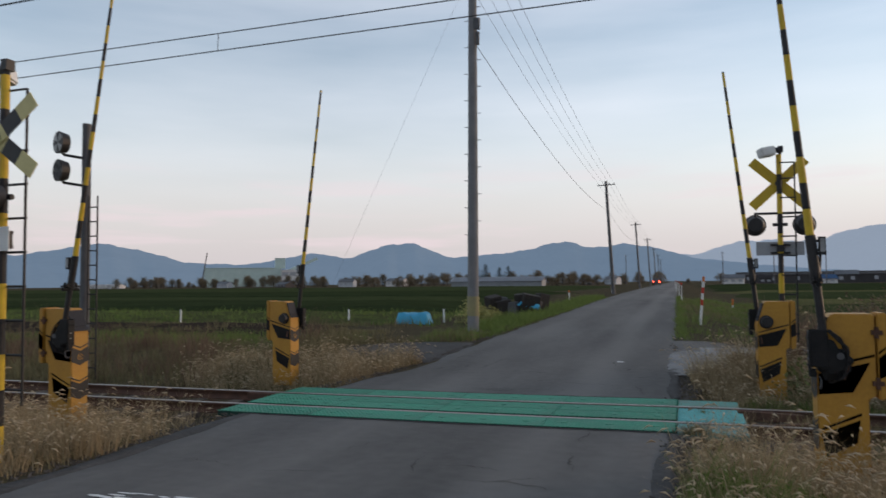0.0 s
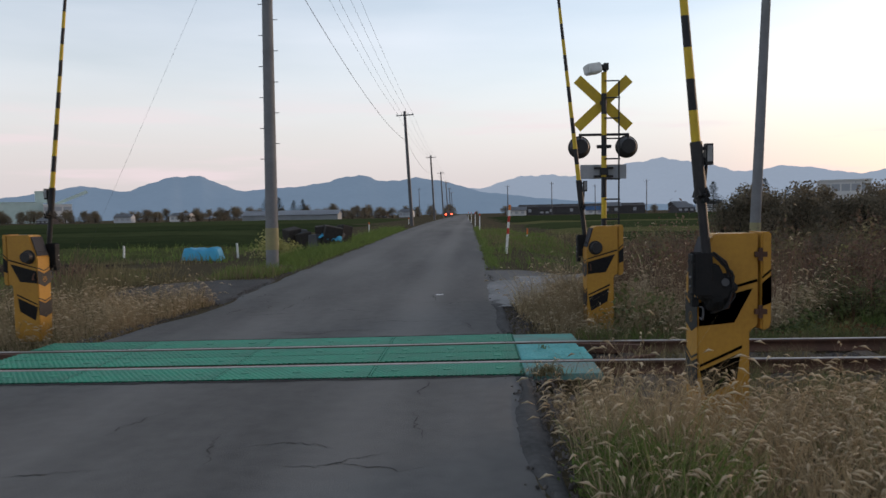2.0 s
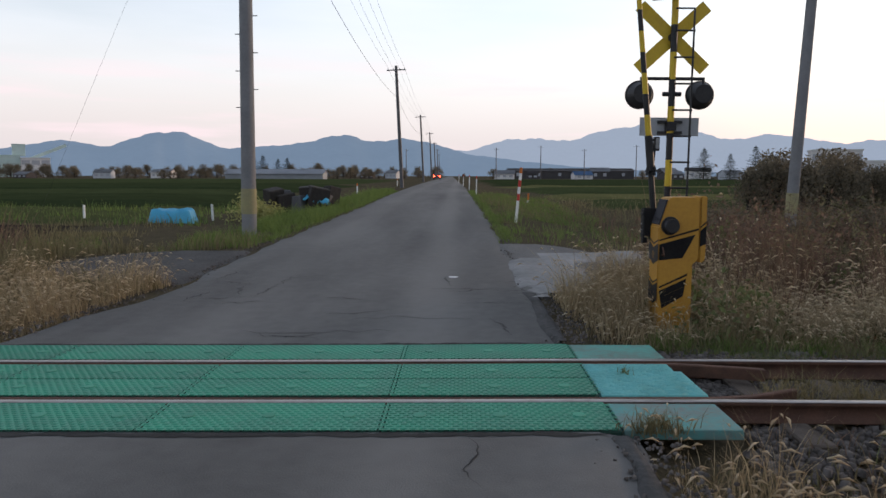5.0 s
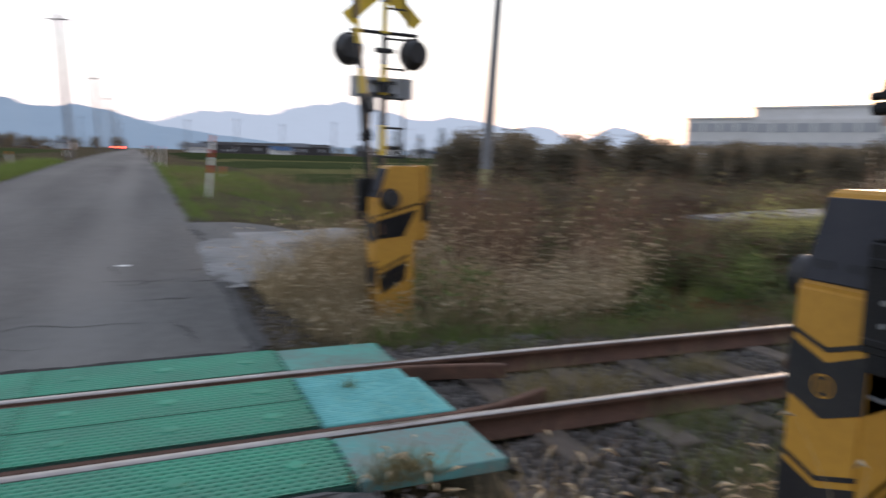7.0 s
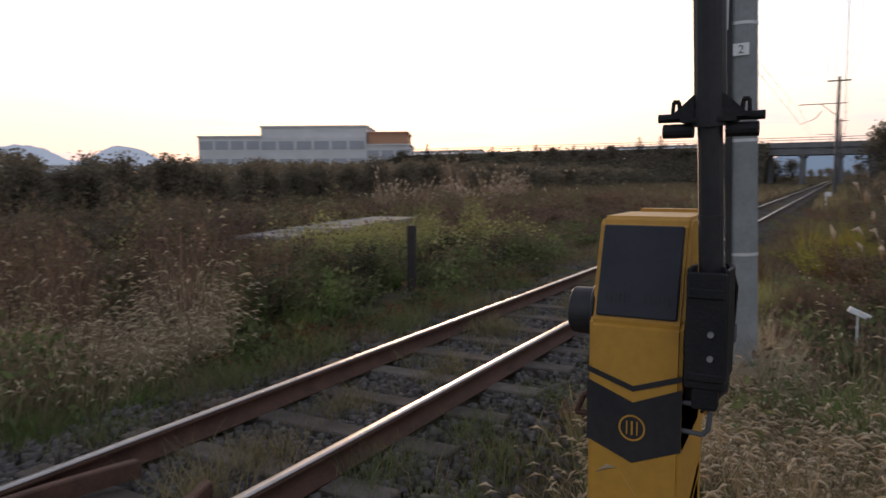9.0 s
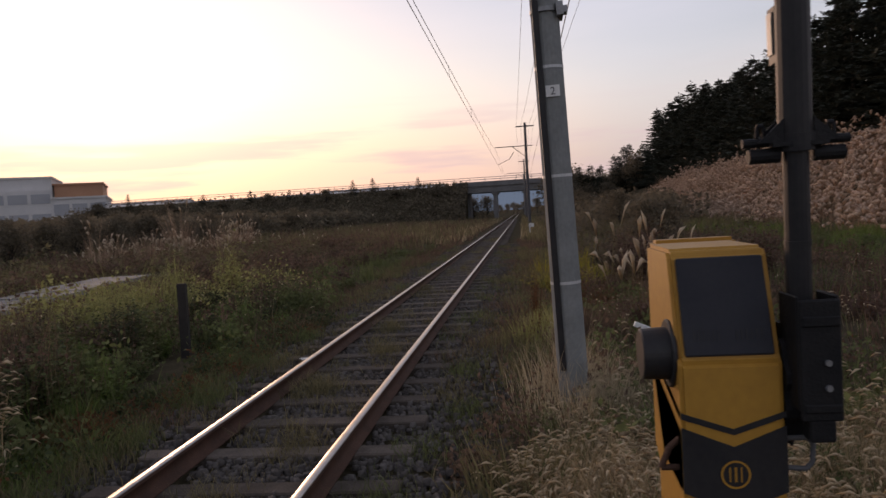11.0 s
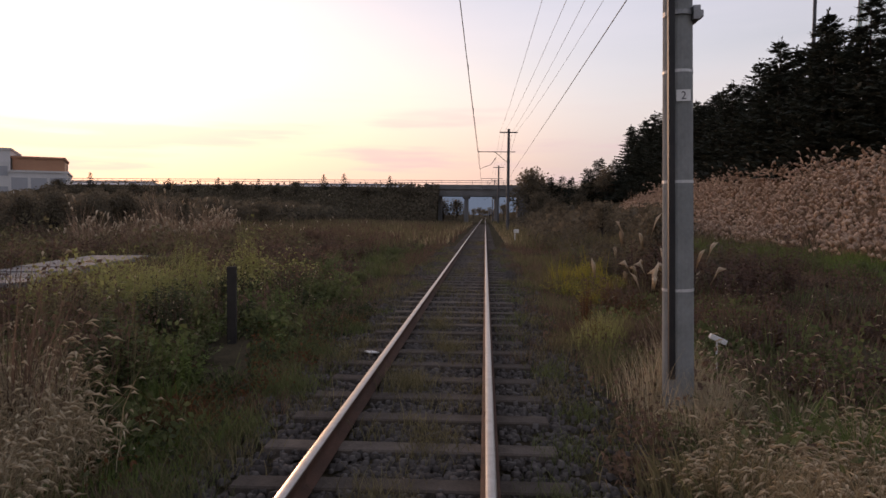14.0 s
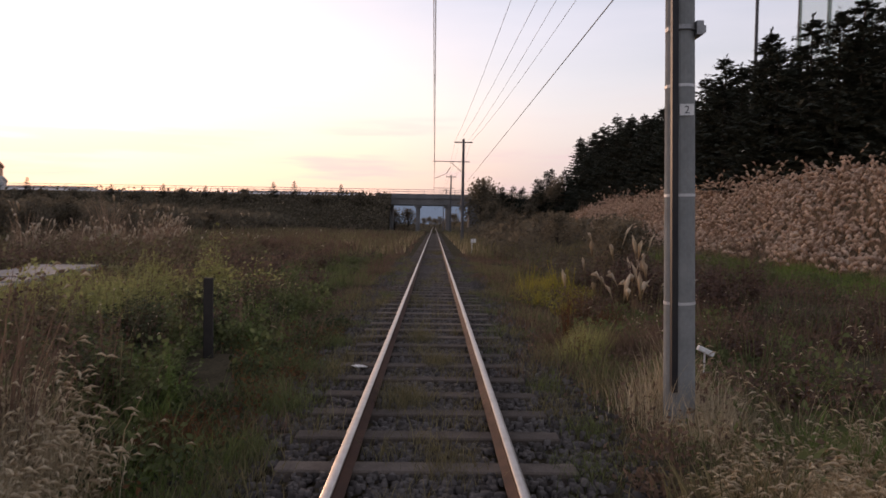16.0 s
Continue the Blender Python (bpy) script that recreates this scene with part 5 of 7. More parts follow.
def leaf_quads(c, size):
    """Leaf quads of random turn at the centres c."""
    n = len(c)
    a, b_ = rng.normal(size=(n, 3)), rng.normal(size=(n, 3))
    a /= np.linalg.norm(a, axis=1)[:, None]
    b_ -= (a * b_).sum(1)[:, None] * a
    b_ /= np.linalg.norm(b_, axis=1)[:, None]
    s = (size * rng.uniform(0.6, 1.4, n))[:, None]
    a, b_ = a * s, b_ * s * 0.55
    v = np.stack([c - a, c - b_, c + a, c + b_], 1).reshape(-1, 3)
    return v, np.arange(4 * n)


n = 5200
ge = rng.uniform(-9.5, 10, n)
gx_ = np.where(rng.random(n) < 0.65, road_right(ge) + rng.normal(0.1, 0.12, n), road_left(ge) - rng.normal(0.1, 0.12, n))
ok = np.abs(ge) > 1.25
v, lp = stones(np.column_stack([gx_, ge, np.maximum(ground_z(gx_, ge), road_surface(gx_, ge) - 0.01) + 0.004])[ok], 0.012)
tagged(new("gravel", raw_mesh("gravel", v, np.full(len(lp) // 4, 4), lp, STONE)), "loose dark gravel along the lane's edges", "gravel", kind="stuff")


# ---- grass and weeds ----
def scatter(n, x0, x1, y0, y1, keep=None, clump=0, sd=0.16):
    """Random places in a rectangle, drawn together into clumps if asked, off the lane, deck and rails."""
    p = np.column_stack([rng.uniform(x0, x1, n), rng.uniform(y0, y1, n)])
    grow, out = np.ones(n), rng.uniform(0, 2 * np.pi, n)
    if clump:
        c = np.column_stack([rng.uniform(x0, x1, clump), rng.uniform(y0, y1, clump)])
        weight = rng.lognormal(0, 0.7, clump)
        k = rng.choice(clump, n, p=weight / weight.sum())
        size = np.clip(rng.lognormal(0, 0.35, clump), 0.45, 1.55)
        d = rng.normal(0, sd, (n, 2)) * np.sqrt(size)[k][:, None]
        p = c[k] + d
        grow = size[k] * np.clip(1.15 - 0.3 * np.hypot(d[:, 0], d[:, 1]) / sd, 0.35, 1.2)
        out = np.arctan2(d[:, 1], d[:, 0])
    x, y = p[:, 0], p[:, 1]
    ok = (x < road_left(y) - 0.08) | (x > road_right(y) + 0.08)
    ok &= ~((np.abs(y) < 1.3) & (x > -6.6) & (x < 1.1))
    ok &= (x < road_left(y) - mouth_left(y) - 0.05) | (x > road_right(y) + mouth_right(y) + 0.05)
    ok &= rng.random(n) < 0.35 + patchy(x, y, 0.8)
    ok &= ~((np.abs(y) < 1.35) & (x < 200))
    ok &= ~((np.abs(y - 9.2 - 0.17 * (x - 14)) < 1.0) & (x > 0.6) & (x < 21))
    # a trodden gap round the wooden post
    ok &= ~((np.abs(y - 0.33 * x - 0.03) < 0.28) & (x > 6.4) & (x < 9.1)) & (np.hypot(x - 8.6, y - 2.75) > 0.5)
    if keep is not None:
        ok &= keep(x, y)
    return np.column_stack([on_ground(p[ok]), grow[ok], out[ok]])


FOX = (0.14, 0.0085, 0.7, SEED)
TALL = (0.16, 0.014, 0.5, SEED)
# pale foxtails on the verges of the crossing
def ragged(x, y):
    """The verge's uneven edge along the lane."""
    return x > road_right(y) + 0.1 + 0.14 * np.sin(y * 2.3) * np.sin(y * 0.9 + 1) + 0.08 * np.sin(y * 7)


grass("dry_grass", scatter(32000, 0.1, 5.0, -7.0, -1.4, lambda x, y: ragged(x, y) & ((y < -2.05 + 0.15 * np.sin(5 * x)) | (x < 1.1)), 420), 0.5, 0.0055, DRY, "pale dry foxtail grass on the verge", 0.65, 0.5, FOX, 0.2)
grass("green_grass", scatter(900, 0.25, 1.1, -4.7, -3.7, ragged, 12), 0.34, 0.011, LUSH, "fresh green grass at the lane's edge", 0.6)
grass("dry_grass", scatter(19000, -13, -5.5, -5.2, -1.42, None, 330), 0.5, 0.009, DRY, "pale dry foxtail grass by the lane", 0.6, 0.4, FOX, 0.25)
grass("dry_grass", scatter(24000, 0.35, 4.8, 1.9, 3.8, lambda x, y: (x > 0.2 + 0.12 * (y - 1.7) + 0.1 * np.sin(3 * y)) & (y > 1.85 + 0.15 * np.sin(4 * x)) & (x < 3.8 + 0.87 * (y - 1.65)), 150, 0.17), 0.46, 0.0095, DRY, "pale dry grass round the barrier", 0.75, 0.4, FOX, 0.16)
grass("dry_grass", scatter(16000, -9.5, -4.95, 1.7, 4.9, None, 150), 0.48, 0.007, DRY, "pale dry grass beside the lane", 0.6, 0.4, FOX, 0.2)
grass("dry_grass", scatter(11000, 2.2, 5.6, -4.6, -2.15, None, 80, 0.2), 0.33, 0.007, DRY, "pale dry grass by the track pole", 0.8, 0.5, FOX, 0.42)
grass("dry_grass", scatter(3600, 5.0, 6.6, -2.9, -1.85, None, 18, 0.16), 0.42, 0.006, PALEDRY, "tuft of pale grass at the pole's foot", 0.5, 0.2, None)
grass("dry_grass", scatter(9000, 2.4, 5.4, 2.2, 4.2, lambda x, y: x < 3.6 + 0.87 * (y - 1.65), 36, 0.16), 0.62, 0.007, PALEDRY, "pale foxtails beside the track", 0.6, 0.4, (0.15, 0.011, 0.7, SEED), 0.4)
grass("green_grass", scatter(6500, 1.2, 4.6, 1.35, 2.2, None, 34, 0.15), 0.18, 0.008, LUSH, "low green grass along the ballast", 0.7)
grass("green_grass", scatter(4500, 4.5, 10, 1.4, 2.5, None, 46, 0.14), 0.17, 0.009, GREEN, "low mixed grass along the ballast", 0.8)
grass("russet_weed", scatter(2600, 4.2, 11, 1.35, 2.3, None, 24, 0.13), 0.2, 0.008, AUTUMN, "rust-red low weeds at the ballast's edge", 0.8, category="weeds")
# brown stalks near the far barrier
grass("russet_weed", scatter(3500, 1.6, 6.5, 2.6, 5.5, None, 60), 0.9, 0.014, RUSSET, "reddish brown dead stalks", 0.35, 0.0, TALL, 0.04, "weeds")
# green and mixed weeds along the track
grass("green_weed", scatter(8000, 1.2, 30, 2.0, 6.0, None, 240, 0.2), 0.34, 0.02, GREEN, "green weeds beside the track", 0.6, category="weeds")
grass("green_weed", scatter(9000, 3.0, 30, -4.0, -1.7, None, 260, 0.25), 0.26, 0.018, OLIVE, "olive weeds beside the ballast", 0.6, category="weeds")
grass("russet_weed", scatter(5000, 8, 40, 1.6, 2.6, None, 160, 0.2), 0.3, 0.012, RUSSET, "rust-coloured grass at the edge of the ballast", 0.6, category="weeds")
grass("russet_weed", scatter(4000, 9, 40, -2.7, -1.6, None, 130, 0.2), 0.3, 0.012, RUSSET, "rust-coloured grass along the ballast", 0.6, category="weeds")
c = np.column_stack([1.4 + 40 * rng.random(60) ** 1.3, rng.uniform(-0.45, 0.45, 60)])
p = c[rng.integers(0, 60, 3000)] + rng.normal(0, 0.11, (3000, 2))
p = p[(np.abs(p[:, 1]) < 0.5) & (p[:, 0] > 1.15)]
grass("green_weed", np.column_stack([p, np.full(len(p), -0.19)]), 0.17, 0.009, OLIVE, "low weeds between the rails", 0.9, category="weeds")
def bedside(n, clumps, x1, h, w, material, label):
    """Tufts that creep over the ballast and the sleepers' ends."""
    c = np.column_stack([1.3 + x1 * rng.random(clumps) ** 1.4, np.sign(rng.normal(size=clumps)) * rng.uniform(0.85, 2.0, clumps)])
    p = c[rng.integers(0, clumps, n)] + rng.normal(0, 0.13, (n, 2)) * np.array([1.6, 1.0])
    p = p[(np.abs(p[:, 1]) > 0.68) & (p[:, 0] > 1.2) & ~((p[:, 0] < 4.5) & (p[:, 1] < 0) & (rng.random(len(p)) < 0.75))]
    grass("track_weed", np.column_stack([p, -0.2 + 0.02 * rng.random(len(p))]), h, w, material, label, 0.9, category="weeds")


def tufts(places, n, sd, h, w, material, label):
    """A few tufts at given places on the ballast."""
    c = np.array(places)
    p = c[rng.integers(0, len(c), n)] + rng.normal(0, sd, (n, 2)) * np.array([1.5, 1.0])
    p = p[np.abs(np.abs(p[:, 1]) - RAIL_Y) > 0.06]
    grass("track_weed", np.column_stack([p, np.full(len(p), -0.2)]), h, w, material, label, 0.9, category="weeds")


tufts([(3.3, 0.1), (4.4, -0.15), (2.3, -0.05), (6.2, 0.2), (8.0, -0.1), (9.8, 0.15)], 2600, 0.13, 0.17, 0.006, OLIVE, "olive tufts between the rails")
tufts([(2.5, -0.85), (3.4, -0.95), (3.0, -1.3), (4.4, -1.1), (5.4, -1.35), (6.8, -1.2), (2.2, -1.4)], 1900, 0.12, 0.15, 0.006, GREEN, "green tufts beside the rail")
tufts([(2.2, 1.25), (3.4, 1.3), (4.6, 1.35), (5.9, 1.3), (7.6, 1.4), (9.4, 1.35)], 2600, 0.13, 0.15, 0.007, GREEN, "green tufts along the far rail")
bedside(7500, 95, 34, 0.16, 0.008, OLIVE, "low olive tufts on the ballast")
bedside(4500, 60, 34, 0.15, 0.008, GREEN, "low green tufts on the ballast")
bedside(4000, 60, 38, 0.16, 0.007, RUSSET, "low rust-coloured tufts on the ballast")
grass("russet_weed", scatter(2600, 8.8, 10.6, -3.0, -1.75, None, 5, 0.24), 0.45, 0.009, RUSSET, "russet bush of grass beside the ballast", 0.5, category="weeds")
grass("lime_weed", scatter(1200, 8.5, 10.0, -2.6, -1.75, None, 3, 0.2), 0.42, 0.009, LIME, "yellow-green grass beside the ballast", 0.5, category="weeds")
grass("green_grass", scatter(4500, 2.0, 5.6, -4.6, -1.9, None, 60, 0.2), 0.26, 0.01, GREEN, "green grass among the foxtails", 0.7)
grass("lush_weed", scatter(900, 4.2, 5.2, -3.4, -2.7, None, 3, 0.16), 0.35, 0.02, LUSH, "bright green leafy tuft near the pole", 0.7, category="weeds")
grass("lush_weed", scatter(1700, 4.5, 10, 2.2, 3.8, None, 12, 0.14), 0.38, 0.012, LUSH, "bright green grass tufts by the track", 0.6, category="weeds")
grass("foxtail", scatter(150, 3, 14, 2.6, 7.5, None, 30, 0.3), 0.85, 0.006, DRY, "scattered pale foxtail stalks", 0.5, 0.3, FOX, 0.9)
grass("foxtail", scatter(200, 5, 14, -8, -2.8, None, 30, 0.3), 0.6, 0.006, DRY, "scattered pale foxtail stalks", 0.5, 0.3, FOX, 0.9)
# brown scrub of the waste ground
grass("russet_weed", scatter(10000, 3, 46, 4.5, 21, None, 400, 0.35), 0.5, 0.022, RUSSET, "reddish brown weeds on waste ground", 0.4, category="weeds")
grass("olive_weed", scatter(10000, 3, 46, 4.0, 20, None, 300, 0.4), 0.42, 0.022, OLIVE, "olive green weeds on waste ground", 0.5, category="weeds")
grass("lime_weed", scatter(2600, 10, 14.5, 4.9, 7.4, None, 18, 0.4), 1.05, 0.012, LIME, "yellow-green feathery weeds", 0.5, category="weeds")
grass("russet_weed", scatter(14000, 6, 44, -11.0, -3.2, None, 400, 0.3), 0.4, 0.022, RUSSET, "dark reddish weeds below the bank", 0.5, category="weeds")
grass("green_weed", scatter(9000, 5, 40, -14.5, -3.0, None, 200, 0.4), 0.4, 0.022, GREEN, "green weeds below the bank", 0.5, category="weeds")
grass("green_weed", scatter(15000, 10, 50, -15.6, -10.6, None, 260, 0.45), 0.32, 0.03, LUSH, "green grass at the foot of the bank", 0.5, category="weeds")
grass("goldenrod", scatter(1100, 16, 20, -3.6, -2.4, None, 7, 0.2), 0.55, 0.022, GOLD, "yellow-green goldenrod beside the track", 0.3, category="weeds")
# pampas grass
PL = (0.8, 0.055, 0.25, WHITEPLUME)
grass("reed_bank", scatter(30000, 10, 100, -23, -15.4, None, 1500, 0.5), 0.95, 0.035, BANK, "tan reeds covering the bank", 0.5, 0.2)
grass("pampas_grass", scatter(17000, 10, 90, -23, -15.0, None, 1400, 0.5), 1.1, 0.012, BANK, "pinkish tan pampas grass with soft plumes on the bank", 0.5, 0.2, (0.8, 0.085, 0.4, PLUME), 0.85)
grass("pampas_grass", scatter(240, 12.5, 17, -5.2, -3.2, None, 6, 0.35), 1.3, 0.012, OLIVE, "pampas grass with white plumes near the track", 0.3, 0.0, (1.15, 0.055, 0.22, WHITEPLUME), 0.15)
grass("pampas_grass", scatter(2600, 27, 44, 13.8, 17.5, None, 30, 0.4), 1.45, 0.022, BANK, "tan pampas grass with pale plumes", 0.3, 0.0, PL, 0.13)
grass("pampas_grass", scatter(160, 22, 60, 8, 16, None, 40, 0.6), 1.3, 0.014, OLIVE, "scattered pampas stalks with pale plumes", 0.3, 0.0, (0.6, 0.05, 0.25, WHITEPLUME), 0.3)
# verges and fields beyond the crossing
grass("green_grass", scatter(42000, -9.5, -4.8, 8.1, 40, lambda x, y: (x > road_left(y) - 2.2 + 0.4 * np.sin(y)), 420, 0.25), 0.25, 0.018, LUSH, "green verge grass beside the lane", 0.9)
grass("green_grass", scatter(12000, 0.0, 5.5, 9.4, 36, lambda x, y: (x < road_right(y) + 4), 260, 0.28), 0.24, 0.016, LUSH, "green verge grass beside the lane", 0.9)
grass("olive_weed", scatter(5000, 0.2, 6.5, 9.4, 30, None, 90, 0.3), 0.26, 0.014, OLIVE, "olive tufts in the lane's verge", 0.9, category="weeds")
ve = rng.uniform(9.2, 40, 5200)
vx = np.where(rng.random(5200) < 0.5, road_right(ve) + rng.normal(0.1, 0.1, 5200), road_left(ve) - rng.normal(0.1, 0.1, 5200))
grass("short_grass", on_ground(np.column_stack([vx, ve])), 0.14, 0.014, LUSH, "short grass creeping over the lane's edge", 0.9)
grass("olive_weed", scatter(14000, -22, -5, 3.5, 9.5, None, 300, 0.35), 0.35, 0.02, OLIVE, "low olive weeds along the field's edge", 0.5, category="weeds")
grass("green_grass", scatter(7000, -22, -9, 7.5, 11, None, 0), 0.3, 0.02, LUSH, "green grass strip along the field", 0.5)
grass("olive_weed", scatter(9000, -24, -6, 1.6, 4.0, None, 200, 0.3), 0.4, 0.018, OLIVE, "weeds beside the western track", 0.5, category="weeds")
grass("russet_weed", scatter(3500, -20, -9, 2.2, 8, None, 40, 0.4), 0.7, 0.02, RUSSET, "brown weeds by the western track", 0.5, category="weeds")



def leafy_weeds(pts, h, size, material, label):
    """Broad-leaved weeds: small leaves spread up the height of each plant."""
    c = pts[:, :3] + np.column_stack([rng.normal(0, 0.05, (len(pts), 2)), rng.random(len(pts)) ** 0.8 * h * pts[:, 3] * (0.4 + patchy(pts[:, 0], pts[:, 1], 1.4)) * low(pts)])
    v, lp = leaf_quads(c, size)
    tagged(new("leafy_weed", raw_mesh("leafy_weed", v, np.full(len(pts), 4), lp, material)), label, "weeds", kind="stuff")


def shrubs(name, pts, h, w, material, label, stems=26, leaves=14, size=0.035, head=None, stalk=None):
    """Bushy weeds: stems that fan out from each foot, with leaves up their length."""
    n = len(pts)
    hs = h * np.clip(rng.lognormal(0, 0.28, n), 0.5, 1.6) * np.where(pts[:, 0] > 9, low(pts), 1.0)
    ws = w * np.clip(rng.lognormal(0, 0.3, n), 0.5, 1.7)
    k = np.repeat(np.arange(n), stems)
    m = len(k)
    a, rr = rng.uniform(0, 2 * np.pi, m), np.sqrt(rng.random(m))
    sh = hs[k] * (1 - 0.45 * rr**2) * rng.uniform(0.7, 1.12, m)
    out = np.column_stack([np.cos(a), np.sin(a)]) * (rr * ws[k])[:, None]
    foot = pts[k, :2] + 0.3 * out
    t = rng.uniform(0.12, 1.0, (m, leaves)) ** 0.8
    xy = foot[:, None] + 0.7 * out[:, None] * (t**1.3)[..., None] + rng.normal(0, 0.02, (m, leaves, 2))
    p = np.concatenate([xy, (pts[k, 2, None] - 0.02 + sh[:, None] * t)[..., None]], -1).reshape(-1, 3)
    nl = len(p)
    b = rng.uniform(0, 2 * np.pi, nl)
    s = size * rng.uniform(0.6, 1.4, nl) * (1.3 - 0.6 * t.ravel())
    d = np.column_stack([np.cos(b), np.sin(b), rng.uniform(-0.35, 0.6, nl)]) * s[:, None] * 1.6
    e = np.column_stack([-np.sin(b), np.cos(b), rng.normal(0, 0.35, nl)]) * s[:, None] * 0.5
    v = np.stack([p, p + 0.5 * d + e, p + d, p + 0.5 * d - e], 1).reshape(-1, 3)
    foot3 = np.column_stack([foot, pts[k, 2] - 0.03])
    tips = np.column_stack([foot + 0.7 * out, pts[k, 2] - 0.02 + sh])
    wv = np.column_stack([-np.sin(a), np.cos(a), np.zeros(m)]) * 0.0035 * (1 + size * 8)
    sv = np.stack([foot3 - wv, foot3 + wv, tips + 0.4 * wv, tips - 0.4 * wv], 1).reshape(-1, 3)
    loops, nf = np.arange(len(v) + len(sv)), np.full((len(v) + len(sv)) // 4, 4)
    slot = np.concatenate([np.zeros(nl, np.int32), np.ones(m, np.int32)])
    v = np.concatenate([v, sv])
    mats = [material, stalk or material]
    if head:
        pick = rng.random(m) < 0.5
        hv, hl = heads(tips[pick], a[pick], *head[:3])
        loops, nf = np.concatenate([loops, hl + len(v)]), np.concatenate([nf, np.full(len(hl) // 3, 3)])
        slot, v = np.concatenate([slot, np.full(len(hl) // 3, 2, np.int32)]), np.concatenate([v, hv])
        mats.append(head[3])
    me = raw_mesh(name, v, nf, loops, mats)
    me.polygons.foreach_set("material_index", slot)
    return tagged(new(name, me), label, "shrubs", kind="stuff")


# bushy weeds on both sides of the track
shrubs("green_shrubs", scatter(64, 4.9, 13, 2.5, 6.4), 0.6, 0.34, GREEN, "bushy green weeds beside the track", 30, 16, 0.042, None, OLIVE)
shrubs("dark_green_shrubs", scatter(46, 4.8, 14, 2.7, 7.0), 0.62, 0.36, DARKGREEN, "dark green leafy bushes beside the track", 30, 16, 0.045, None, DARKRUSSET)
shrubs("tall_stalks", scatter(34, 4.4, 12, 2.4, 6.0), 0.85, 0.3, OLIVE, "thin dry stalks with small seed heads", 9, 4, 0.02, (0.06, 0.012, 0.3, SEED), RUSSET)
shrubs("tall_stalks", scatter(40, 5.5, 16, -8, -2.8), 0.6, 0.3, OLIVE, "thin dry stalks with small seed heads", 9, 4, 0.02, (0.06, 0.012, 0.3, SEED), RUSSET)
shrubs("lush_shrubs", scatter(30, 5.0, 11.5, 2.1, 4.6), 0.44, 0.24, LUSH, "fresh green bushy weeds beside the track", 26, 14, 0.03)
shrubs("russet_shrubs", scatter(26, 4.6, 13, 3.0, 7.0), 0.75, 0.3, RUSSET, "brown bushy weeds with dead stalks", 22, 12, 0.028, (0.07, 0.012, 0.3, AUTUMN), DARKRUSSET)
shrubs("lime_shrubs", scatter(14, 9.8, 14.5, 4.6, 7.0), 1.0, 0.55, LIME, "yellow-green feathery bushes", 60, 20, 0.036)
shrubs("thicket", scatter(26, 3.0, 9.5, 4.4, 6.6), 0.95, 0.5, OLIVE, "dark olive thicket behind the barrier", 34, 16, 0.04, None, DARKRUSSET)
shrubs("thicket", scatter(24, 2.6, 9.5, 4.2, 6.6), 1.0, 0.45, DARKRUSSET, "dark reddish thicket behind the barrier", 34, 15, 0.036, (0.08, 0.013, 0.3, AUTUMN), DARKRUSSET)
shrubs("thicket", scatter(30, 4, 16, 9.8, 16), 1.05, 0.7, HEDGE, "dark scrub beyond the side lane", 34, 14, 0.06)
shrubs("waste_scrub", scatter(60, 10, 44, 8, 21), 0.8, 0.8, RUSSET, "reddish brown scrub on waste ground", 30, 12, 0.07)
shrubs("waste_scrub", scatter(60, 10, 44, 6, 21), 0.7, 0.8, OLIVE, "olive scrub on waste ground", 30, 12, 0.07)
shrubs("waste_scrub", scatter(30, 13, 40, 3.0, 9), 0.55, 0.6, DARKRUSSET, "dark russet scrub beside the track", 28, 12, 0.05)
shrubs("waste_scrub", scatter(24, 12, 34, 2.4, 5), 0.45, 0.5, GREEN, "low green scrub beside the track", 28, 12, 0.045)
shrubs("russet_shrubs", scatter(70, 6.6, 19, -9.5, -3.4), 0.42, 0.5, DARKRUSSET, "dark reddish brown shrubs below the bank", 30, 14, 0.036, None, AUTUMN)
shrubs("russet_shrubs", scatter(20, 6.2, 16, -8.0, -3.2), 0.46, 0.4, RUSSET, "brown shrubs with dead stalks", 24, 12, 0.032, (0.06, 0.01, 0.3, AUTUMN), DARKRUSSET)
shrubs("autumn_shrubs", scatter(9, 8.8, 13.5, -3.6, -1.9), 0.55, 0.35, AUTUMN, "rust-orange bush of weeds beside the ballast", 36, 14, 0.026)
shrubs("lime_shrubs", scatter(8, 13, 21, -3.8, -2.3), 0.5, 0.4, GOLD, "yellow-green goldenrod bushes beside the track", 36, 14, 0.035)
shrubs("green_shrubs", scatter(26, 3.2, 9.5, -4.8, -2.6), 0.3, 0.28, GREEN, "low leafy green weeds near the pole", 22, 12, 0.032)
shrubs("green_shrubs", scatter(40, 10, 34, -14, -9), 0.4, 0.6, GREEN, "low green growth at the foot of the bank", 22, 10, 0.06)
shrubs("dark_scrub", scatter(44, 17, 52, -9, -3.6), 0.95, 0.8, HEDGE, "dark scrub along the track", 30, 12, 0.08)
shrubs("dark_scrub", scatter(16, 14, 22, -7.5, -4.2), 1.15, 0.6, DARKRUSSET, "tall dark scrub behind the pampas grass", 36, 14, 0.06)
shrubs("green_shrubs", scatter(26, -16, -6.8, 3, 9), 0.5, 0.4, OLIVE, "olive bushy weeds by the western lane", 22, 12, 0.04)
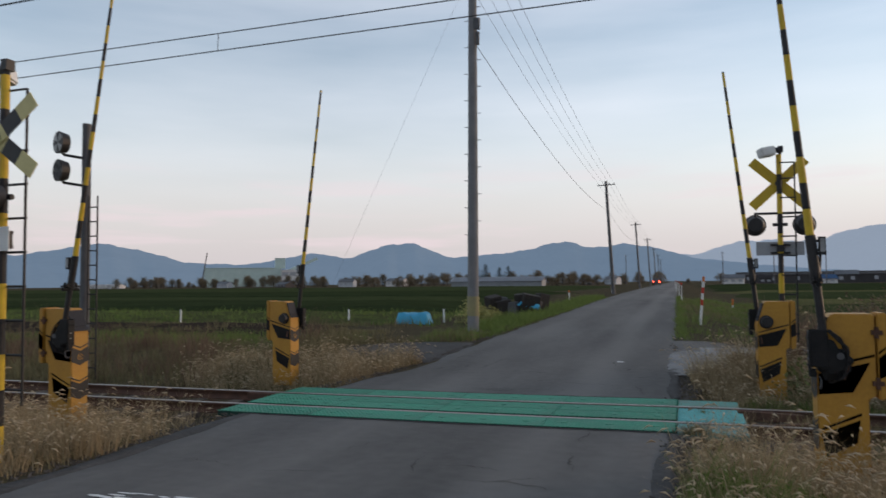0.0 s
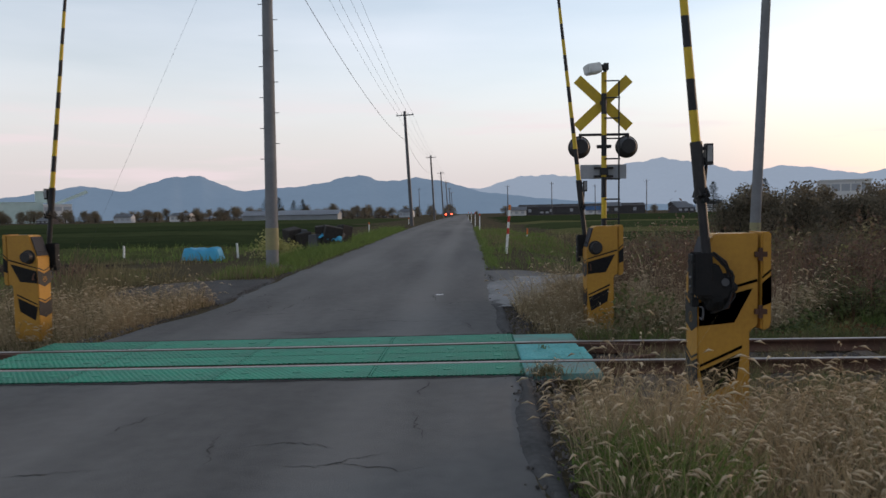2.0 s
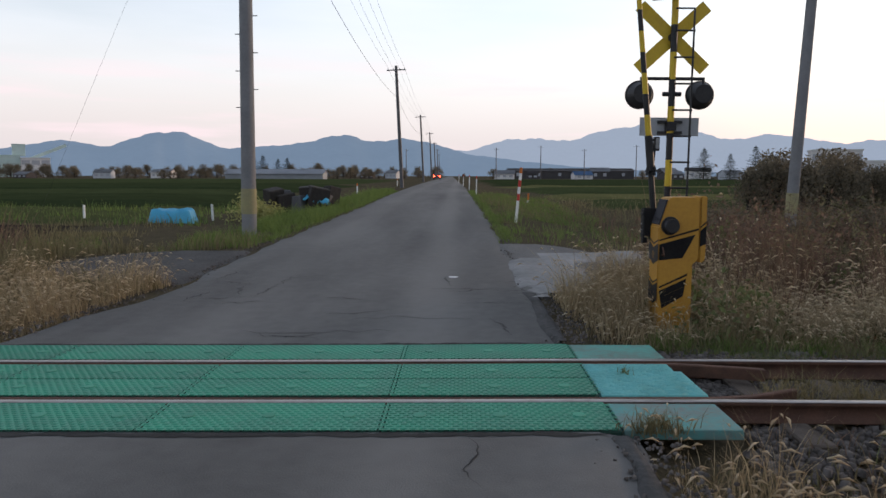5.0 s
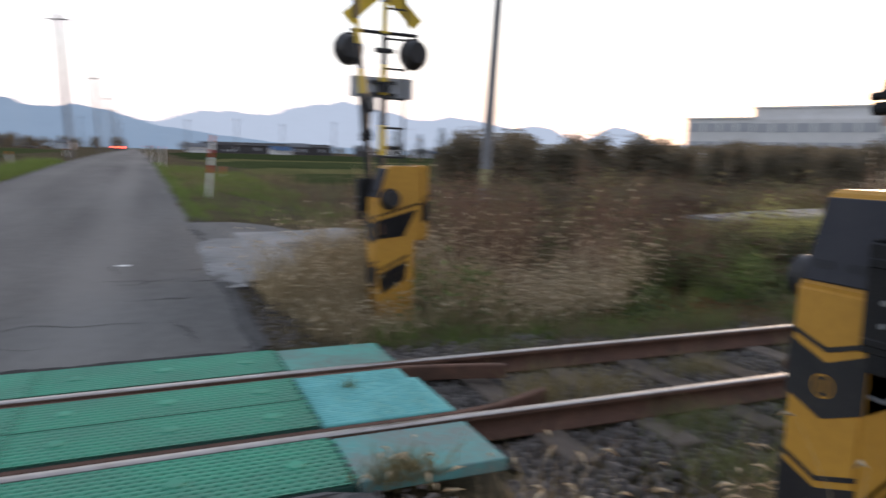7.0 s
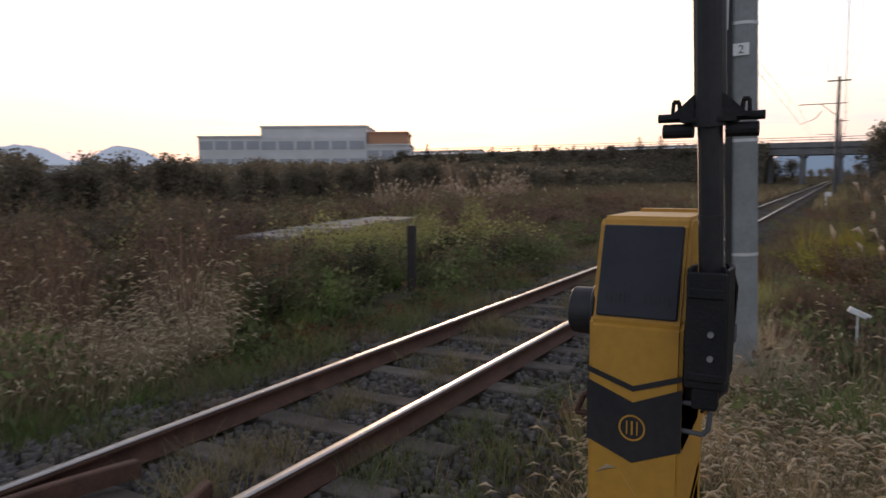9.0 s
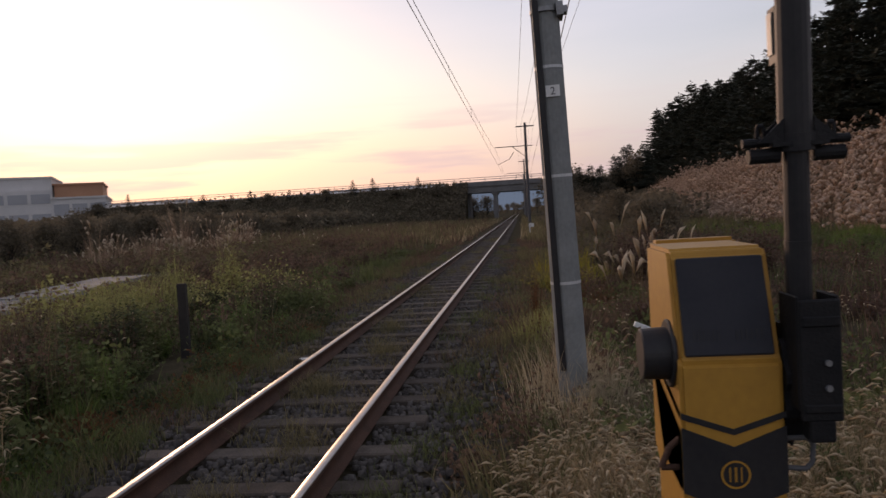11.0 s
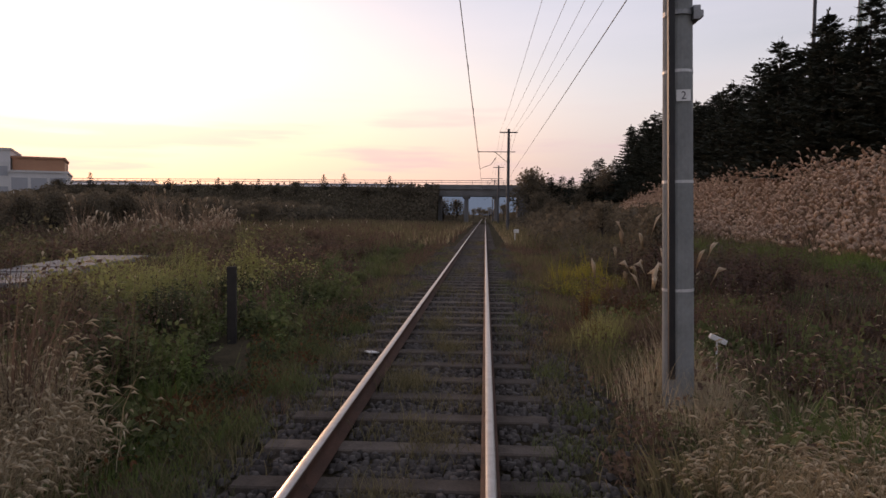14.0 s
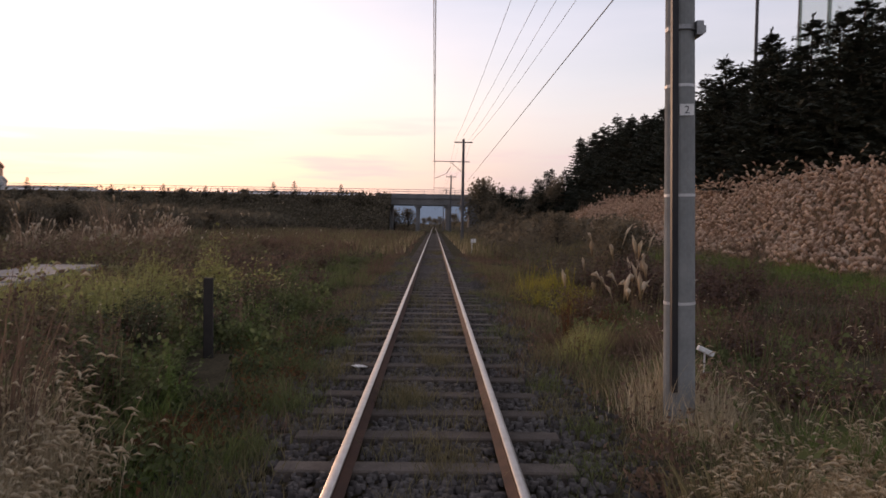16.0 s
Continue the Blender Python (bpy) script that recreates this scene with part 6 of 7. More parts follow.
# seedlings on the worn end panel
c = np.column_stack([rng.normal(0.42, 0.1, 260), rng.normal(-1.13, 0.05, 260), np.full(260, -0.03)])
grass("panel_weed", c, 0.2, 0.008, OLIVE, "weeds growing over the end panel's edge", 0.8, 0.3, FOX, 0.06, "weeds")
c = np.column_stack([rng.normal(0.5, 0.03, 40), rng.normal(0.15, 0.03, 40), np.full(40, -0.012)])
grass("panel_weed", c, 0.045, 0.006, GREEN, "seedlings in a crack of the panel", 0.9, category="weeds")
# rough growth on the field strips
grass("field_grass", scatter(9000, -45, -9.2, 16.6, 25.5, None, 500, 0.4), 0.26, 0.035, LUSH, "rough green growth on the field strips", 0.5)
grass("field_grass", scatter(6000, -40, -9.6, 9.8, 17, None, 160, 0.4), 0.2, 0.03, OLIVE, "sparse weeds on tilled soil", 0.5)
grass("field_grass", scatter(7000, 3.5, 40, 24, 36, None, 400, 0.5), 0.22, 0.04, OLIVE, "rough growth on the cut fields", 0.5)

leafy_weeds(scatter(11000, 3.5, 11, 1.45, 3.2, None, 80, 0.18), 0.26, 0.028, DARKGREEN, "low dark green leafy weeds along the ballast")
leafy_weeds(scatter(5000, 3.2, 11, 1.4, 2.6, None, 40, 0.14), 0.24, 0.022, AUTUMN, "low rust-red leafy weeds along the ballast")
leafy_weeds(scatter(5000, 3.5, 12, -3.0, -1.4, None, 50, 0.15), 0.22, 0.024, RUSSET, "low brown leafy weeds along the ballast")
leafy_weeds(scatter(16000, 1.8, 16, 2.0, 6.5, None, 120, 0.2), 0.5, 0.04, GREEN, "leafy green weeds beside the track")
leafy_weeds(scatter(14000, 2.5, 20, 3, 9, None, 130, 0.25), 0.75, 0.035, RUSSET, "reddish leafy weeds beside the track")
leafy_weeds(scatter(14000, 8, 16, 3.8, 9.5, None, 70, 0.3), 0.9, 0.04, LIME, "yellow-green leafy weeds")
leafy_weeds(scatter(26000, 4, 24, -12, -2.6, None, 300, 0.25), 0.4, 0.035, RUSSET, "dark reddish leafy weeds below the bank")
leafy_weeds(scatter(9000, 4, 14, -5.5, -2.4, None, 80, 0.22), 0.35, 0.04, GREEN, "leafy green weeds near the pole")
leafy_weeds(scatter(26000, 14, 46, 5, 22, None, 330, 0.4), 0.75, 0.06, RUSSET, "brown leafy scrub on waste ground")
leafy_weeds(scatter(26000, 6, 46, 8, 22, None, 300, 0.4), 0.75, 0.06, OLIVE, "olive leafy scrub on waste ground")
leafy_weeds(scatter(12000, 4.5, 14, 5, 15, None, 130, 0.35), 1.0, 0.05, RUSSET, "brown leafy scrub behind the barrier")
leafy_weeds(scatter(9000, 0.4, 1.1, -4.6, -3.6, None, 14, 0.14), 0.34, 0.018, LUSH, "leafy green weeds at the lane's edge")
grass("short_grass", scatter(7000, 0.05, 1.2, -9.5, -1.3, None, 0), 0.14, 0.008, OLIVE, "short grass at the lane's crumbling edge", 0.7)
grass("short_grass", scatter(30000, -12, 16, -8, 9, lambda x, y: np.abs(y) > 1.4, 0), 0.16, 0.012, OLIVE, "short olive grass covering the soil", 0.6)
grass("short_grass", scatter(9000, 1.2, 16, -3.2, 3.2, lambda x, y: np.abs(y) > 1.4, 150, 0.22), 0.13, 0.01, GREEN, "short green grass beside the ballast", 0.7)
grass("far_weeds", scatter(14000, 38, 136, 1.8, 26, None, 700, 0.8), 0.55, 0.09, RUSSET, "brown weeds along the distant track", 0.4, category="weeds")
grass("far_weeds", scatter(15000, 36, 136, 1.8, 26, None, 0), 0.5, 0.09, OLIVE, "olive weeds along the distant track", 0.4, category="weeds")
grass("far_weeds", scatter(1500, 26, 110, 3, 22, None, 50, 0.9), 0.5, 0.05, DRY, "pale grass patches on waste ground", 0.4)
grass("far_weeds", scatter(14000, 38, 136, -15, -1.8, None, 0), 0.6, 0.09, OLIVE, "olive weeds along the distant track", 0.4, category="weeds")
grass("dry_grass", scatter(5000, 40, 134, -3.4, 3.4, lambda x, y: np.abs(y) > 1.7, 0), 0.5, 0.06, DRY, "pale grass along the distant rails", 0.4)

leafy_weeds(scatter(2600, -8.6, -7.3, 18.6, 20.2, None, 4, 0.3), 0.75, 0.05, LIME, "yellow-green bush beside the junk heap")

# ---- fields ----
CROP = mat("green_crop", (0.052, 0.064, 0.028), (0.036, 0.046, 0.02), 0.5, 0.95, bump=1.0, bscale=6, spec=0.0)
CROP2 = mat("dark_crop", (0.038, 0.05, 0.022), (0.027, 0.036, 0.016), 0.5, 0.95, bump=1.0, bscale=6, spec=0.0)
STRIP = mat("olive_strip", (0.075, 0.085, 0.035), (0.05, 0.055, 0.025), 0.6, 0.95, bump=1.0, bscale=6, spec=0.0)
STUBBLE = mat("stubble_field", (0.12, 0.115, 0.05), (0.085, 0.085, 0.035), 0.4, 0.95, bump=1.0, bscale=5, spec=0.0)
TILLED = mat("tilled_soil", (0.05, 0.038, 0.03), (0.035, 0.028, 0.022), 0.7, 0.95, bump=1.0, bscale=5, spec=0.0)


def field(x0, x1, y0, y1, material, h, label):
    """A field as a low slab with a ridged top."""
    xs = np.linspace(x0, x1, 40)
    ys = np.linspace(y0, y1, max(6, int((y1 - y0) / 0.45) if y1 - y0 < 40 else 60))
    xx, yy = np.meshgrid(xs, ys)
    zz = ground_z(xx, yy) + h + 0.05 * (np.arange(len(ys))[:, None] % 2) + 0.04 * np.sin(xx * 0.8 + yy)
    zz[[0, -1]] -= h + 0.15
    zz[:, [0, -1]] -= h + 0.15
    g = np.arange(xx.size).reshape(xx.shape)
    q = np.stack([g[:-1, :-1], g[:-1, 1:], g[1:, 1:], g[1:, :-1]], -1).reshape(-1)
    tagged(new("field", raw_mesh("field", np.stack([xx, yy, zz], -1).reshape(-1, 3), np.full(len(q) // 4, 4), q, material)), label, "field", kind="structure")


field(-120, -10.2, 10.5, 17, TILLED, 0.03, "bare brown tilled soil")
field(-140, -9.0, 17.2, 25, STRIP, 0.06, "pale olive grass strip between fields")
field(-200, -9.4, 26, 36, CROP2, 0.28, "dark green crop field")
field(-300, -9.6, 37, 46, CROP, 0.25, "green crop field")
field(-350, -10, 47.5, 75, CROP2, 0.3, "dark green crop field")
field(-500, -12, 77, 170, CROP, 0.3, "green crop field reaching to the farms")
field(4, 120, 26, 33, CROP, 0.1, "green field right of the lane")
field(3.5, 130, 34, 42, STUBBLE, 0.1, "pale cut field")
field(3.0, 160, 44, 62, CROP, 0.15, "green field")
field(2.5, 200, 64, 72, STUBBLE, 0.12, "pale cut field")
field(2.0, 300, 75, 180, CROP2, 0.2, "dark green fields before the houses")

# the footpath on the waste ground
pm = bmesh.new()
for k in range(7):
    xa = 12.2 + 1.1 * k
    ya = 9.2 + 0.17 * (xa - 14)
    bm_box(pm, -0.545, 0.545, -0.8, 0.8, -0.1, 0.03, Matrix.Translation((xa, ya, gz(xa, ya) + 0.03)) @ Matrix.Rotation(radians(9), 4, "Z"))
tagged(part("footpath", pm, PATHWAY), "pale concrete footpath through the weeds", "path", kind="structure")


# ---- trees ----
def broadleaf(h, w, n, size, material, seed):
    """A bushy tree: trunk, limbs and a crown of leaf clumps with gaps."""
    r = np.random.default_rng(seed)
    top = base("tree", Matrix(), "dark leafy orchard tree with an uneven crown", "tree", "trees along the waste ground")
    b = bmesh.new()
    bm_tube(b, (0, 0, -0.3), (0.05, 0, h * 0.45), 0.09 * h / 3, 0.05 * h / 3, 8)
    clumps = []
    for k in range(13):
        a, e = r.uniform(0, 6.28), r.uniform(0.25, 1.0)
        rr = w * r.uniform(0.35, 1.0) * math.sin(math.pi * min(e + 0.12, 0.97)) ** 0.7
        p = Vector((rr * math.cos(a), rr * math.sin(a), h * e * 0.93))
        bm_tube(b, (0.03, 0, h * r.uniform(0.15, 0.42)), p, 0.03 * h / 3, 0.008, 6)
        clumps.append(p)
    part("trunk", b, BARK, top)
    cs = np.array([tuple(p) for p in clumps])
    pick = r.integers(0, len(cs), n)
    pts = cs[pick] + np.clip(r.normal(size=(n, 3)), -1.7, 1.7) * np.array([0.3, 0.3, 0.24]) * w / 1.1
    v, lp = leaf_quads(pts, size)
    cr = new("crown", raw_mesh("crown", v, np.full(n, 4), lp, material))
    cr.parent = top
    return top


def conifer(h, w, seed, material):
    """A conifer: straight trunk and whorls of drooping needle sprays."""
    r = np.random.default_rng(seed)
    top = base("conifer", Matrix(), "tall dark conifer standing on the bank", "conifer", "conifers on the bank")
    b = bmesh.new()
    bm_tube(b, (0, 0, -0.5), (0, 0, h * 0.97), 0.02 * h, 0.01, 8)
    part("trunk", b, BARK, top)
    org, tip = [], []
    z = h * 0.05
    while z < h * 0.97:
        t = 1 - z / h
        L = w * t**0.85 * r.uniform(0.85, 1.1) + 0.15
        for k in range(int(7 + 4 * t)):
            a, l = r.uniform(0, 6.28), L * r.uniform(0.6, 1.15)
            m = max(5, int(5 + 9 * l / w))
            u = np.linspace(0.12, 1, m)
            d = np.array([math.cos(a), math.sin(a)])
            e = np.array([-d[1], d[0]])
            rise = 0.16 * l * u**2 - 0.1 * l * u
            for sgn in (-1, 0, 1):
                o = np.column_stack([u[:, None] * l * d, z + rise + r.normal(0, 0.03, m)])
                ln = (0.22 + 0.3 * l / w) * r.uniform(0.7, 1.2, m) * (1.15 - 0.45 * u)
                dirn = d * 0.9 + e * 0.75 * sgn
                org.append(o)
                tip.append(o + np.column_stack([ln[:, None] * dirn, ln * (0.12 + r.normal(0, 0.18, m))]))
        z += h * 0.045 * (0.4 + t)
    o = np.column_stack([np.zeros((14, 2)), h * np.linspace(0.88, 0.99, 14)])
    aa = r.uniform(0, 6.28, 14)
    org.append(o)
    tip.append(o + np.column_stack([0.22 * np.cos(aa), 0.22 * np.sin(aa), np.full(14, 0.2)]))
    o, q = np.concatenate(org), np.concatenate(tip)
    axis = q - o
    side = np.cross(axis, r.normal(size=axis.shape) * 0.5 + np.array([0, 0, 1.0]))
    side *= 0.2
    v = np.stack([o, o + 0.45 * axis + side, q, o + 0.45 * axis - side], 1).reshape(-1, 3)
    cr = new("crown", raw_mesh("crown", v, np.full(len(o), 4), np.arange(4 * len(o)), material))
    cr.parent = top
    return top


ORCHARD = [broadleaf(2.9, 1.15, 1700, 0.075, HEDGE, s) for s in (1, 2, 3, 4)]
CONIFERS = [conifer(9.5, 3.8, s, NEEDLE) for s in (11, 12, 13, 14)]


def plant(kinds, places, label="", sink=0.05):
    for k, (x, y, s) in enumerate(places):
        src = kinds[k % len(kinds)]
        m = pose(x, y, gz(x, y) - sink, 0, 0, random.uniform(0, 360))
        if k < len(kinds) and not src.get("planted"):
            ob = src
            ob["planted"] = 1
            ob.matrix_world = m
        else:
            ob = copy_thing(src, m)
        ob.scale = (s * random.uniform(0.9, 1.15), s * random.uniform(0.9, 1.15), s)
        if label:
            ob["label"] = label


row = []
for k in range(62):
    t = k / 61
    x = 9 + 120 * t**1.25
    row.append((x + random.uniform(-1, 1), 21 + 6 * random.random() + 10 * t - 3 * (k % 2), random.uniform(0.8, 1.2) + 0.35 * t))
def clear(x, y):
    return x > 9.6 + 0.36 * (y - 20)


plant(ORCHARD, [(x, y, s * 0.76) for x, y, s in row if clear(x, y)])
plant(ORCHARD, [p for p in [(random.uniform(9, 22), random.uniform(17, 30), random.uniform(0.5, 0.75)) for k in range(18)] if clear(p[0], p[1])])
plant(ORCHARD, [(9.8 + 1.1 * k + random.uniform(-0.5, 0.5), 20 + 0.12 * k + random.uniform(-1.2, 1.2), random.uniform(0.6, 0.86)) for k in range(42)])
plant(ORCHARD, [(19.3, -5.3, 0.7), (20.4, -5.9, 0.75), (27, -7.2, 0.75), (31, -7.8, 0.8), (45, -8, 0.9), (60, -9, 1.0), (70, -8, 1.0), (90, -9, 1.3), (112, -8, 1.3)], "low dark bush on the track's side")
cr_ = []
for k in range(72):
    t = k / 71
    cr_.append((27 + 98 * t + random.uniform(-1, 1), -25 - 3 * (k % 2) + random.uniform(-0.7, 0.7), (1.22 + 0.13 * t) * random.uniform(0.86, 1.07)))
plant(CONIFERS, cr_)
plant(CONIFERS, [(126 + 2 * k, -12.5 - 1.5 * k + random.uniform(-0.5, 0.5), random.uniform(0.75, 1.05) - 0.045 * k) for k in range(11)], "distant dark conifer beyond the bank")
for y in (18, 27, 31, 44, 52, 62, 78):
    ob = copy_thing(CONIFERS[y % 3], pose(136, y, 5.8, 0, 0, 40 * y))
    ob.scale = (random.uniform(0.2, 0.38), random.uniform(0.24, 0.42), random.uniform(0.2, 0.42))
    ob["label"] = "small conifer on the road embankment"
for y in (14, 22, 36, 40, 48, 57, 68, 74, 84, 96):
    ob = copy_thing(ORCHARD[y % 4], pose(135 + random.uniform(-1.5, 0), y, 5.0, 0, 0, 37 * y))
    ob.scale = (1.3, 1.6, random.uniform(0.55, 0.95))
    ob["label"] = "round shrub on the road embankment"
plant(ORCHARD, [(128, -8.5, 3.4), (131, -10.5, 3.2), (126, -12.5, 2.5), (122, -17, 1.5), (120, -21, 1.3)], "broad green tree beside the overpass")
plant(ORCHARD, [(122 + random.uniform(-4, 4), -9.5 - 1.6 * k, random.uniform(1.6, 2.3)) for k in range(9)], "dark broad tree beyond the reeds")
plant(CONIFERS, [(124 + random.uniform(-6, 6), -12.0 - 1.5 * k, random.uniform(0.62, 0.95)) for k in range(9)], "distant dark conifer beyond the reeds")
plant(ORCHARD, [(250 + 12 * k, -7 + 2.3 * (k * 3 % 7), random.uniform(1.2, 1.9)) for k in range(7)], "hazy far tree seen under the overpass")
plant(ORCHARD, [(150, 5.5, 1.9), (151, 8.5, 2.0), (152, -8.5, 2.0), (150, -12, 2.0)], "dark tree behind the overpass", 0.8)
# far tree lines across the fields
plant(ORCHARD, [(-330 + 3.0 * k + random.uniform(-2, 2), 330 + random.uniform(-10, 30), random.uniform(1.3, 2.9)) for k in range(108)], "dark tree in the far tree line", 1.5)
plant(ORCHARD, [(-112 + 3.4 * k + random.uniform(-2, 2), 236 + random.uniform(-12, 12), random.uniform(0.8, 1.8)) for k in range(26)], "dark tree among the farm sheds", 0.8)
plant(CONIFERS, [(-62, 215, 0.8), (-66, 216, 0.9), (-58, 218, 0.7), (-57, 226, 0.75), (66, 190, 0.95), (75, 195, 0.8), (84, 200, 1.05), (92, 204, 0.8)], "far conifer beside the farm buildings")
plant(ORCHARD, [(2 + 9 * k + random.uniform(-3, 3), 306 + random.uniform(-8, 8), random.uniform(1.2, 2.4)) for k in range(22)], "dark tree behind the far houses", 1.6)


# ---- far buildings ----
PLASTER = mat("white_plaster", (0.6, 0.58, 0.57), (0.5, 0.485, 0.475), 0.3, 0.8)
PALEGREEN = mat("pale_green_cladding", (0.45, 0.55, 0.52), (0.38, 0.48, 0.45), 0.3, 0.7)
# orange sunset light on the penthouse, put into its base colour
SUNSET_CLAD = mat("sunset_tinted_cladding", (0.42, 0.22, 0.13), (0.36, 0.18, 0.11), 0.3, 0.7)
WINDOW = mat("window_glass", (0.3, 0.31, 0.33), (0.34, 0.35, 0.37), 0.5, 0.25)
ROOF = mat("grey_roof", (0.25, 0.26, 0.28), (0.2, 0.21, 0.22), 0.4, 0.7)
PALEROOF = mat("pale_sheeting", (0.42, 0.44, 0.47), (0.34, 0.36, 0.39), 0.3, 0.7)
SHED = mat("dark_shed", (0.06, 0.055, 0.055), (0.045, 0.04, 0.04), 0.4, 0.8)


def block(top, name, x0, x1, y0, y1, z0, z1, wall, rows=0, cols=0, parapet=True):
    """One block of a building with a cornice and rows of recessed windows on its -y face."""
    b = bmesh.new()
    bm_box(b, x0, x1, y0, y1, z0, z1)
    w = part("wall", b, wall, top)
    if parapet:
        b = bmesh.new()
        bm_box(b, x0 - 0.25, x1 + 0.25, y0 - 0.25, y1 + 0.25, z1, z1 + 0.4)
        part("parapet", b, wall, top)
    dz = (z1 - z0) / max(rows, 1)
    for r in range(rows):
        for c in range(cols):
            wd = (x1 - x0) / cols
            b = bmesh.new()
            cx, cz = x0 + (c + 0.5) * wd, z0 + (r + 0.55) * dz
            bm_box(b, cx - wd * 0.42, cx + wd * 0.42, y0 - 0.06, y0 + 0.1, cz - dz * 0.24, cz + dz * 0.24)
            part("window", b, WINDOW, w)
    return w


# the long white building across the waste ground
A, B = Vector((115.5, 127.5, 0)), Vector((139.0, 84.5, 0))
ang = math.degrees(math.atan2(B.y - A.y, B.x - A.x))
L = (B - A).length
bl = base("office_building", pose(A.x, A.y, -0.9, 0, 0, ang), "long white office building with rows of windows and a penthouse coloured orange as by sunset light", "building")
block(bl, "wing", 0, 14.5, 0, 16, 0, 12.2, PLASTER, 3, 4)
block(bl, "main", 14.5, 39, -0.8, 18, 0, 12.0, PLASTER, 3, 6, False)
block(bl, "attic", 14.5, 39, 0.4, 18, 12.0, 14.4, PLASTER)
block(bl, "end", 39, L, -1.2, 18, 0, 10.0, PLASTER, 2, 3)
block(bl, "penthouse", 39.3, L - 0.6, 1, 16, 10.4, 12.9, SUNSET_CLAD)
b2 = base("office_building", pose(95, 190, 0.5, 0, 0, -20), "small grey distant building among trees", "building")
block(b2, "block", 0, 12, 0, 10, 0, 8, PLASTER, 2, 5)
block(b2, "block", 12, 26, 0, 10, 0, 5, PLASTER, 1, 5)


def gable(x, y, rz, lx, ly, h, rh, wall, roof, label, name="farm_building", wins=0):
    """A gabled building with eaves and windows."""
    top = base(name, pose(x, y, gz(x, y), 0, 0, rz), label, "building", "far farm buildings")
    b = bmesh.new()
    pr = [(-ly / 2, 0), (ly / 2, 0), (ly / 2, h), (0, h + rh), (-ly / 2, h)]
    f = b.faces.new([b.verts.new((-lx / 2, a, c)) for a, c in pr])
    r = bmesh.ops.extrude_face_region(b, geom=[f])
    for e in r["geom"]:
        if isinstance(e, bmesh.types.BMVert):
            e.co.x = lx / 2
    bmesh.ops.recalc_face_normals(b, faces=b.faces)
    w = part("wall", b, wall, top)
    b = bmesh.new()
    for s in (-1, 1):
        vs = [b.verts.new(p) for p in ((-lx / 2 - 0.3, 0, h + rh + 0.06), (lx / 2 + 0.3, 0, h + rh + 0.06), (lx / 2 + 0.3, s * (ly / 2 + 0.4), h - 0.1), (-lx / 2 - 0.3, s * (ly / 2 + 0.4), h - 0.1))]
        b.faces.new(vs)
    bmesh.ops.solidify(b, geom=list(b.faces), thickness=0.15)
    part("roof", b, roof, top)
    for k in range(wins):
        b = bmesh.new()
        cx = -lx / 2 + (k + 0.5) * lx / wins
        bm_box(b, cx - 0.6, cx + 0.6, -ly / 2 - 0.06, -ly / 2 + 0.05, h * 0.35, h * 0.75)
        part("window", b, WINDOW, w)
    return top


gable(-46.5, 172, 2, 24, 7, 1.7, 1.0, ROOF, PALEROOF, "long grey greenhouse across the fields")
fac = base("factory", pose(-283, 420, 0.6, 0, 0, 34), "pale green grain factory with a tower and conveyor", "factory")
block(fac, "hall", -38, 14, 0, 26, 0, 13, PALEGREEN)
block(fac, "hall", 14, 30, -2, 24, 0, 11.5, PLASTER, 2, 3)
block(fac, "tower", 10, 17, 4, 12, 13, 20, PALEGREEN)
b = bmesh.new()
bm_box(b, -1, 1, -1, 1, -14, 14, Matrix.Translation((27, 6, 14.5)) @ Matrix.Rotation(radians(66), 4, "Y"))
part("conveyor", b, PALEGREEN, fac)
b = bmesh.new()
bm_tube(b, (-40, 0, 0), (-36, 0, 24), 0.5, 0.3, 8)
part("chimney_crane", b, DARKGREY, fac)
gable(44, 285, -3, 50, 12, 3.2, 1.0, SHED, SHED, "long dark barn beyond the fields", wins=6)
for k, (x, y) in enumerate(((-190, 300), (-150, 290), (-128, 298), (-40, 300), (-30, 310), (16, 255), (75, 250), (98, 255), (120, 262), (150, 270), (-240, 320))):
    gable(x, y, random.uniform(-20, 20), random.uniform(5, 9), 6, random.uniform(1.5, 2.6), 1.2, (SHED, PALEROOF, PLASTER)[k % 3], ROOF, "distant farmhouse behind the fields", "farmhouse", 3)
BLUEROOF = mat("blue_sheet_roof", (0.06, 0.16, 0.32), (0.05, 0.13, 0.26), 0.4, 0.6)
for k in range(13):
    x = 16 + 13 * k + random.uniform(-4, 4)
    gable(x, 268 + random.uniform(-12, 30), random.uniform(-25, 25), random.uniform(4, 9), 6, random.uniform(1.4, 3.4), random.uniform(0.7, 1.5), (PALEROOF, SHED, PLASTER, SHED)[k % 4], (ROOF, SHED, BLUEROOF, ROOF, SHED)[k % 5], "small farmhouse in the line of far houses", "farmhouse", 2)
for x in (-420, -408, -396, -384):
    gable(x, 392, 0, 10, 6, 2, 1, PLASTER, PLASTER, "white plastic greenhouse far across the fields", "greenhouse")
for x, y, h in ((12, 240, 11), (28, 246, 12), (44, 250, 11), (60, 240, 12), (-22, 280, 12)):
    pole(x, y, h, 0.18, 0.12, "distant grey utility pole by houses", ((h - 0.5, 0.9, False),), 0, (0, 0), DARKGREY)

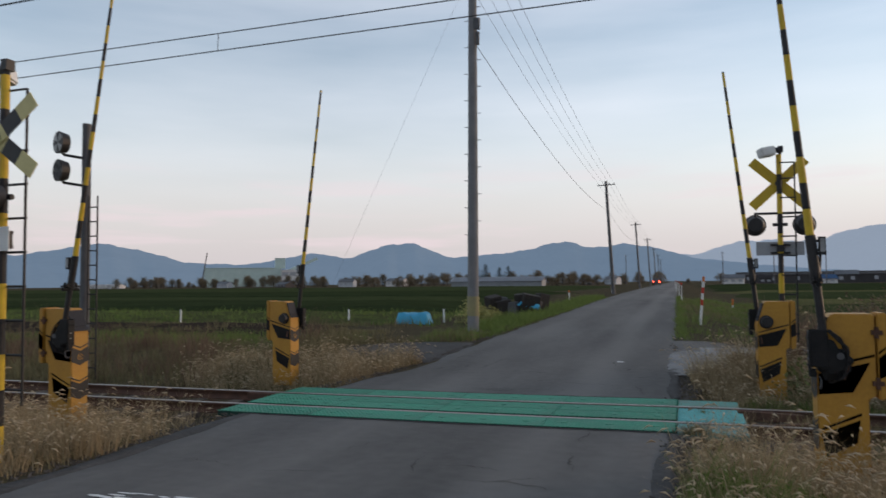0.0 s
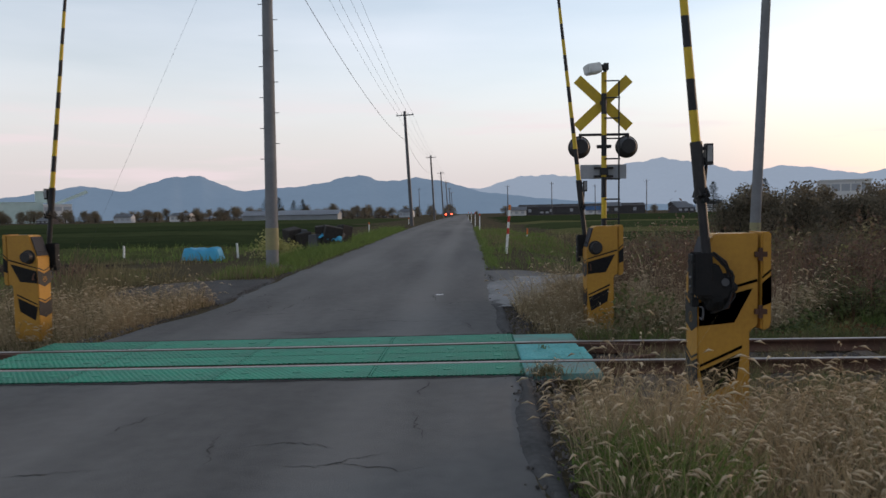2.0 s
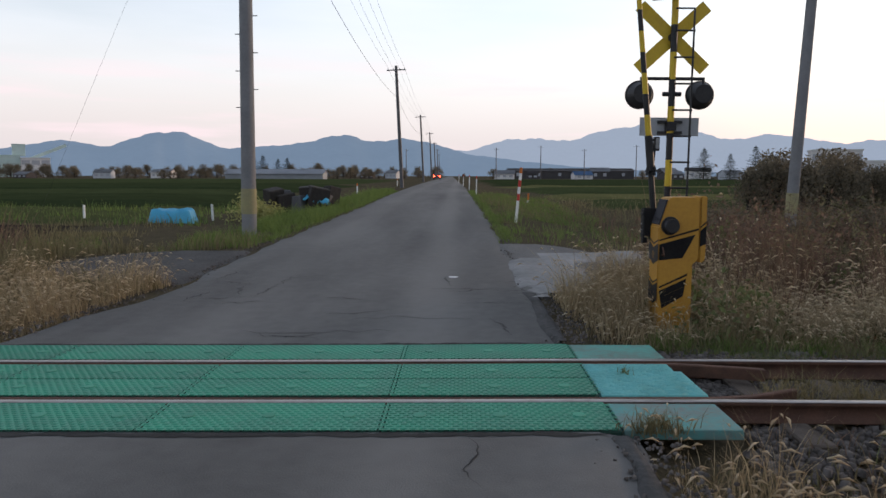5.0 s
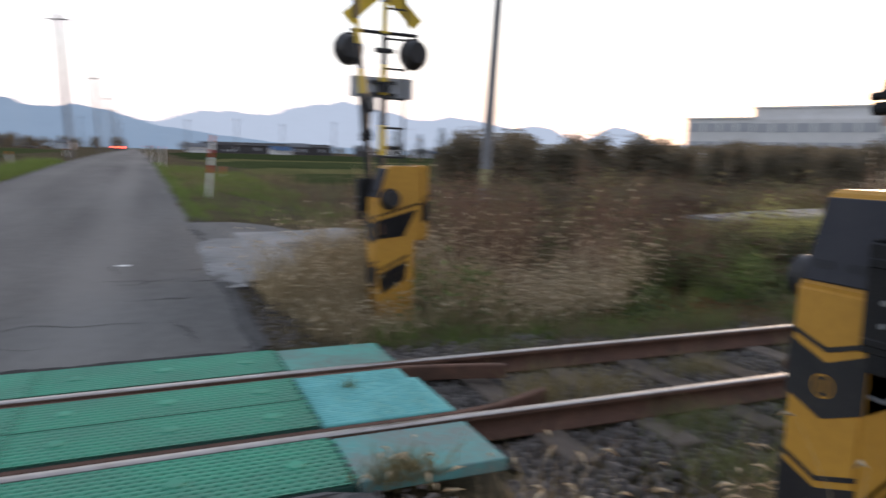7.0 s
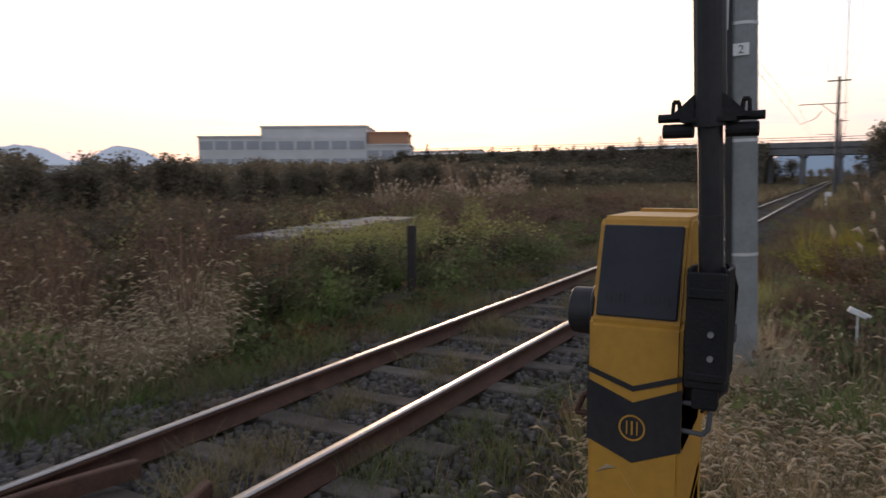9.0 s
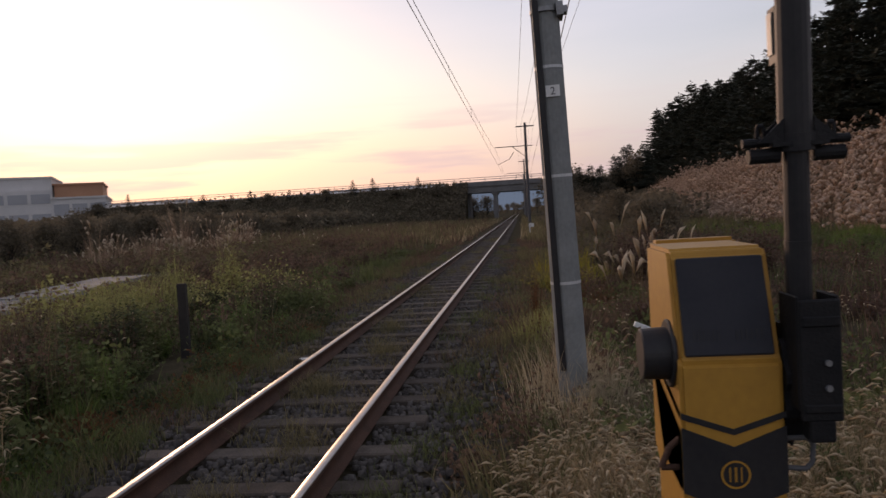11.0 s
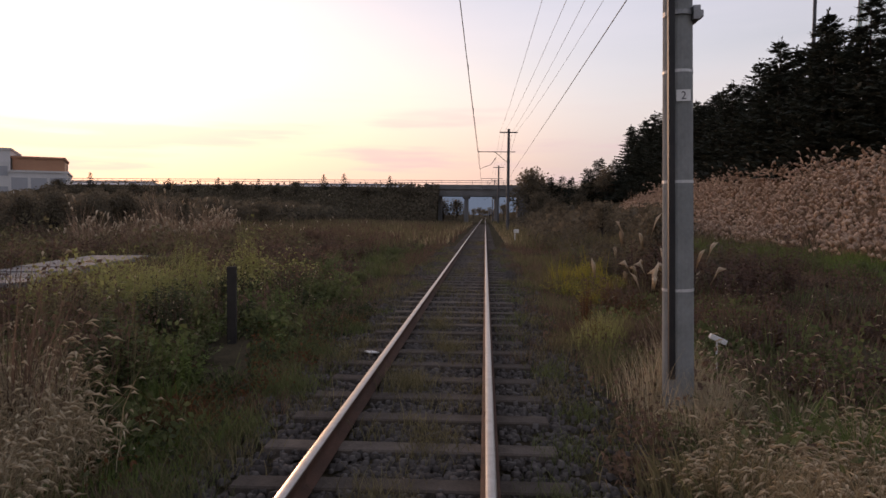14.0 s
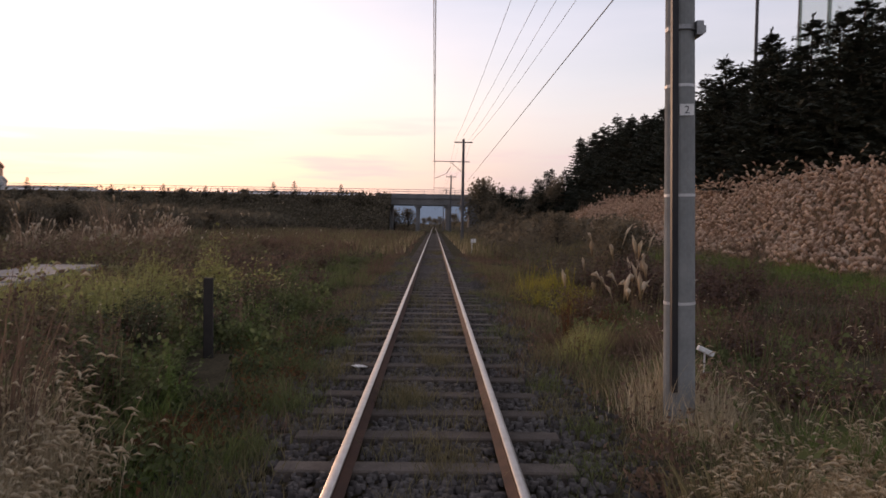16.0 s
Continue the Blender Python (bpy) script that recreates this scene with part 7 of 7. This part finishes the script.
# far road sign and vehicle with its tail lamps lit
car = base("car", pose(-5.6, 150, float(road_z(150)) + 0.0), "small dark car far down the lane, tail lamps lit", "car")
b = bmesh.new()
bm_box(b, -0.75, 0.75, -1.8, 1.8, 0.25, 0.85)
vs = bm_box(b, -0.7, 0.7, -1.5, 0.8, 0.85, 1.45)
for v in vs:
    if v.co.z > 1.2:
        v.co.x *= 0.82
        v.co.y *= 0.75
bevelled(b, 0.08, 2)
part("body", b, DARKGREY, car)
for sx_ in (-1, 1):
    b = bmesh.new()
    bm_box(b, sx_ * 0.6 - 0.14, sx_ * 0.6 + 0.14, -1.84, -1.79, 0.62, 0.86)
    part("tail_lamp", b, glow("tail_lamp_red", (1.0, 0.05, 0.02), 8.0), car)
    for yy in (-1.15, 1.15):
        b = bmesh.new()
        bm_tube(b, (sx_ * 0.62, yy, 0.3), (sx_ * 0.78, yy, 0.3), 0.3, seg=14)
        part("wheel", b, BLACK, car)

# ---- overpass at the end of the straight ----
GREYC = mat("bridge_concrete", (0.22, 0.215, 0.21), (0.15, 0.145, 0.14), 0.5, 0.9)
ov = base("overpass", pose(141, 0, 0), "grey concrete road overpass crossing the track", "bridge")
b = bmesh.new()
bm_box(b, -4, 4, -14, 9.6, 5.15, 7.0)
part("deck", b, GREYC, ov)
b = bmesh.new()
bm_box(b, -4.3, -3.9, -14, 11.5, 6.4, 7.3)
part("parapet", b, GREYC, ov)
for y0, y1 in ((2.9, 3.6), (-3.0, -2.3)):
    b = bmesh.new()
    bm_box(b, -3.5, 3.5, y0, y1, -0.5, 5.15)
    bm_box(b, -3.8, 3.8, y0 - 0.3, y1 + 0.3, 4.75, 5.16)
    part("pier", b, GREYC, ov)
for y0, y1 in ((8.3, 9.6), (-11, -6.8)):
    b = bmesh.new()
    bm_box(b, -1.5 if y0 > 0 else -4, 4, y0, y1, -0.5, 6.9)
    part("abutment", b, GREYC, ov)
for zz in (7.7, 8.1):
    b = bmesh.new()
    bm_tube(b, (-4.1, -14, zz), (-4.1, 110, zz), 0.05, seg=6)
    part("guard_rail", b, STEEL, ov)
for k in range(42):
    b = bmesh.new()
    bm_tube(b, (-4.1, -13 + 3 * k, 7.2), (-4.1, -13 + 3 * k, 8.15), 0.05, seg=6)
    part("rail_post", b, STEEL, ov)
em = bmesh.new()
for y0, y1 in ((8.8, 140), (-60, -9.0)):
    pr = [(-16, -0.5), (-4, 6.8), (4, 6.8), (16, -0.5)]
    f = em.faces.new([em.verts.new((141 + a, y0, c)) for a, c in pr])
    r = bmesh.ops.extrude_face_region(em, geom=[f])
    for e in r["geom"]:
        if isinstance(e, bmesh.types.BMVert):
            e.co.y = y1
bmesh.ops.recalc_face_normals(em, faces=em.faces)
tagged(part("embankment", em, SOIL), "dark planted embankment of the overpass road", "embankment", kind="structure")
n = 14000
yy = np.where(rng.random(n) < 0.75, 8.4 + 130 * rng.random(n) ** 1.5, rng.uniform(-60, -9, n))
tt = rng.random(n)
c = np.column_stack([125 + 12 * tt, yy, -0.3 + 7.2 * tt + rng.uniform(0, 0.8, n)])
v, lp = leaf_quads(c, 0.3)
tagged(new("embankment_shrubs", raw_mesh("embankment_shrubs", v, np.full(n, 4), lp, HEDGE)), "dark shrubs covering the embankment", "shrubs", kind="stuff")
n = 9000
c = np.column_stack([rng.uniform(48, 126, n), rng.uniform(-15, -3.6, n), np.zeros(n)])
c[:, 2] = ground_z(c[:, 0], c[:, 1]) + rng.random(n) ** 0.7 * (0.8 + 2.4 * patchy(c[:, 0], c[:, 1], 0.25)) * np.clip((-c[:, 1] - 2.5) / 5, 0.2, 1)
v, lp = leaf_quads(c, 0.24)
tagged(new("far_scrub", raw_mesh("far_scrub", v, np.full(n, 4), lp, HEDGE)), "dark scrub beside the distant track", "shrubs", kind="stuff")
n = 16000
c = np.column_stack([rng.uniform(40, 125, n), rng.uniform(24, 60, n), rng.random(n) ** 0.6 * 2.6])
c[:, 2] += ground_z(c[:, 0], c[:, 1])
v, lp = leaf_quads(c, 0.3)
tagged(new("far_scrub", raw_mesh("far_scrub", v, np.full(n, 4), lp, HEDGE)), "dense dark scrub behind the orchard trees", "shrubs", kind="stuff")
for k, (x, y, lx, h) in enumerate(((190, 60, 40, 9), (200, 25, 36, 10), (185, 95, 30, 9.5))):
    gable(x + 10, y + 14, 90, lx, 16, h - 1, 1.2, PLASTER, ROOF, "pale shed roof behind the embankment", "shed", 0)

# practice-net poles behind the conifers
for x, y in ((75, -34), (66, -34), (61, -34), (55.5, -34), (49, -34)):
    pole(x, y, 31, 0.2, 0.16, "tall slim net pole behind the conifers", (), 0, (0, 0), DARKGREY)


NET = bpy.data.materials.new("teal_net")
NET.use_nodes = True
nn_, nl_ = NET.node_tree.nodes, NET.node_tree.links
nn_["Principled BSDF"].inputs["Base Color"].default_value, nn_["Principled BSDF"].inputs["Roughness"].default_value = (0.3, 0.5, 0.52, 1), 0.9
ntr, nmx = nn_.new("ShaderNodeBsdfTransparent"), nn_.new("ShaderNodeMixShader")
nmx.inputs[0].default_value = 0.4
nl_.new(ntr.outputs[0], nmx.inputs[1])
nl_.new(nn_["Principled BSDF"].outputs[0], nmx.inputs[2])
nl_.new(nmx.outputs[0], nn_["Material Output"].inputs["Surface"])
b = bmesh.new()
cols = []
for k in range(13):
    x = 66 - 1.6 * k
    cols.append([b.verts.new((x + 1.2 * (1 - j / 8) ** 2 * (k == 0), -33.7 + 0.25 * math.sin(k * 1.1 + j), 9 + 22 * j / 8)) for j in range(9)])
for c0, c1 in zip(cols, cols[1:]):
    for j in range(8):
        b.faces.new((c0[j], c1[j], c1[j + 1], c0[j + 1]))
tagged(part("practice_net", b, NET, smooth=True), "pale teal practice net hung between tall poles", "net")


# ---- distant mountains ----
def ridge(name, dist, span, peaks, depth, material, label, tall=1.16):
    """A far range: peaks (azimuth in degrees left of +y, height as a share of distance, width) with rough slopes."""
    az = np.radians(np.linspace(span[0], span[1], 320))
    rows = 9
    v = []
    h0 = np.zeros(len(az))
    for a, hh, w in peaks:
        h0 += (hh * (dist + depth) * np.exp(-(((np.degrees(az) - a) / w) ** 2))) ** 4
    h0 = tall * h0**0.25
    for i in range(rows):
        t = i / (rows - 1)
        rough = 0.018 * np.sin(az * 90) + 0.014 * np.sin(az * 170 + 1) + 0.01 * np.sin(az * 390 + 2) + 0.005 * np.sin(az * 900)
        h = h0 * (1 + rough)
        d = dist + depth * t
        prof = t ** (0.8 + 0.1 * np.sin(az * 70) + 0.06 * np.sin(az * 160 + 2))
        v.append(np.stack([-d * np.sin(az), d * np.cos(az), h * prof - 4], -1))
    v = np.array(v).reshape(-1, 3)
    g = np.arange(len(v)).reshape(rows, -1)
    q = np.stack([g[:-1, :-1], g[:-1, 1:], g[1:, 1:], g[1:, :-1]], -1).reshape(-1)
    me = raw_mesh(name, v, np.full(len(q) // 4, 4), q, material)
    me.shade_smooth()
    return tagged(new(name, me), label, "mountains", kind="structure")


# the second colour is haze, emitted by the slopes themselves
MOUNT = hazy("haze_glow_mountain", (0.07, 0.085, 0.1), (0.046, 0.072, 0.102))
MOUNT2 = hazy("haze_glow_farther_mountain", (0.07, 0.08, 0.09), (0.1, 0.13, 0.165))
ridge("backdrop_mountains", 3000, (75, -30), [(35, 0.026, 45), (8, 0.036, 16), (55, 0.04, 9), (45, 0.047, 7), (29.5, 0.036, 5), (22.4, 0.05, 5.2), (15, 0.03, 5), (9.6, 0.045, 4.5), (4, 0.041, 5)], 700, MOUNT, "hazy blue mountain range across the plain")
# ridge added so that the overpass opening shows blue-grey haze instead of bright sky
ridge("haze_backdrop", 2600, (-80, -100), [(-90, 0.03, 8)], 300, MOUNT, "blue-grey backdrop ridge standing in for haze at the end of the track")
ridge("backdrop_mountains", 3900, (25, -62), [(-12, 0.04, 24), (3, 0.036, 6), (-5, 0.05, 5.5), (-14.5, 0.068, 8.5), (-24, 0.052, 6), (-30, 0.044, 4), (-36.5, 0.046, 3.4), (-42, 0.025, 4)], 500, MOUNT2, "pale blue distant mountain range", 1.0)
